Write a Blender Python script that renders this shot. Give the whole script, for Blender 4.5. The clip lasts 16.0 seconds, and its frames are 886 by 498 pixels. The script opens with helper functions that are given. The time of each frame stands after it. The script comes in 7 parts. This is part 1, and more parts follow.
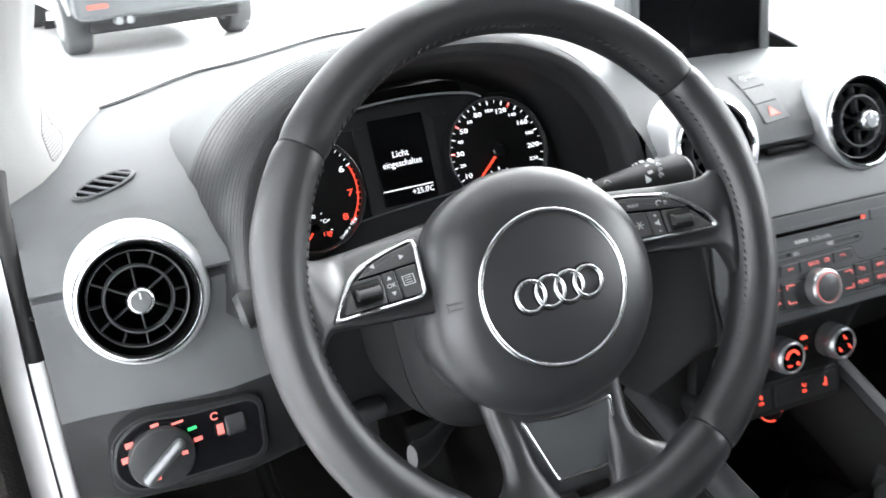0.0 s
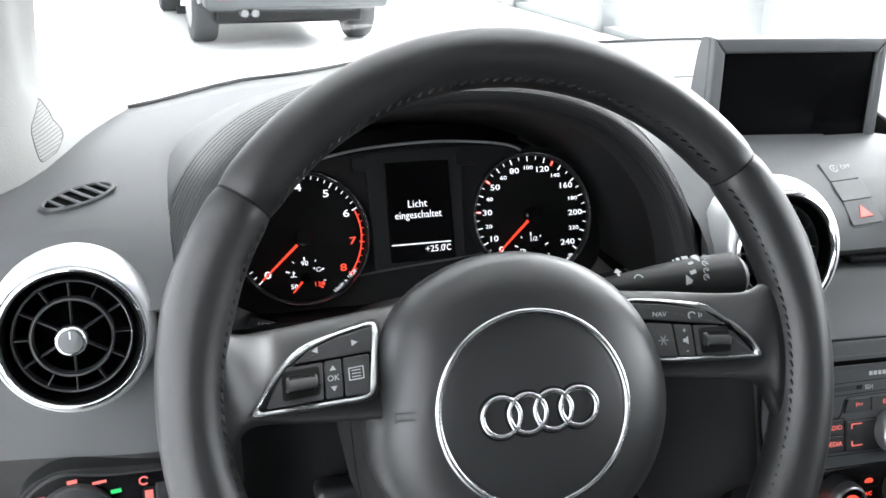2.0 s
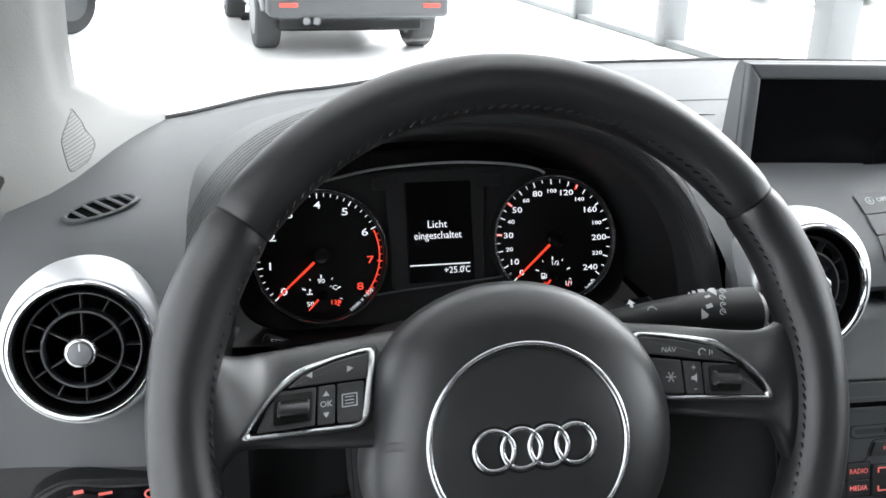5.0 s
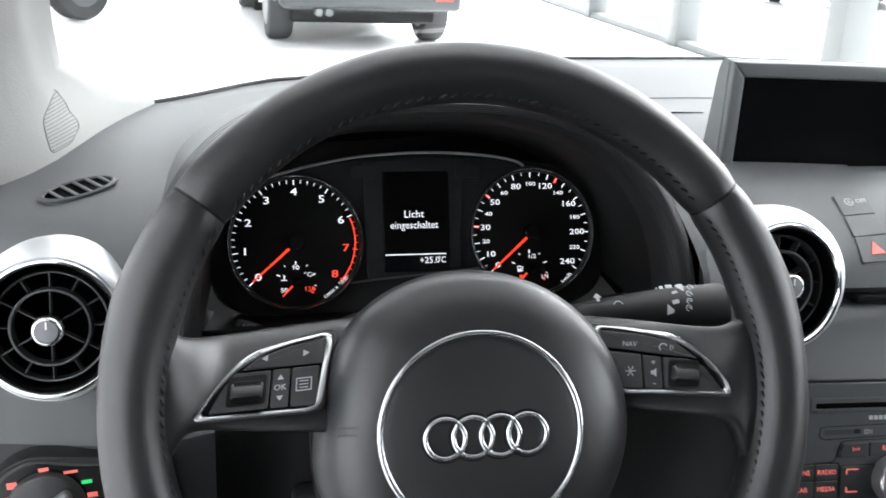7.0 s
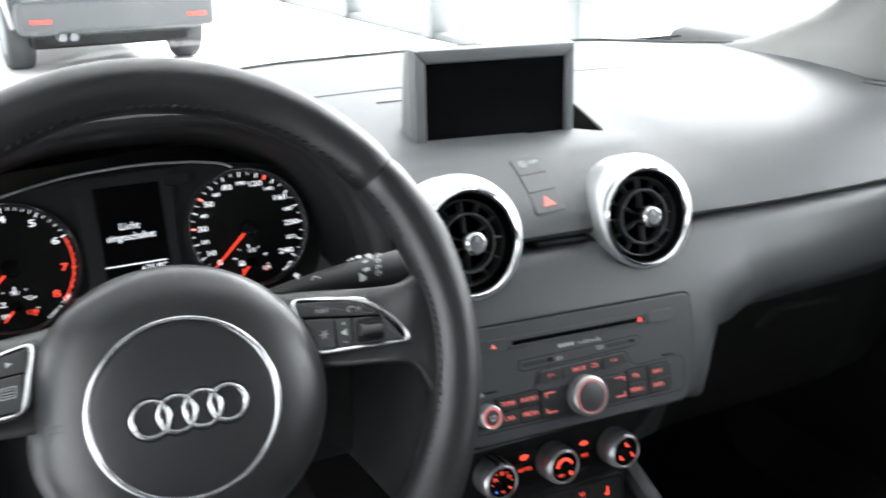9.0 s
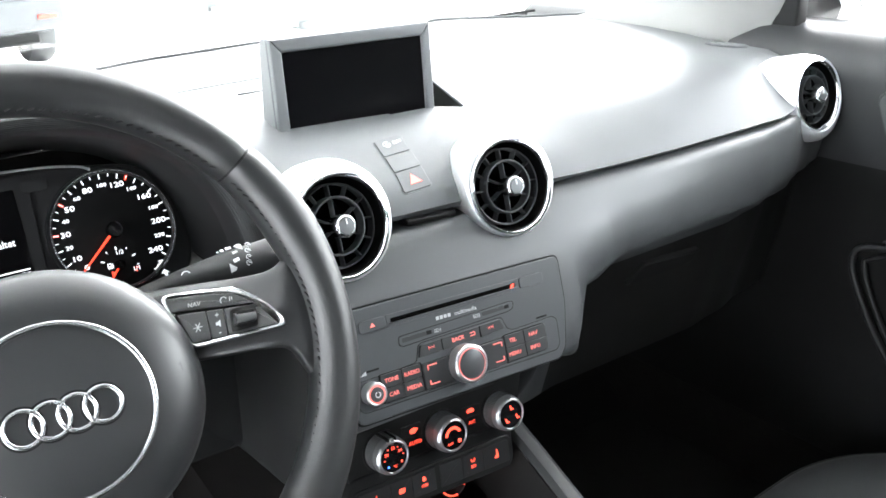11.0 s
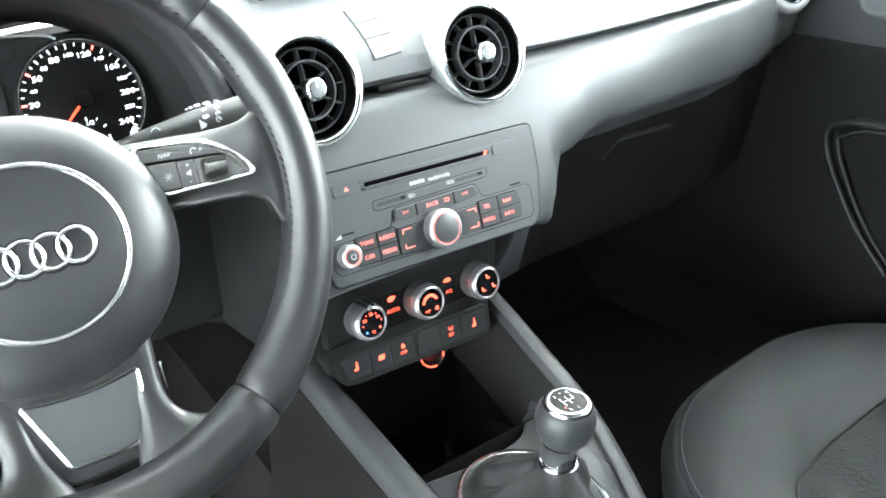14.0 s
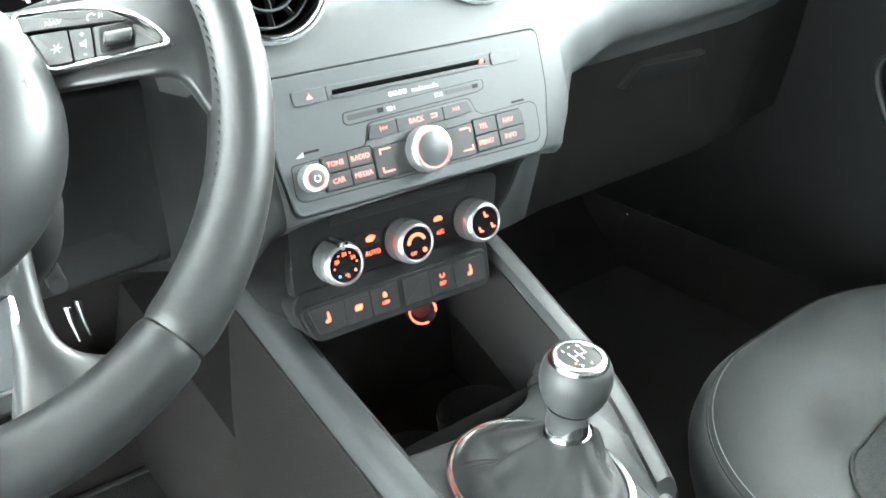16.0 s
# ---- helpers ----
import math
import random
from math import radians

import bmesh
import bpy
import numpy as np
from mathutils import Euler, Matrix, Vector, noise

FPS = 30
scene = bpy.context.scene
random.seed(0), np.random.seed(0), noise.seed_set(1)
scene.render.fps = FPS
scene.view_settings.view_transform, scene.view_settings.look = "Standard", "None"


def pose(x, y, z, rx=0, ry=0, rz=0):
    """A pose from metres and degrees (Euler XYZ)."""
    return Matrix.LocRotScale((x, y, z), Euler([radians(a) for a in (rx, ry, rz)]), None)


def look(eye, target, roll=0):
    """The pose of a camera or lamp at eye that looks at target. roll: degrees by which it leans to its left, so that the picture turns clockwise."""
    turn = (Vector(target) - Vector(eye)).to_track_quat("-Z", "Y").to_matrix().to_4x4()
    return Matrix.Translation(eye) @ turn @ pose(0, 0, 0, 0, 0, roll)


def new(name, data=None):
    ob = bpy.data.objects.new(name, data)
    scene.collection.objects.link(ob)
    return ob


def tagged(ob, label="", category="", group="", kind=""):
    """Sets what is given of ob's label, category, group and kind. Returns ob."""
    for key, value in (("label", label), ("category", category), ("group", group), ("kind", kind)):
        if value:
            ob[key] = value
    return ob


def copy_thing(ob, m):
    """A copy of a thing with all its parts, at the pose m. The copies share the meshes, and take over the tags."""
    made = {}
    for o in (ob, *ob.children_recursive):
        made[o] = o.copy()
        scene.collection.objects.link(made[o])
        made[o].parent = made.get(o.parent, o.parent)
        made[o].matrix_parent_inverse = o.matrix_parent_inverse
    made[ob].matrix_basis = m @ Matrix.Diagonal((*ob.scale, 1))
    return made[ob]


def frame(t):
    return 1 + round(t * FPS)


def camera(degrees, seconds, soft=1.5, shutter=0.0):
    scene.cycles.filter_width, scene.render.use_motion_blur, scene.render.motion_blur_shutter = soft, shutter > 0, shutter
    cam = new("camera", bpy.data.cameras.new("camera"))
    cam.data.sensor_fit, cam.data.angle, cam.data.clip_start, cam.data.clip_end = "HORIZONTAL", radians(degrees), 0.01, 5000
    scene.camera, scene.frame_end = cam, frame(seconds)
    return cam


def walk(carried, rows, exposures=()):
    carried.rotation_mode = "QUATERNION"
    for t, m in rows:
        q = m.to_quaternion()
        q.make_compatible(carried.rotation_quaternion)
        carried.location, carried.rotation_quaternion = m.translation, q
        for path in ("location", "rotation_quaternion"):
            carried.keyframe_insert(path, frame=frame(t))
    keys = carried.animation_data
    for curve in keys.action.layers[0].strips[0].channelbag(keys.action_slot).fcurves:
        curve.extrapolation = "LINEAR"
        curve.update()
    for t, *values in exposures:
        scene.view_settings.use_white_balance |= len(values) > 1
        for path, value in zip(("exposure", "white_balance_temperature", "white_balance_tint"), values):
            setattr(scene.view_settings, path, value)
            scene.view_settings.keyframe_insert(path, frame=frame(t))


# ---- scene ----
from mathutils.geometry import intersect_ray_tri
cam = camera(51.2, 16.0, soft=1.6, shutter=0.6)
PATH = [
    (0, (-0.6183, -0.4704, 1.1334), (0.1420, 1.2223, 0.3873), -4.48),
    (0.5, (-0.5625, -0.4300, 1.1193), (0.0857, 1.3128, 0.3828), -2.93),
    (1, (-0.5216, -0.3915, 1.1223), (0.1043, 1.3604, 0.3882), 1.61),
    (1.5, (-0.5160, -0.3863, 1.1280), (0.0677, 1.3911, 0.4207), 1.82),
    (2, (-0.5134, -0.3929, 1.1276), (0.0627, 1.3898, 0.4277), 1.33),
    (2.5, (-0.5109, -0.3936, 1.1283), (0.0606, 1.3879, 0.4215), 1.35),
    (3, (-0.5082, -0.3938, 1.1343), (0.0463, 1.3954, 0.4332), 1.59),
    (3.5, (-0.5004, -0.3979, 1.1342), (0.0248, 1.4054, 0.4468), 1.01),
    (4, (-0.4992, -0.3916, 1.1351), (0.0164, 1.4148, 0.4487), 1.18),
    (4.2, (-0.4980, -0.3911, 1.1347), (0.0075, 1.4181, 0.4482), 1.23),
    (6.5, (-0.4586, -0.3939, 1.1357), (-0.0456, 1.4391, 0.4506), 3.18),
    (7, (-0.4596, -0.3987, 1.1327), (-0.0171, 1.4236, 0.4374), 3.24),
    (7.5, (-0.4508, -0.4136, 1.1360), (0.0710, 1.3910, 0.4496), 2.88),
    (8, (-0.4449, -0.4376, 1.1363), (0.1971, 1.3320, 0.4608), 2.01),
    (8.5, (-0.4385, -0.4555, 1.1364), (0.3149, 1.2726, 0.4685), 0.74),
    (9, (-0.4191, -0.4784, 1.1426), (0.4342, 1.1980, 0.4631), -0.34),
    (9.5, (-0.4096, -0.4966, 1.1408), (0.5653, 1.0956, 0.4236), -1.46),
    (9.7, (-0.4113, -0.4977, 1.1387), (0.5886, 1.0713, 0.4049), -1.58),
    (11.8, (-0.4180, -0.4976, 1.1436), (0.6485, 1.0416, 0.4410), -3.14),
    (12, (-0.4193, -0.4989, 1.1417), (0.6454, 1.0382, 0.4321), -3.43),
    (12.5, (-0.4211, -0.5065, 1.1288), (0.6476, 1.0093, 0.3803), -4.40),
    (13, (-0.4080, -0.5142, 1.1127), (0.6494, 0.9820, 0.3107), -4.55),
    (13.5, (-0.4260, -0.5197, 1.1052), (0.6220, 0.9458, 0.2368), -4.66),
    (14, (-0.4239, -0.5221, 1.0997), (0.6109, 0.9514, 0.2290), -3.77),
    (14.5, (-0.3940, -0.4943, 1.0638), (0.5966, 1.0072, 0.1895), -2.38),
    (15, (-0.3621, -0.4534, 1.0060), (0.6421, 1.0317, 0.1194), -4.17),
    (15.5, (-0.3525, -0.4456, 1.0003), (0.6522, 1.0494, 0.1312), -4.24),
    (16, (-0.3489, -0.4508, 0.9996), (0.6451, 1.0377, 0.1071), -4.21),
]
EXPOSURES = [(0.0, 0.85, 6300, 10), (1.0, 0.85, 6300, 10), (2.0, 0.42, 6300, 10), (3.0, 0.2, 6300, 10), (4.2, -0.08, 6300, 10), (6.5, -0.02, 6300, 10), (8.0, 0.28, 6300, 9), (9.7, 0.6, 6300, 9), (11.8, 1.82, 6300, 8), (13.0, 2.1, 6250, 6), (14.0, 2.28, 6200, 1), (15.0, 2.78, 6250, -1), (16.0, 2.92, 6250, -2)]
walk(cam, [(t, look(eye, target, roll)) for t, eye, target, roll in PATH], EXPOSURES)
SKY, SUN = 1.5, 1.2
# ---- sky, sun ----
world = bpy.data.worlds.new("overcast_sky")
scene.world = world
world.use_nodes = True
wn, wl = world.node_tree.nodes, world.node_tree.links
sky = wn.new("ShaderNodeTexSky")
sky.sky_type, sky.sun_disc = "NISHITA", False
sky.sun_elevation, sky.sun_rotation = radians(50), radians(60)
sky.dust_density, sky.air_density = 4.0, 1.0
soft_sky = wn.new("ShaderNodeHueSaturation")
soft_sky.inputs["Saturation"].default_value = 0.12
wl.new(sky.outputs[0], soft_sky.inputs["Color"])
wl.new(soft_sky.outputs[0], wn["Background"].inputs["Color"])
wn["Background"].inputs["Strength"].default_value = SKY
sun = new("sun", bpy.data.lights.new("sun", "SUN"))
sun.data.energy, sun.data.angle, sun.data.color = SUN, radians(25), (1.0, 0.98, 0.95)
sun.matrix_world = look((0, 0, 20), (-10.0, -6.0, 0.0))

# ---- materials ----


def material(name, colour, rough=0.5, metal=0.0, grain=0.0, grain_size=400.0, vary=0.12, vary_size=6.0, spec=0.5, coat=0.0, kind="noise", bump=0.25):
    """A painted, moulded or metal surface with blotches at one scale and grain at another."""
    m = bpy.data.materials.new(name)
    m.use_nodes = True
    n, l = m.node_tree.nodes, m.node_tree.links
    b = n["Principled BSDF"]
    b.inputs["Metallic"].default_value = metal
    b.inputs["Specular IOR Level"].default_value = spec
    b.inputs["Coat Weight"].default_value = coat
    b.inputs["Coat Roughness"].default_value = 0.08
    tc = n.new("ShaderNodeTexCoord")
    big = n.new("ShaderNodeTexNoise")
    big.inputs["Scale"].default_value, big.inputs["Detail"].default_value = vary_size, 4.0
    l.new(tc.outputs["Object"], big.inputs["Vector"])
    ramp = n.new("ShaderNodeMix")
    ramp.data_type = "RGBA"
    ramp.inputs[6].default_value = (*[c * (1 - vary) for c in colour], 1)
    ramp.inputs[7].default_value = (*[min(1, c * (1 + vary)) for c in colour], 1)
    l.new(big.outputs[0], ramp.inputs[0])
    l.new(ramp.outputs[2], b.inputs["Base Color"])
    rr = n.new("ShaderNodeMapRange")
    rr.inputs[3].default_value, rr.inputs[4].default_value = max(0.02, rough * 0.86), min(1, rough * 1.14)
    l.new(big.outputs[0], rr.inputs[0])
    l.new(rr.outputs[0], b.inputs["Roughness"])
    if grain > 0:
        if kind == "cell":
            g = n.new("ShaderNodeTexVoronoi")
        else:
            g = n.new("ShaderNodeTexNoise")
        g.inputs["Scale"].default_value = grain_size
        l.new(tc.outputs["Object"], g.inputs["Vector"])
        bp = n.new("ShaderNodeBump")
        bp.inputs["Strength"].default_value, bp.inputs["Distance"].default_value = bump, grain
        l.new(g.outputs[0], bp.inputs["Height"])
        l.new(bp.outputs[0], b.inputs["Normal"])
    return m


def glow(name, colour, strength):
    m = bpy.data.materials.new(name)
    m.use_nodes = True
    b = m.node_tree.nodes["Principled BSDF"]
    b.inputs["Base Color"].default_value = (*[c * 0.5 for c in colour], 1)
    b.inputs["Emission Color"].default_value = (*colour, 1)
    b.inputs["Emission Strength"].default_value = strength
    b.inputs["Roughness"].default_value = 0.5
    return m


def clear(name, tint=(1, 1, 1), rough=0.0):
    m = bpy.data.materials.new(name)
    m.use_nodes = True
    n, l = m.node_tree.nodes, m.node_tree.links
    n.remove(n["Principled BSDF"])
    t, g, f, x = n.new("ShaderNodeBsdfTransparent"), n.new("ShaderNodeBsdfGlossy"), n.new("ShaderNodeFresnel"), n.new("ShaderNodeMixShader")
    t.inputs[0].default_value = (*tint, 1)
    g.inputs["Roughness"].default_value = rough
    f.inputs["IOR"].default_value = 1.3
    l.new(f.outputs[0], x.inputs[0]), l.new(t.outputs[0], x.inputs[1]), l.new(g.outputs[0], x.inputs[2])
    l.new(x.outputs[0], n["Material Output"].inputs["Surface"])
    return m


DASH = material("soft_touch_plastic", (0.086, 0.090, 0.093), 0.52, grain=0.0003, grain_size=1500, kind="cell", bump=0.16, spec=0.3)
DASH_LOW = material("moulded_plastic", (0.058, 0.061, 0.063), 0.44, grain=0.0003, grain_size=1500, kind="cell", bump=0.16, spec=0.5)
SATIN = material("satin_black_plastic", (0.022, 0.023, 0.024), 0.40, grain=0.0003, grain_size=1400)
PANEL = material("painted_fascia", (0.050, 0.054, 0.0565), 0.42, grain=0.0001, grain_size=1800, vary=0.06)
BLACK = material("deep_black_plastic", (0.006, 0.006, 0.006), 0.55, vary=0.1, spec=0.2)
CLUSTER_BLACK = material("cluster_black_plastic", (0.018, 0.018, 0.0187), 0.5, grain=0.0002, grain_size=1500, spec=0.25)
GLOSS = material("gloss_black", (0.006, 0.006, 0.007), 0.14, vary=0.05, spec=0.35)
LEATHER = material("wheel_leather", (0.0095, 0.0100, 0.0105), 0.41, grain=0.0003, grain_size=1500, kind="cell", bump=0.09, spec=0.72)
LEATHER_PERF = material("dark_leather", (0.0095, 0.0100, 0.0105), 0.43, grain=0.0003, grain_size=1300, kind="cell", bump=0.11, spec=0.70)
THREAD = material("dark_thread", (0.0065, 0.0065, 0.0068), 0.7)
GREY_THREAD = material("grey_thread", (0.13, 0.135, 0.14), 0.7)
SEAT = material("seat_leather", (0.026, 0.0277, 0.0284), 0.54, grain=0.0004, grain_size=900, kind="cell", bump=0.2, spec=0.40)
FABRIC = material("seat_fabric", (0.030, 0.0315, 0.0315), 0.9, grain=0.002, grain_size=260, kind="cell", bump=0.5, spec=0.2)
TRIM_BLACK = material("black_trim_plastic", (0.011, 0.0113, 0.0117), 0.48, grain=0.0002, grain_size=1500, spec=0.3)
SATIN_CHROME = material("satin_chrome", (0.66, 0.67, 0.68), 0.24, metal=1.0, vary=0.03)
KNOB_LEATHER = material("knob_leather", (0.024, 0.0252, 0.026), 0.5, grain=0.0003, grain_size=1100, kind="cell", bump=0.15, spec=0.45)
GAITER = material("gaiter_leather", (0.0115, 0.0118, 0.0122), 0.58, grain=0.0005, grain_size=700, kind="cell", bump=0.2, spec=0.28)
BEZEL = material("grey_bezel", (0.13, 0.137, 0.14), 0.4, grain=0.0001, grain_size=1800, vary=0.05)
CHROME = material("chrome", (0.86, 0.87, 0.88), 0.13, metal=1.0, vary=0.03)
DARK_CHROME = material("dark_polished_metal", (0.42, 0.43, 0.44), 0.2, metal=1.0, vary=0.04)
ALU = material("matte_silver", (0.72, 0.735, 0.745), 0.46, metal=0.85, vary=0.03, grain=0.0001, grain_size=2500)
STACK_BLACK = material("stack_black_plastic", (0.0075, 0.0075, 0.0077), 0.55, grain=0.0002, grain_size=1500, spec=0.2)
DIAL_SILVER = material("silver_dial_metal", (0.46, 0.47, 0.475), 0.36, metal=0.9, vary=0.03)
SATIN_ALU = material("satin_grey_metal", (0.17, 0.177, 0.182), 0.42, metal=0.7, vary=0.04)
STALK = material("stalk_plastic", (0.010, 0.0103, 0.0107), 0.5, grain=0.0002, grain_size=1500, spec=0.3)
# trim colour darkened to hold the shade behind wheel and column
SHADED_TRIM = material("knee_trim_plastic", (0.0105, 0.0108, 0.0111), 0.58, grain=0.0002, grain_size=1500, spec=0.18)
SWITCH_FACE = material("satin_switch_plastic", (0.013, 0.0134, 0.0138), 0.50, grain=0.0002, grain_size=1500, spec=0.28)
SCREEN_BAND = material("screen_print_band", (0.035, 0.036, 0.037), 0.5)
TWEETER_SLOT = material("grey_slot_plastic", (0.15, 0.15, 0.147), 0.7)
PILLAR = material("light_grey_trim", (0.25, 0.25, 0.244), 0.8, grain=0.0008, grain_size=700, bump=0.3, vary=0.05)
CARPET = material("carpet", (0.0145, 0.0130, 0.0126), 0.97, grain=0.004, grain_size=700, bump=0.5, vary=0.3, vary_size=14, spec=0.1)
MAT = material("floor_mat_pile", (0.018, 0.0172, 0.0166), 0.97, grain=0.006, grain_size=500, bump=0.9, vary=0.3, vary_size=20, spec=0.1)
KEY_PLASTIC = material("satin_key_plastic", (0.025, 0.0265, 0.0275), 0.42, grain=0.0002, grain_size=1400)
COVER = material("airbag_cover_plastic", (0.0175, 0.0184, 0.0193), 0.40, grain=0.0003, grain_size=1500, kind="cell", bump=0.09, spec=0.65)
# near-black colour that stands for the shade inside ducts and slots
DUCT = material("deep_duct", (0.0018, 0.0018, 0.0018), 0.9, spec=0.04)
RAIL = material("soft_rail_plastic", (0.021, 0.022, 0.0228), 0.5, grain=0.0003, grain_size=1500, kind="cell", bump=0.14, spec=0.35)
VANE = material("vent_plastic", (0.036, 0.038, 0.040), 0.38, grain=0.0002, grain_size=1500)
LINING = material("moulded_bin_lining", (0.0075, 0.0069, 0.0067), 0.6, grain=0.0003, grain_size=1200, spec=0.25)
# shade below the dashboard is put into this near-black lid colour
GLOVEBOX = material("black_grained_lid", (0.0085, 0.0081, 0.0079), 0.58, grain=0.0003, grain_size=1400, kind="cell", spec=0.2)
# flank carpet with the driver's seat shade put into its black
FLANK_SHADED = material("black_felt", (0.0085, 0.0078, 0.0076), 0.97, grain=0.003, grain_size=600, bump=0.4, vary=0.35, vary_size=18, spec=0.06)
HOOD_BLACK = material("ribbed_hood_plastic", (0.021, 0.0218, 0.0225), 0.45, grain=0.0002, grain_size=1500, spec=0.45)
# unseen cloth, darker than the pillar trim to bounce less light
HEADLINER = material("grey_headliner_cloth", (0.10, 0.10, 0.098), 0.95, grain=0.0008, grain_size=700, bump=0.3, vary=0.05)
RUBBER = material("rubber", (0.010, 0.010, 0.010), 0.75, spec=0.3)
FLOOR = material("showroom_tile", (0.80, 0.80, 0.79), 0.32, vary=0.04, vary_size=0.8)
WHITE_PAINT = material("white_paint", (0.80, 0.80, 0.80), 0.35, vary=0.03)
# tyre black lightened to carry the veiling glare in its colour
TYRE = material("dusty_tyre", (0.045, 0.047, 0.048), 0.8)
COLUMN = material("grey_column_paint", (0.15, 0.16, 0.16), 0.5, vary=0.05)
# dark paint, raised a little for the same glare haze
CAR_DARK = material("dark_car_paint", (0.050, 0.058, 0.062), 0.22, coat=0.6, vary=0.05)
CAR_BODY = material("white_car_paint", (0.78, 0.78, 0.78), 0.25, coat=0.6, vary=0.02)
SCREEN = material("dark_screen", (0.003, 0.003, 0.0035), 0.16, vary=0.05, spec=0.10)
DIAL = material("dial_face", (0.0085, 0.0085, 0.0086), 0.6, vary=0.05, spec=0.08)
ICON = material("grey_print", (0.48, 0.49, 0.50), 0.6, vary=0.03)
WHITE_LIT = glow("white_backlight", (0.95, 0.96, 1.0), 1.05)
RED_LIT = glow("red_backlight", (1.0, 0.075, 0.04), 1.15)
ROSE_LIT = glow("pale_red_backlight", (1.0, 0.20, 0.17), 0.55)
NEEDLE = glow("red_needle", (1.0, 0.060, 0.025), 1.25)
GREEN_LIT = glow("green_backlight", (0.05, 0.8, 0.2), 0.5)
BLUE_LIT = glow("blue_backlight", (0.06, 0.2, 1.0), 1.0)
TAIL = material("tail_lamp_red", (0.75, 0.06, 0.04), 0.3, vary=0.05)
GLASS = clear("window_glass", (0.97, 0.985, 0.98))
# opaque window whose pale base colour stands for the reflected surroundings
PALE_GLASS = material("tinted_window", (0.30, 0.33, 0.34), 0.1, vary=0.05)
PRINT_WHITE = material("white_print", (0.75, 0.76, 0.77), 0.6, vary=0.03)

# ---- shapes ----


def frame_at(x, y, z, tilt=0.0, roll=0.0, turn=0.0):
    """A pose whose x runs across the car, y up along a face that leans back by tilt, z out of it towards the rear seats."""
    return pose(x, y, z, 0, 0, turn) @ pose(0, 0, 0, 90 - tilt) @ pose(0, 0, 0, 0, 0, roll)


def thing(name, m=None, label="", category="", group="", kind=""):
    ob = new(name)
    ob.empty_display_size = 0.02
    ob.matrix_basis = m or Matrix()
    return tagged(ob, label, category, group, kind)


def to_mesh(name, bm, sharp=38):
    me = bpy.data.meshes.new(name)
    bm.normal_update()
    bm.to_mesh(me)
    bm.free()
    for p in me.polygons:
        p.use_smooth = True
    me.set_sharp_from_angle(angle=radians(sharp))
    for p in me.polygons:
        p.use_smooth = len(p.vertices) < 6
    return me


def part(name, bm, mat, parent=None, label="", m=None, sharp=38, kind=""):
    """Links a bmesh (or a ready mesh) as one mesh object under a thing or a part."""
    me = bm if isinstance(bm, bpy.types.Mesh) else to_mesh(name, bm, sharp)
    if not me.materials:
        me.materials.append(mat)
    ob = new(name, me)
    ob.parent = parent
    if m is not None:
        ob.matrix_basis = m
    return tagged(ob, label, kind=kind) if kind else tagged(ob, label)


def at(x, y, z=0.0, rz=0.0):
    return pose(x, y, z, 0, 0, rz)


def box(w, h, d, bevel=0.0, segments=2, m=None):
    """A rounded block, w by h across, from z = 0 to z = d."""
    bm = bmesh.new()
    bmesh.ops.create_cube(bm, size=1.0, matrix=Matrix.Translation((0, 0, d / 2)) @ Matrix.Diagonal((w, h, d, 1)))
    if bevel > 0:
        bmesh.ops.bevel(bm, geom=bm.edges[:], offset=min(bevel, 0.45 * min(w, h, d)), segments=segments, affect="EDGES", profile=0.5)
    if m is not None:
        bm.transform(m)
    return bm


def prism(points, z0, z1, bevel=0.0, segments=2):
    """An outline drawn out from z0 to z1, its front edges rounded."""
    bm = bmesh.new()
    low = [bm.verts.new((x, y, z0)) for x, y in points]
    high = [bm.verts.new((x, y, z1)) for x, y in points]
    n = len(points)
    for i in range(n):
        bm.faces.new((low[i], low[(i + 1) % n], high[(i + 1) % n], high[i]))
    top = bm.faces.new(high)
    bm.faces.new(low[::-1])
    bmesh.ops.recalc_face_normals(bm, faces=bm.faces[:])
    if bevel > 0:
        bmesh.ops.bevel(bm, geom=list(top.edges), offset=bevel, segments=segments, affect="EDGES", profile=0.5)
    return bm


def rounded(points, r, steps=5):
    """The outline with its corners rounded by r."""
    out = []
    n = len(points)
    for i in range(n):
        a, b, c = (Vector((*points[j % n], 0)) for j in (i - 1, i, i + 1))
        p, q = (a - b), (c - b)
        k = min(r, 0.45 * p.length, 0.45 * q.length)
        s, e = b + p.normalized() * k, b + q.normalized() * k
        for j in range(steps + 1):
            t = j / steps
            v = s * (1 - t) ** 2 + b * 2 * t * (1 - t) + e * t * t
            out.append((v.x, v.y))
    return out


def rect(x0, y0, x1, y1, r=0.0, steps=4):
    p = [(x0, y0), (x1, y0), (x1, y1), (x0, y1)]
    return rounded(p, r, steps) if r > 0 else p


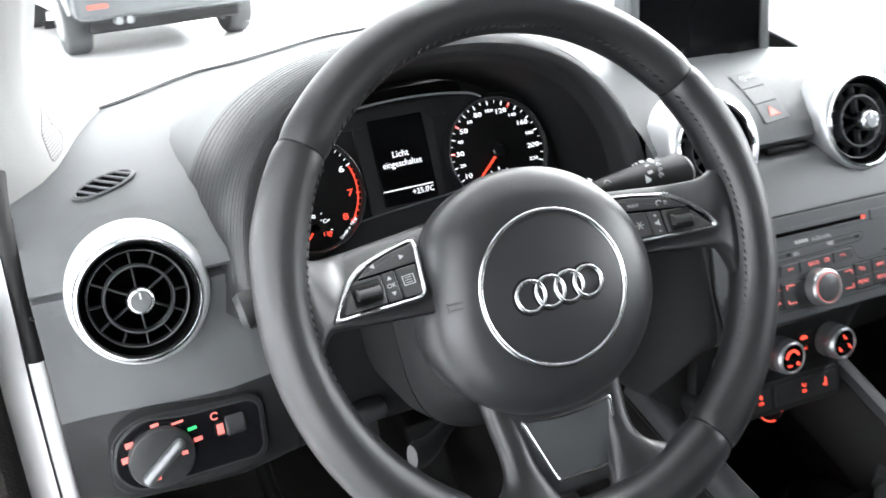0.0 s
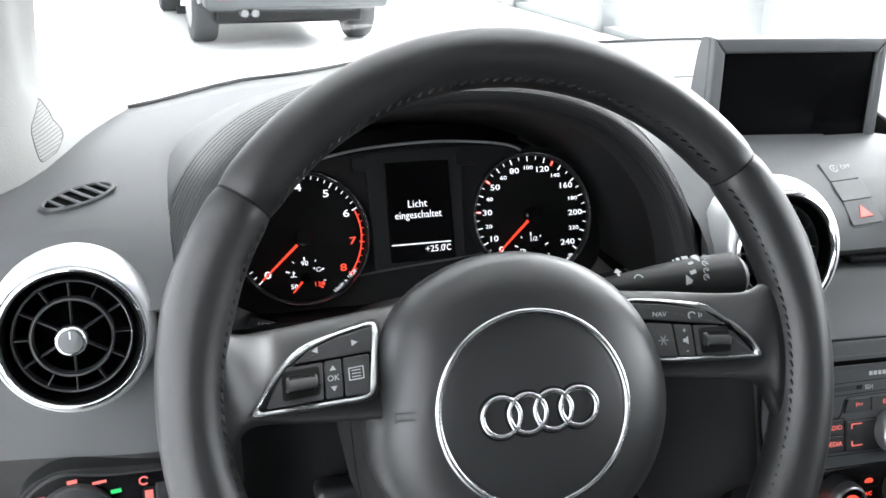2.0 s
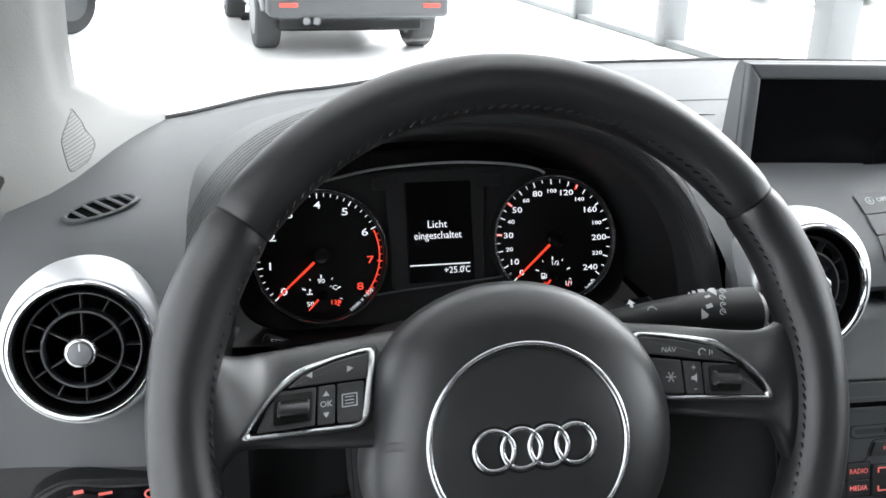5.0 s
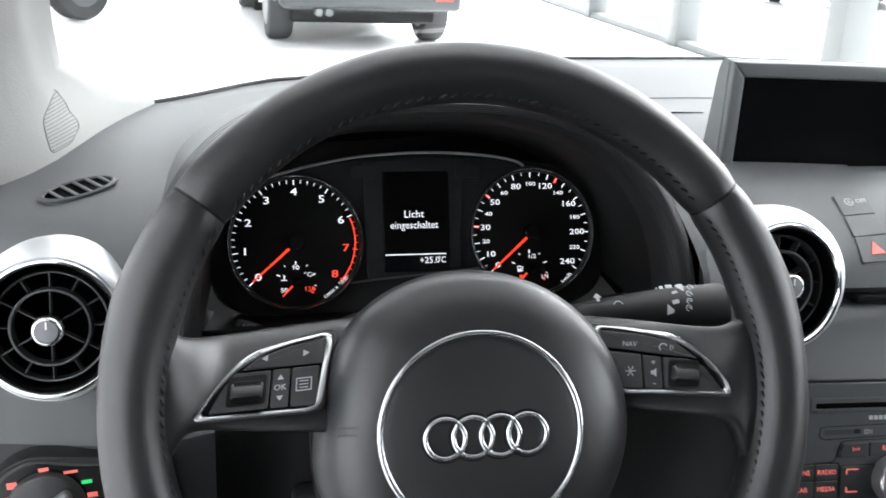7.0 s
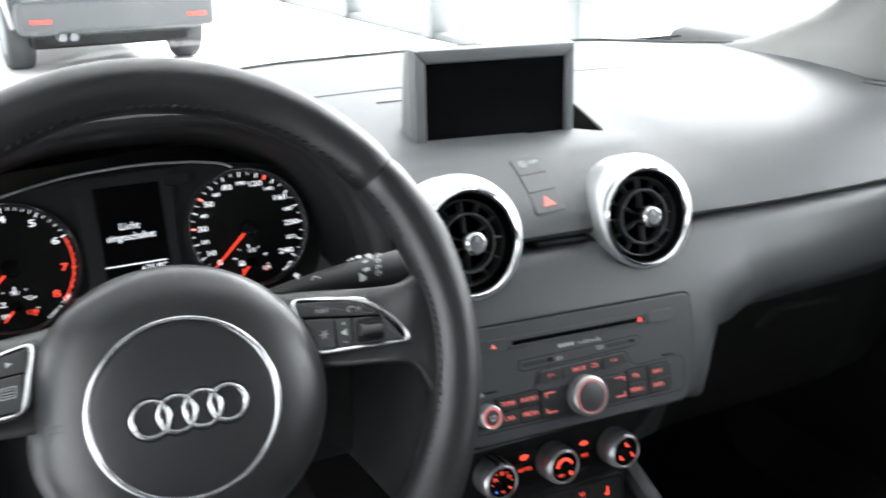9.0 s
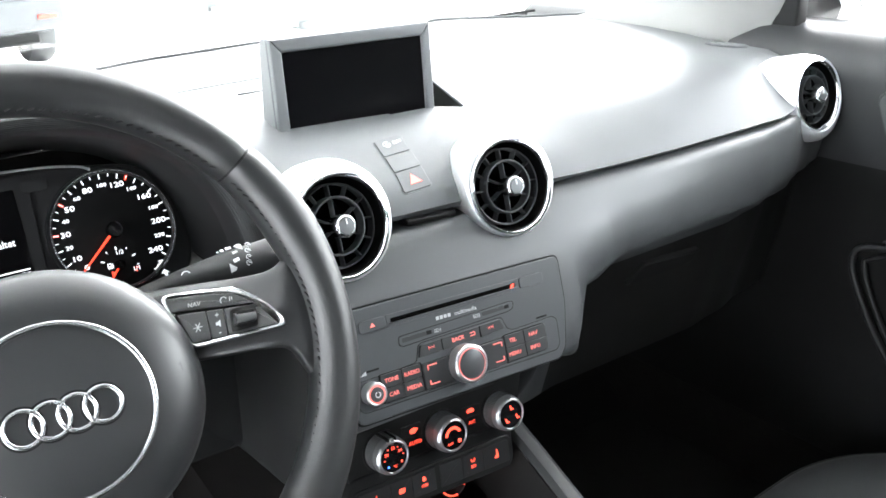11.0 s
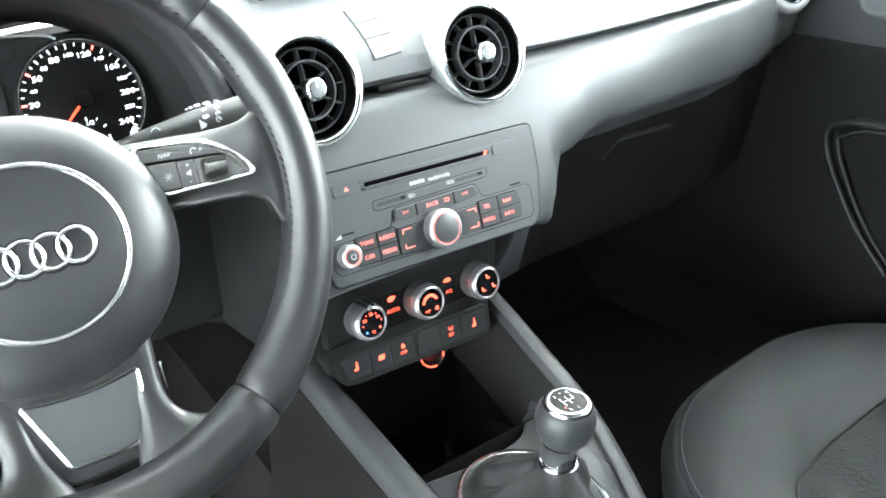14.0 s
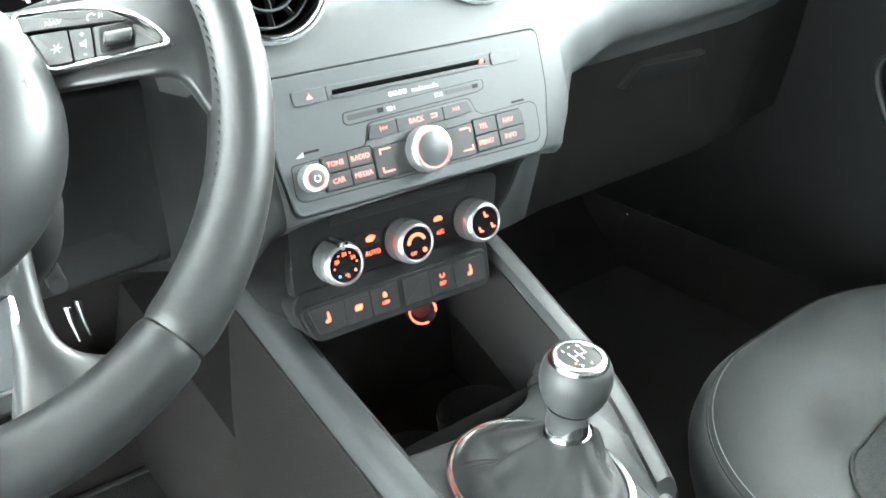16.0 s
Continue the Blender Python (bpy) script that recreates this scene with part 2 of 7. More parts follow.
def lathe(profile, n=48, sx=1.0, sy=1.0, close=False):
    """A profile of (radius, height) turned round z."""
    bm = bmesh.new()
    rings = []
    for r, h in profile:
        if r < 1e-7:
            rings.append([bm.verts.new((0, 0, h))])
        else:
            rings.append([bm.verts.new((sx * r * math.cos(2 * math.pi * i / n), sy * r * math.sin(2 * math.pi * i / n), h)) for i in range(n)])
    pairs = list(zip(rings, rings[1:])) + ([(rings[-1], rings[0])] if close else [])
    for a, b in pairs:
        for i in range(n):
            j = (i + 1) % n
            if len(a) == 1:
                bm.faces.new((a[0], b[i], b[j]))
            elif len(b) == 1:
                bm.faces.new((a[i], a[j], b[0]))
            else:
                bm.faces.new((a[i], a[j], b[j], b[i]))
    bmesh.ops.recalc_face_normals(bm, faces=bm.faces[:])
    return bm


def ring(r, tube, n=64, k=10, sx=1.0, sy=1.0, flat=1.0):
    return lathe([(r + tube * math.cos(2 * math.pi * i / k), flat * tube * math.sin(2 * math.pi * i / k)) for i in range(k)], n, sx, sy, close=True)


def loft(rows, wrap=False, cap=True):
    """A skin over rows of points; wrap closes each row, cap closes the ends."""
    bm = bmesh.new()
    vs = [[bm.verts.new(p) for p in row] for row in rows]
    k = len(rows[0])
    for a, b in zip(vs, vs[1:]):
        for i in range(k if wrap else k - 1):
            j = (i + 1) % k
            bm.faces.new((a[i], a[j], b[j], b[i]))
    if wrap and cap:
        bm.faces.new(vs[0][::-1])
        bm.faces.new(vs[-1])
    bmesh.ops.recalc_face_normals(bm, faces=bm.faces[:])
    return bm


def smooth_path(points, n):
    """n points on a soft curve through the given ones."""
    p = [Vector(q) for q in points]
    p = [p[0] * 2 - p[1], *p, p[-1] * 2 - p[-2]]
    out, m = [], len(p) - 3
    for i in range(n):
        u = i / (n - 1) * m
        j = min(int(u), m - 1)
        t = u - j
        a, b, c, d = p[j:j + 4]
        out.append(0.5 * ((2 * b) + (c - a) * t + (2 * a - 5 * b + 4 * c - d) * t * t + (3 * b - a - 3 * c + d) * t ** 3))
    return out


def tube(path, radius, k=12, flat=1.0, up=(0, 0, 1), cap=True):
    """A round or oval bar along a path; radius may be a list."""
    rows = []
    n = len(path)
    for i, p in enumerate(path):
        p = Vector(p)
        d = (Vector(path[min(i + 1, n - 1)]) - Vector(path[max(i - 1, 0)])).normalized()
        s = d.cross(Vector(up)).normalized()
        t = s.cross(d).normalized()
        r = radius[i] if isinstance(radius, (list, tuple)) else radius
        rows.append([p + r * (math.cos(2 * math.pi * a / k) * s + flat * math.sin(2 * math.pi * a / k) * t) for a in range(k)])
    return loft(rows, wrap=True, cap=cap)


def join(*bms):
    """One bmesh of several."""
    out = bmesh.new()
    for b in bms:
        me = bpy.data.meshes.new("piece")
        b.to_mesh(me)
        b.free()
        out.from_mesh(me)
        bpy.data.meshes.remove(me)
    return out


def moved(bm, m):
    bm.transform(m)
    return bm


LETTERS = {}


def letters(body, size, bold=0.0):
    """A mesh of built-in letters, centred, lying in x and y, a hair thick."""
    key = (body, size, bold)
    if key not in LETTERS:
        cu = bpy.data.curves.new("writing", "FONT")
        cu.body, cu.size, cu.align_x, cu.align_y, cu.extrude, cu.offset, cu.resolution_u = body, size, "CENTER", "CENTER", 0.00012, bold, 2
        ob = bpy.data.objects.new("writing", cu)
        me = bpy.data.meshes.new_from_object(ob)
        bpy.data.objects.remove(ob)
        bpy.data.curves.remove(cu)
        me.name = "writing"
        LETTERS[key] = me
    return LETTERS[key].copy()


def write(body, size, mat, parent, x, y, z, rz=0.0, wide=1.0, bold=0.0, name="lettering"):
    me = letters(body, size, bold)
    me.materials.clear()
    me.materials.append(mat)
    if wide != 1.0:
        me.transform(Matrix.Diagonal((wide, 1, 1, 1)))
    return part(name, me, mat, parent, m=at(x, y, z, rz))


def facing(bm, target):
    """Turns the faces of a sheet towards a place."""
    bm.normal_update()
    for f in bm.faces:
        if f.normal.dot(Vector(target) - f.calc_center_median()) < 0:
            f.normal_flip()
    return bm


def lerp(x, xs, ys):
    return float(np.interp(x, xs, ys))


def ease(x, xs, ys):
    """Between given places, with soft starts and stops."""
    for (a, b), (p, q) in zip(zip(xs, xs[1:]), zip(ys, ys[1:])):
        if x <= b:
            t = min(1, max(0, (x - a) / (b - a)))
            return p + (q - p) * (t * t * (3 - 2 * t))
    return ys[-1]


# ---- showroom ----
GROUND = -0.12


def showroom():
    fl = part("floor", box(90, 90, 0.2, m=Matrix.Translation((0, 0, GROUND - 0.2))), FLOOR)
    tagged(fl, "pale polished showroom floor tiles", "floor", kind="structure")
    # unseen slab, added to keep overhead sky light off the dashboard top
    top = part("ceiling", box(14.0, 30, 0.25, m=Matrix.Translation((-2.6, 4, 4.48))), WHITE_PAINT)
    tagged(top, "unseen white ceiling slab, added to block overhead sky light", "ceiling", kind="structure")
    # facade posts with a low curb between floor and glass
    curb = part("trim", box(0.16, 30, 0.07, 0.01, m=Matrix.Translation((4.2, 6, GROUND))), COLUMN)
    tagged(curb, "low grey metal curb along the glazed showroom wall", "curb", kind="structure")
    post = None
    for y, w in ((11.2, 0.16), (8.72, 0.22), (6.02, 0.24), (3.3, 0.22), (0.4, 0.22), (13.9, 0.16)):
        me = box(0.26, w, 4.6, 0.015)
        c = part("facade_post", me, COLUMN, m=pose(4.22, y, GROUND))
        tagged(c, "grey painted steel post of the glazed showroom wall", "post", "facade posts", "structure")
    for y in (6.86, 4.7):
        c = part("mullion", box(0.08, 0.10, 4.6, 0.008), WHITE_PAINT, m=pose(4.26, y, GROUND))
        tagged(c, "slim white window mullion of the glazed wall", "mullion", "window mullions", "structure")
    # a low dark block on the floor behind the off-roader
    low_block = thing("floor_block", pose(-0.03, 10.9, GROUND), "low dark block lying on the pale floor", "floor block")
    part("block_body", box(0.22, 0.12, 0.085, 0.012), RUBBER, low_block)


showroom()


def wheel_of_car(parent, x, y, z, r, w):
    wh = part("wheel", moved(lathe([(0, -w / 2), (r * 0.6, -w / 2), (r * 0.93, -w / 2), (r, -w * 0.36), (r, w * 0.36), (r * 0.93, w / 2), (r * 0.6, w / 2), (0, w / 2)], 32), pose(0, 0, 0, 0, 90, 0)), TYRE, parent, "black tyre", m=pose(x, y, z))
    part("rim", moved(lathe([(0, -w * 0.53), (r * 0.6, -w * 0.53), (r * 0.62, -w * 0.3), (r * 0.62, w * 0.3), (r * 0.6, w * 0.53), (0, w * 0.53)], 24), pose(0, 0, 0, 0, 90, 0)), SATIN_ALU, wh)


def suv(m, label, paint, width=1.62, length=4.2, height=1.62):
    """A parked car, its tail towards -y, standing on z = 0."""
    car = thing("parked_car", m, label, "car")
    w = width / 2
    secs = []
    for y, zb, zt, k in ((-0.02, 0.46, 0.92, 0.90), (0.05, 0.34, 1.02, 0.97), (0.35, 0.28, 1.06, 1.0), (1.2, 0.26, 1.05, 1.0), (2.4, 0.26, 1.02, 1.0), (3.4, 0.28, 0.96, 0.98), (4.0, 0.34, 0.86, 0.9), (4.2, 0.44, 0.72, 0.8)):
        secs.append([(s * w * k * a, y * length / 4.2, zb + (zt - zb) * b) for s, a, b in ((-1, 0.86, 0), (-1, 0.97, 0.12), (-1, 1, 0.45), (-1, 0.97, 0.85), (-1, 0.9, 1), (1, 0.9, 1), (1, 0.97, 0.85), (1, 1, 0.45), (1, 0.97, 0.12), (1, 0.86, 0))])
    part("body", loft(secs, wrap=True), paint, car)
    cab = []
    for y, z, k in ((0.10, 1.02, 0.90), (0.30, 1.50, 0.74), (0.6, height, 0.70), (1.6, height, 0.72), (2.2, 1.52, 0.74), (2.9, 1.02, 0.88)):
        cab.append([(-w * k, y, z), (w * k, y, z), (w * 0.9, y, 0.98), (-w * 0.9, y, 0.98)])
    part("cabin", loft(cab, wrap=True), paint, car)
    win = [(-w * 0.66, 1.10), (w * 0.66, 1.10), (w * 0.58, 1.42), (-w * 0.58, 1.42)]
    part("rear_window", moved(prism(rounded(win, 0.06), 0, 0.015, 0.004), pose(0, 0.105, 0, 90) @ pose(0, 0, 0)), PALE_GLASS, car, "rear window with a pale reflection put into its colour", m=pose(0, 0.0, 0, -14))
    bump = part("bumper", box(width * 0.96, 0.24, 0.26, 0.05, 3, Matrix.Translation((0, 0.04, 0.36))), material("bumper_plastic_" + paint.name, (0.06, 0.065, 0.068), 0.5), car, "grey plastic bumper")
    for s in (-1, 1):
        part("tail_lamp", box(0.20, 0.10, 0.13, 0.02, 2, Matrix.Translation((s * (w - 0.15), 0.0, 0.74))), TAIL, car, "red tail lamp")
        wheel_of_car(car, s * (w - 0.11), 0.72, 0.325, 0.325, 0.215)
        wheel_of_car(car, s * (w - 0.11), length - 0.85, 0.325, 0.325, 0.215)
        part("reflector", box(0.16, 0.02, 0.035, 0.005, 1, Matrix.Translation((s * 0.64, -0.09, 0.45))), TAIL, bump)
    part("number_plate", box(0.50, 0.02, 0.11, 0.004, 1, Matrix.Translation((-0.16, -0.03, 0.66))), PRINT_WHITE, car, "blank white plate")
    part("exhaust", moved(lathe([(0.0, 0.01), (0.03, 0.01), (0.036, 0), (0.036, 0.1), (0, 0.1)], 20), pose(-0.48, -0.06, 0.33, -90)), SATIN_ALU, car)
    part("exhaust", moved(lathe([(0.0, 0.01), (0.03, 0.01), (0.036, 0), (0.036, 0.1), (0, 0.1)], 20), pose(-0.39, -0.06, 0.33, -90)), SATIN_ALU, car)
    part("underbody", box(width * 0.8, length * 0.85, 0.12, 0.02, 1, Matrix.Translation((0, length * 0.5, 0.2))), BLACK, car)
    return car


suv(pose(0.796, 7.93, GROUND, 0, 0, 4.6), "dark grey off-roader parked on the pale floor ahead", CAR_DARK, 1.69)
suv(pose(-1.90, 10.62, GROUND, 0, 0, 135), "white car parked aslant on the pale floor", WHITE_PAINT, 1.7, 4.3, 1.5)
suv(pose(8.3, 13.6, GROUND, 0, 0, -75), "silver car standing outside beyond the side window", WHITE_PAINT, 1.7, 4.2, 1.45)

# ---- the car that the camera sits in: shell ----
SHELL = thing("hatchback", None, "white hatchback body with its driver's door open", "car")


def shell():
    # cabin floor, tunnel, bulkhead
    part("floor_pan", box(1.48, 2.5, 0.06, 0.01, 1, Matrix.Translation((0.04, -0.42, 0.20))), CARPET, SHELL, "dark carpeted floor pan")
    bulk = [[(x, y, z) for y, z in ((0.50, 0.24), (0.62, 0.34), (0.70, 0.62), (0.74, 0.86), (0.80, 0.86), (0.80, 0.2), (0.5, 0.2))] for x in (-0.72, 0.78)]
    part("bulkhead", loft(bulk, wrap=True), CARPET, SHELL, "dark carpeted bulkhead")
    tun = [[(0.13 * a + 0.0, y, 0.25 + h * b) for a, b in ((-1.25, 0), (-1.1, 0.6), (-0.9, 0.95), (0.9, 0.95), (1.1, 0.6), (1.25, 0))] for y, h in ((-1.5, 0.15), (-0.3, 0.16), (0.2, 0.18), (0.62, 0.24))]
    part("tunnel", loft(tun, wrap=True), CARPET, SHELL)
    # roof with unseen headliner, coloured darker to cut light bounced on the wheel
    roof = []
    for x in np.linspace(-0.62, 0.64, 9):
        c = 1.40 - 0.10 * (x / 0.62) ** 2
        roof.append([(x, y, c - d + lift) for y, d, lift in ((0.02, 0.06, 0), (-0.3, 0.015, 0), (-0.8, 0.0, 0), (-1.5, 0.04, 0), (-1.5, 0.04, 0.03), (-0.8, 0, 0.03), (-0.3, 0.015, 0.03), (0.02, 0.06, 0.03))])
    part("roof", loft(roof, wrap=True), HEADLINER, SHELL, "unseen cloth headliner, darkened to cut bounced light")
    # windscreen pillars, broad at the foot
    for s, dx, dz in ((-1, 0.0, 0.0), (1, 0.040, 0.022)):
        rows = []
        for (inner, mid, outer), back in (
            (((0.530, 0.620, 0.905), (0.602, 0.372, 0.915), (0.648, 0.315, 0.900)), 0.02),
            (((0.536, 0.612, 0.928), (0.603, 0.370, 0.930), (0.650, 0.310, 0.915)), 0.02),
            (((0.572, 0.540, 0.945), (0.607, 0.365, 0.955), (0.654, 0.295, 0.945)), 0.03),
            (((0.600, 0.455, 0.985), (0.611, 0.350, 0.990), (0.660, 0.270, 0.980)), 0.035),
            (((0.593, 0.390, 1.030), (0.610, 0.320, 1.030), (0.660, 0.240, 1.020)), 0.035),
            (((0.572, 0.250, 1.140), (0.592, 0.190, 1.135), (0.652, 0.120, 1.120)), 0.035),
            (((0.552, 0.060, 1.290), (0.574, 0.000, 1.285), (0.634, -0.060, 1.265)), 0.035),
            (((0.545, -0.020, 1.345), (0.568, -0.08, 1.340), (0.622, -0.130, 1.320)), 0.035),
        ):
            ring_ = smooth_path([inner, ((inner[0] + mid[0]) / 2, (inner[1] + mid[1]) / 2, (inner[2] + mid[2]) / 2), mid, outer], 9)
            row = [Vector((s * (v.x + dx * (s > 0)), v.y, v.z + dz)) for v in ring_]
            row += [row[-1] + Vector((s * 0.012, back, 0.0)), row[0] + Vector((s * 0.03, back, 0.0))]
            rows.append(row)
        part("pillar_trim", loft(rows, wrap=True), PILLAR, SHELL, "pale grey windscreen pillar trim", sharp=60)
    part("scuttle", loft([[(x, 0.845 - 0.27 * (x / 0.64) ** 2, 0.880), (x, 0.875 - 0.27 * (x / 0.64) ** 2, 0.886), (x, 1.05 - 0.25 * (x / 0.64) ** 2, 0.872), (x, 1.05 - 0.25 * (x / 0.64) ** 2, 0.86), (x, 0.85 - 0.27 * (x / 0.64) ** 2, 0.86)] for x in np.linspace(-0.6, 0.62, 21)], wrap=True), RUBBER, SHELL, "black plastic scuttle panel")
    # unseen rear half of the cabin: closed sides, small tail window, blocking light
    for s in (-1, 1):
        part("rear_quarter", loft([[(s * x, y, z) for x, z in ((0.69, 0.2), (0.72, 0.9), (0.63, 1.36), (0.67, 1.38), (0.77, 0.9), (0.76, 0.2))] for y in ((-0.72 if s < 0 else -0.80), -1.2, -1.66)], wrap=True), DASH_LOW, SHELL, "unseen dark rear side wall that blocks light from behind")
    part("tailgate", loft([[(x, -1.70, 0.2), (x, -1.58, 1.31), (x, -1.53, 1.31), (x, -1.62, 0.2)] for x in (-0.74, 0.74)], wrap=True), DASH_LOW, SHELL, "unseen dark tail wall, raised to block light from behind")
    part("rear_seat", loft([[(x, y, z) for y, z in ((-0.95, 0.25), (-0.93, 0.50), (-1.25, 0.54), (-1.36, 0.98), (-1.44, 1.0), (-1.42, 0.25))] for x in (-0.62, -0.2, 0.2, 0.62)], wrap=True), SEAT, SHELL, "unseen rear bench, kept dark for reflections")
    # windscreen
    ws = []
    for x in np.linspace(-0.62, 0.65, 15):
        k = (x / 0.64) ** 2
        foot, head = Vector((x, 0.86 - 0.27 * k, 0.925)), Vector((x * 0.95, 0.03 - 0.05 * k, 1.345 - 0.05 * k))
        ws.append([foot.lerp(head, t) + Vector((0, 0, 0.02 * math.sin(math.pi * t))) for t in np.linspace(0, 1, 9)])
    g = part("windscreen", facing(loft(ws), (0, -0.3, 1.0)), GLASS, SHELL, "clear windscreen")
    g.visible_shadow = False
    part("kick_panel", box(0.05, 0.66, 0.70, 0.01, 1, Matrix.Translation((-0.70, 0.50, 0.2))), CARPET, SHELL, "dark carpeted kick panel")
    # sill and door shut face at the open driver's side
    part("sill", loft([[(-0.66, y, 0.30), (-0.66, y, 0.36), (-0.70, y, 0.37), (-0.78, y, 0.34), (-0.78, y, 0.14), (-0.66, y, 0.14)] for y in (-0.9, -0.3, 0.25, 0.45)], wrap=True), CAR_BODY, SHELL, "white painted door sill")
    seal = smooth_path([(-0.640, 0.40, 0.95), (-0.645, 0.27, 0.93), (-0.646, 0.22, 0.88), (-0.647, 0.20, 0.76), (-0.648, 0.20, 0.58), (-0.655, 0.12, 0.42), (-0.66, -0.05, 0.375), (-0.66, -0.7, 0.375)], 40)
    part("sill", box(0.16, 1.75, 0.30, 0.02, 2, Matrix.Translation((0.745, 0.0, 0.12))), CARPET, SHELL, "dark trimmed door sill")
    part("door_seal", tube([p for p in seal if p.z > 0.820], 0.0062, 10, up=(1, 0, 0)), RUBBER, SHELL, "black rubber door seal")
    part("door_flange", tube([p for p in seal if p.z < 0.830], 0.0062, 10, up=(1, 0, 0)), CAR_BODY, SHELL, "white painted door flange")
    post = [[(-0.6555, y + 0.045, z), (-0.6555, y + 0.20, z), (-0.80, y + 0.22, z), (-0.80, y + 0.10, z), (-0.735, y + 0.06, z)] for y, z in ((0.36, 0.95), (0.25, 0.90), (0.17, 0.80), (0.16, 0.58), (0.13, 0.42), (0.05, 0.30))]
    part("door_post", loft(post, wrap=True), CAR_BODY, SHELL, "white painted door post")
    part("hinge", box(0.06, 0.05, 0.07, 0.01, 2, Matrix.Translation((-0.755, 0.20, 0.60))), RUBBER, SHELL, "black door hinge")
    part("cable_boot", tube(smooth_path([(-0.668, 0.228, 0.675), (-0.684, 0.195, 0.667), (-0.712, 0.160, 0.660)], 10), [0.02, 0.024, 0.02, 0.024, 0.02, 0.024, 0.02, 0.024, 0.02, 0.022], 12), RUBBER, SHELL, "ribbed rubber cable boot")


shell()


def wiper(a, b, label):
    w = thing("wiper", None, label, "wiper", "windscreen wipers")
    part("wiper_arm", tube([Vector(a), Vector(a).lerp(Vector(b), 0.5) + Vector((0, 0, 0.006)), Vector(b)], [0.007, 0.006, 0.004], 8, 0.6), RUBBER, w)
    part("pivot", tube([Vector(a) + Vector((0, 0, -0.06)), Vector(a) + Vector((0, 0, -0.004))], 0.009, 10, up=(0, 1, 0)), RUBBER, w)
    part("blade", tube([Vector(a).lerp(Vector(b), 0.3) + Vector((0, 0.02, -0.008)), Vector(b) + Vector((0, 0.02, -0.008))], 0.004, 6), RUBBER, w)


wiper((-0.34, 0.800, 0.905), (0.092, 0.818, 0.948), "black windscreen wiper parked at the foot of the glass")
wiper((0.16, 0.870, 0.915), (0.615, 0.705, 0.957), "black windscreen wiper parked at the foot of the glass")


def passenger_door():
    d = thing("door_1", None, "closed passenger door with dark lower card and light grey upper", "door", kind="structure")
    upper = [[(x, y, z) for x, z in ((0.655, 0.80), (0.648, 0.86), (0.650, 0.905), (0.661, 0.936), (0.684, 0.954), (0.715, 0.961), (0.76, 0.961), (0.76, 0.80))] for y in (0.80, 0.34, 0.2, 0.0, -0.4, -0.82)]
    part("door_top", loft(upper, wrap=True), RAIL, d, "grey moulded door top")
    lower = [[(x, y, z) for x, z in ((0.660, 0.80), (0.672, 0.70), (0.672, 0.5), (0.66, 0.38), (0.70, 0.30), (0.76, 0.30), (0.76, 0.80))] for y in (0.80, 0.2, 0.0, -0.4, -0.82)]
    part("door_card", loft(lower, wrap=True), BLACK, d, "black door card")
    pull = rounded([(-0.055, -0.034), (0.026, -0.030), (0.046, 0.022), (0.032, 0.034), (-0.055, 0.044)], 0.014)
    face = pose(0.6462, 0.062, 0.868) @ Matrix(((0, 0, -1, 0), (1, 0, 0, 0), (0, 1, 0, 0), (0, 0, 0, 1)))
    p = part("handle_recess", prism(pull, -0.01, 0.0035, 0.001), SATIN, d, "door pull recess", m=face)
    part("pull_plate", prism([(x * 0.93, y * 0.90) for x, y in pull], 0.002, 0.0050, 0.001), DASH_LOW, p)
    for y0, y1 in ((-0.024, 0.000), (0.004, 0.028)):
        part("window_switch", prism(rounded([(-0.04, y0), (0.020, y0), (0.028, y1), (-0.04, y1)], 0.004), 0.004, 0.0068, 0.001), PANEL, p)
    for off, r in ((0.0, 0.0050), (0.017, 0.0038)):
        rim = smooth_path([(0.668, 0.040, 0.697 - 0.4 * off), (0.664, 0.088 - off, 0.696 - 0.4 * off), (0.662, 0.116 - off, 0.688 - 0.6 * off), (0.661, 0.124 - off, 0.668), (0.662, 0.112 - off, 0.630), (0.664, 0.072 - off, 0.560), (0.668, 0.020 - off, 0.500)], 30)
        part("pocket_rim", tube(rim, r, 10, up=(1, 0, 0)), TRIM_BLACK, d, "moulded edge of the door pocket")
    part("card_ledge", tube([(0.670, 0.090, 0.700), (0.666, 0.0, 0.702), (0.668, -0.6, 0.706)], 0.0045, 8), TRIM_BLACK, d, "ledge across the door card")
    # window frame, mirror triangle and glass
    frame_path = smooth_path([(0.70, 0.40, 0.94), (0.695, 0.22, 1.10), (0.66, 0.0, 1.29), (0.65, -0.4, 1.34), (0.66, -0.78, 1.31)], 20)
    part("window_frame", tube(frame_path, 0.02, 8, up=(1, 0, 0)), RUBBER, d)
    tri = prism(rounded([(0.285, 0.93), (0.225, 0.93), (0.218, 1.02), (0.222, 1.06), (0.245, 1.02)], 0.010), 0, 0.02, 0.004)
    part("mirror_triangle", tri, BLACK, d, "black mirror triangle", m=Matrix(((0, 0, -1, 0.715), (1, 0, 0, 0.04), (0, 1, 0, 0), (0, 0, 0, 1))))
    g = part("window_pane", facing(loft([[(0.715, y, 0.93), (0.69, y * 0.9, 1.3)] for y in (0.15, 0.0, -0.4, -0.8)]), (0, -0.3, 1.0)), GLASS, d, "clear side window")
    g.visible_shadow = False
    mir = thing("door_mirror", pose(0.90, 0.30, 1.0), "white door mirror outside the passenger window", "mirror")
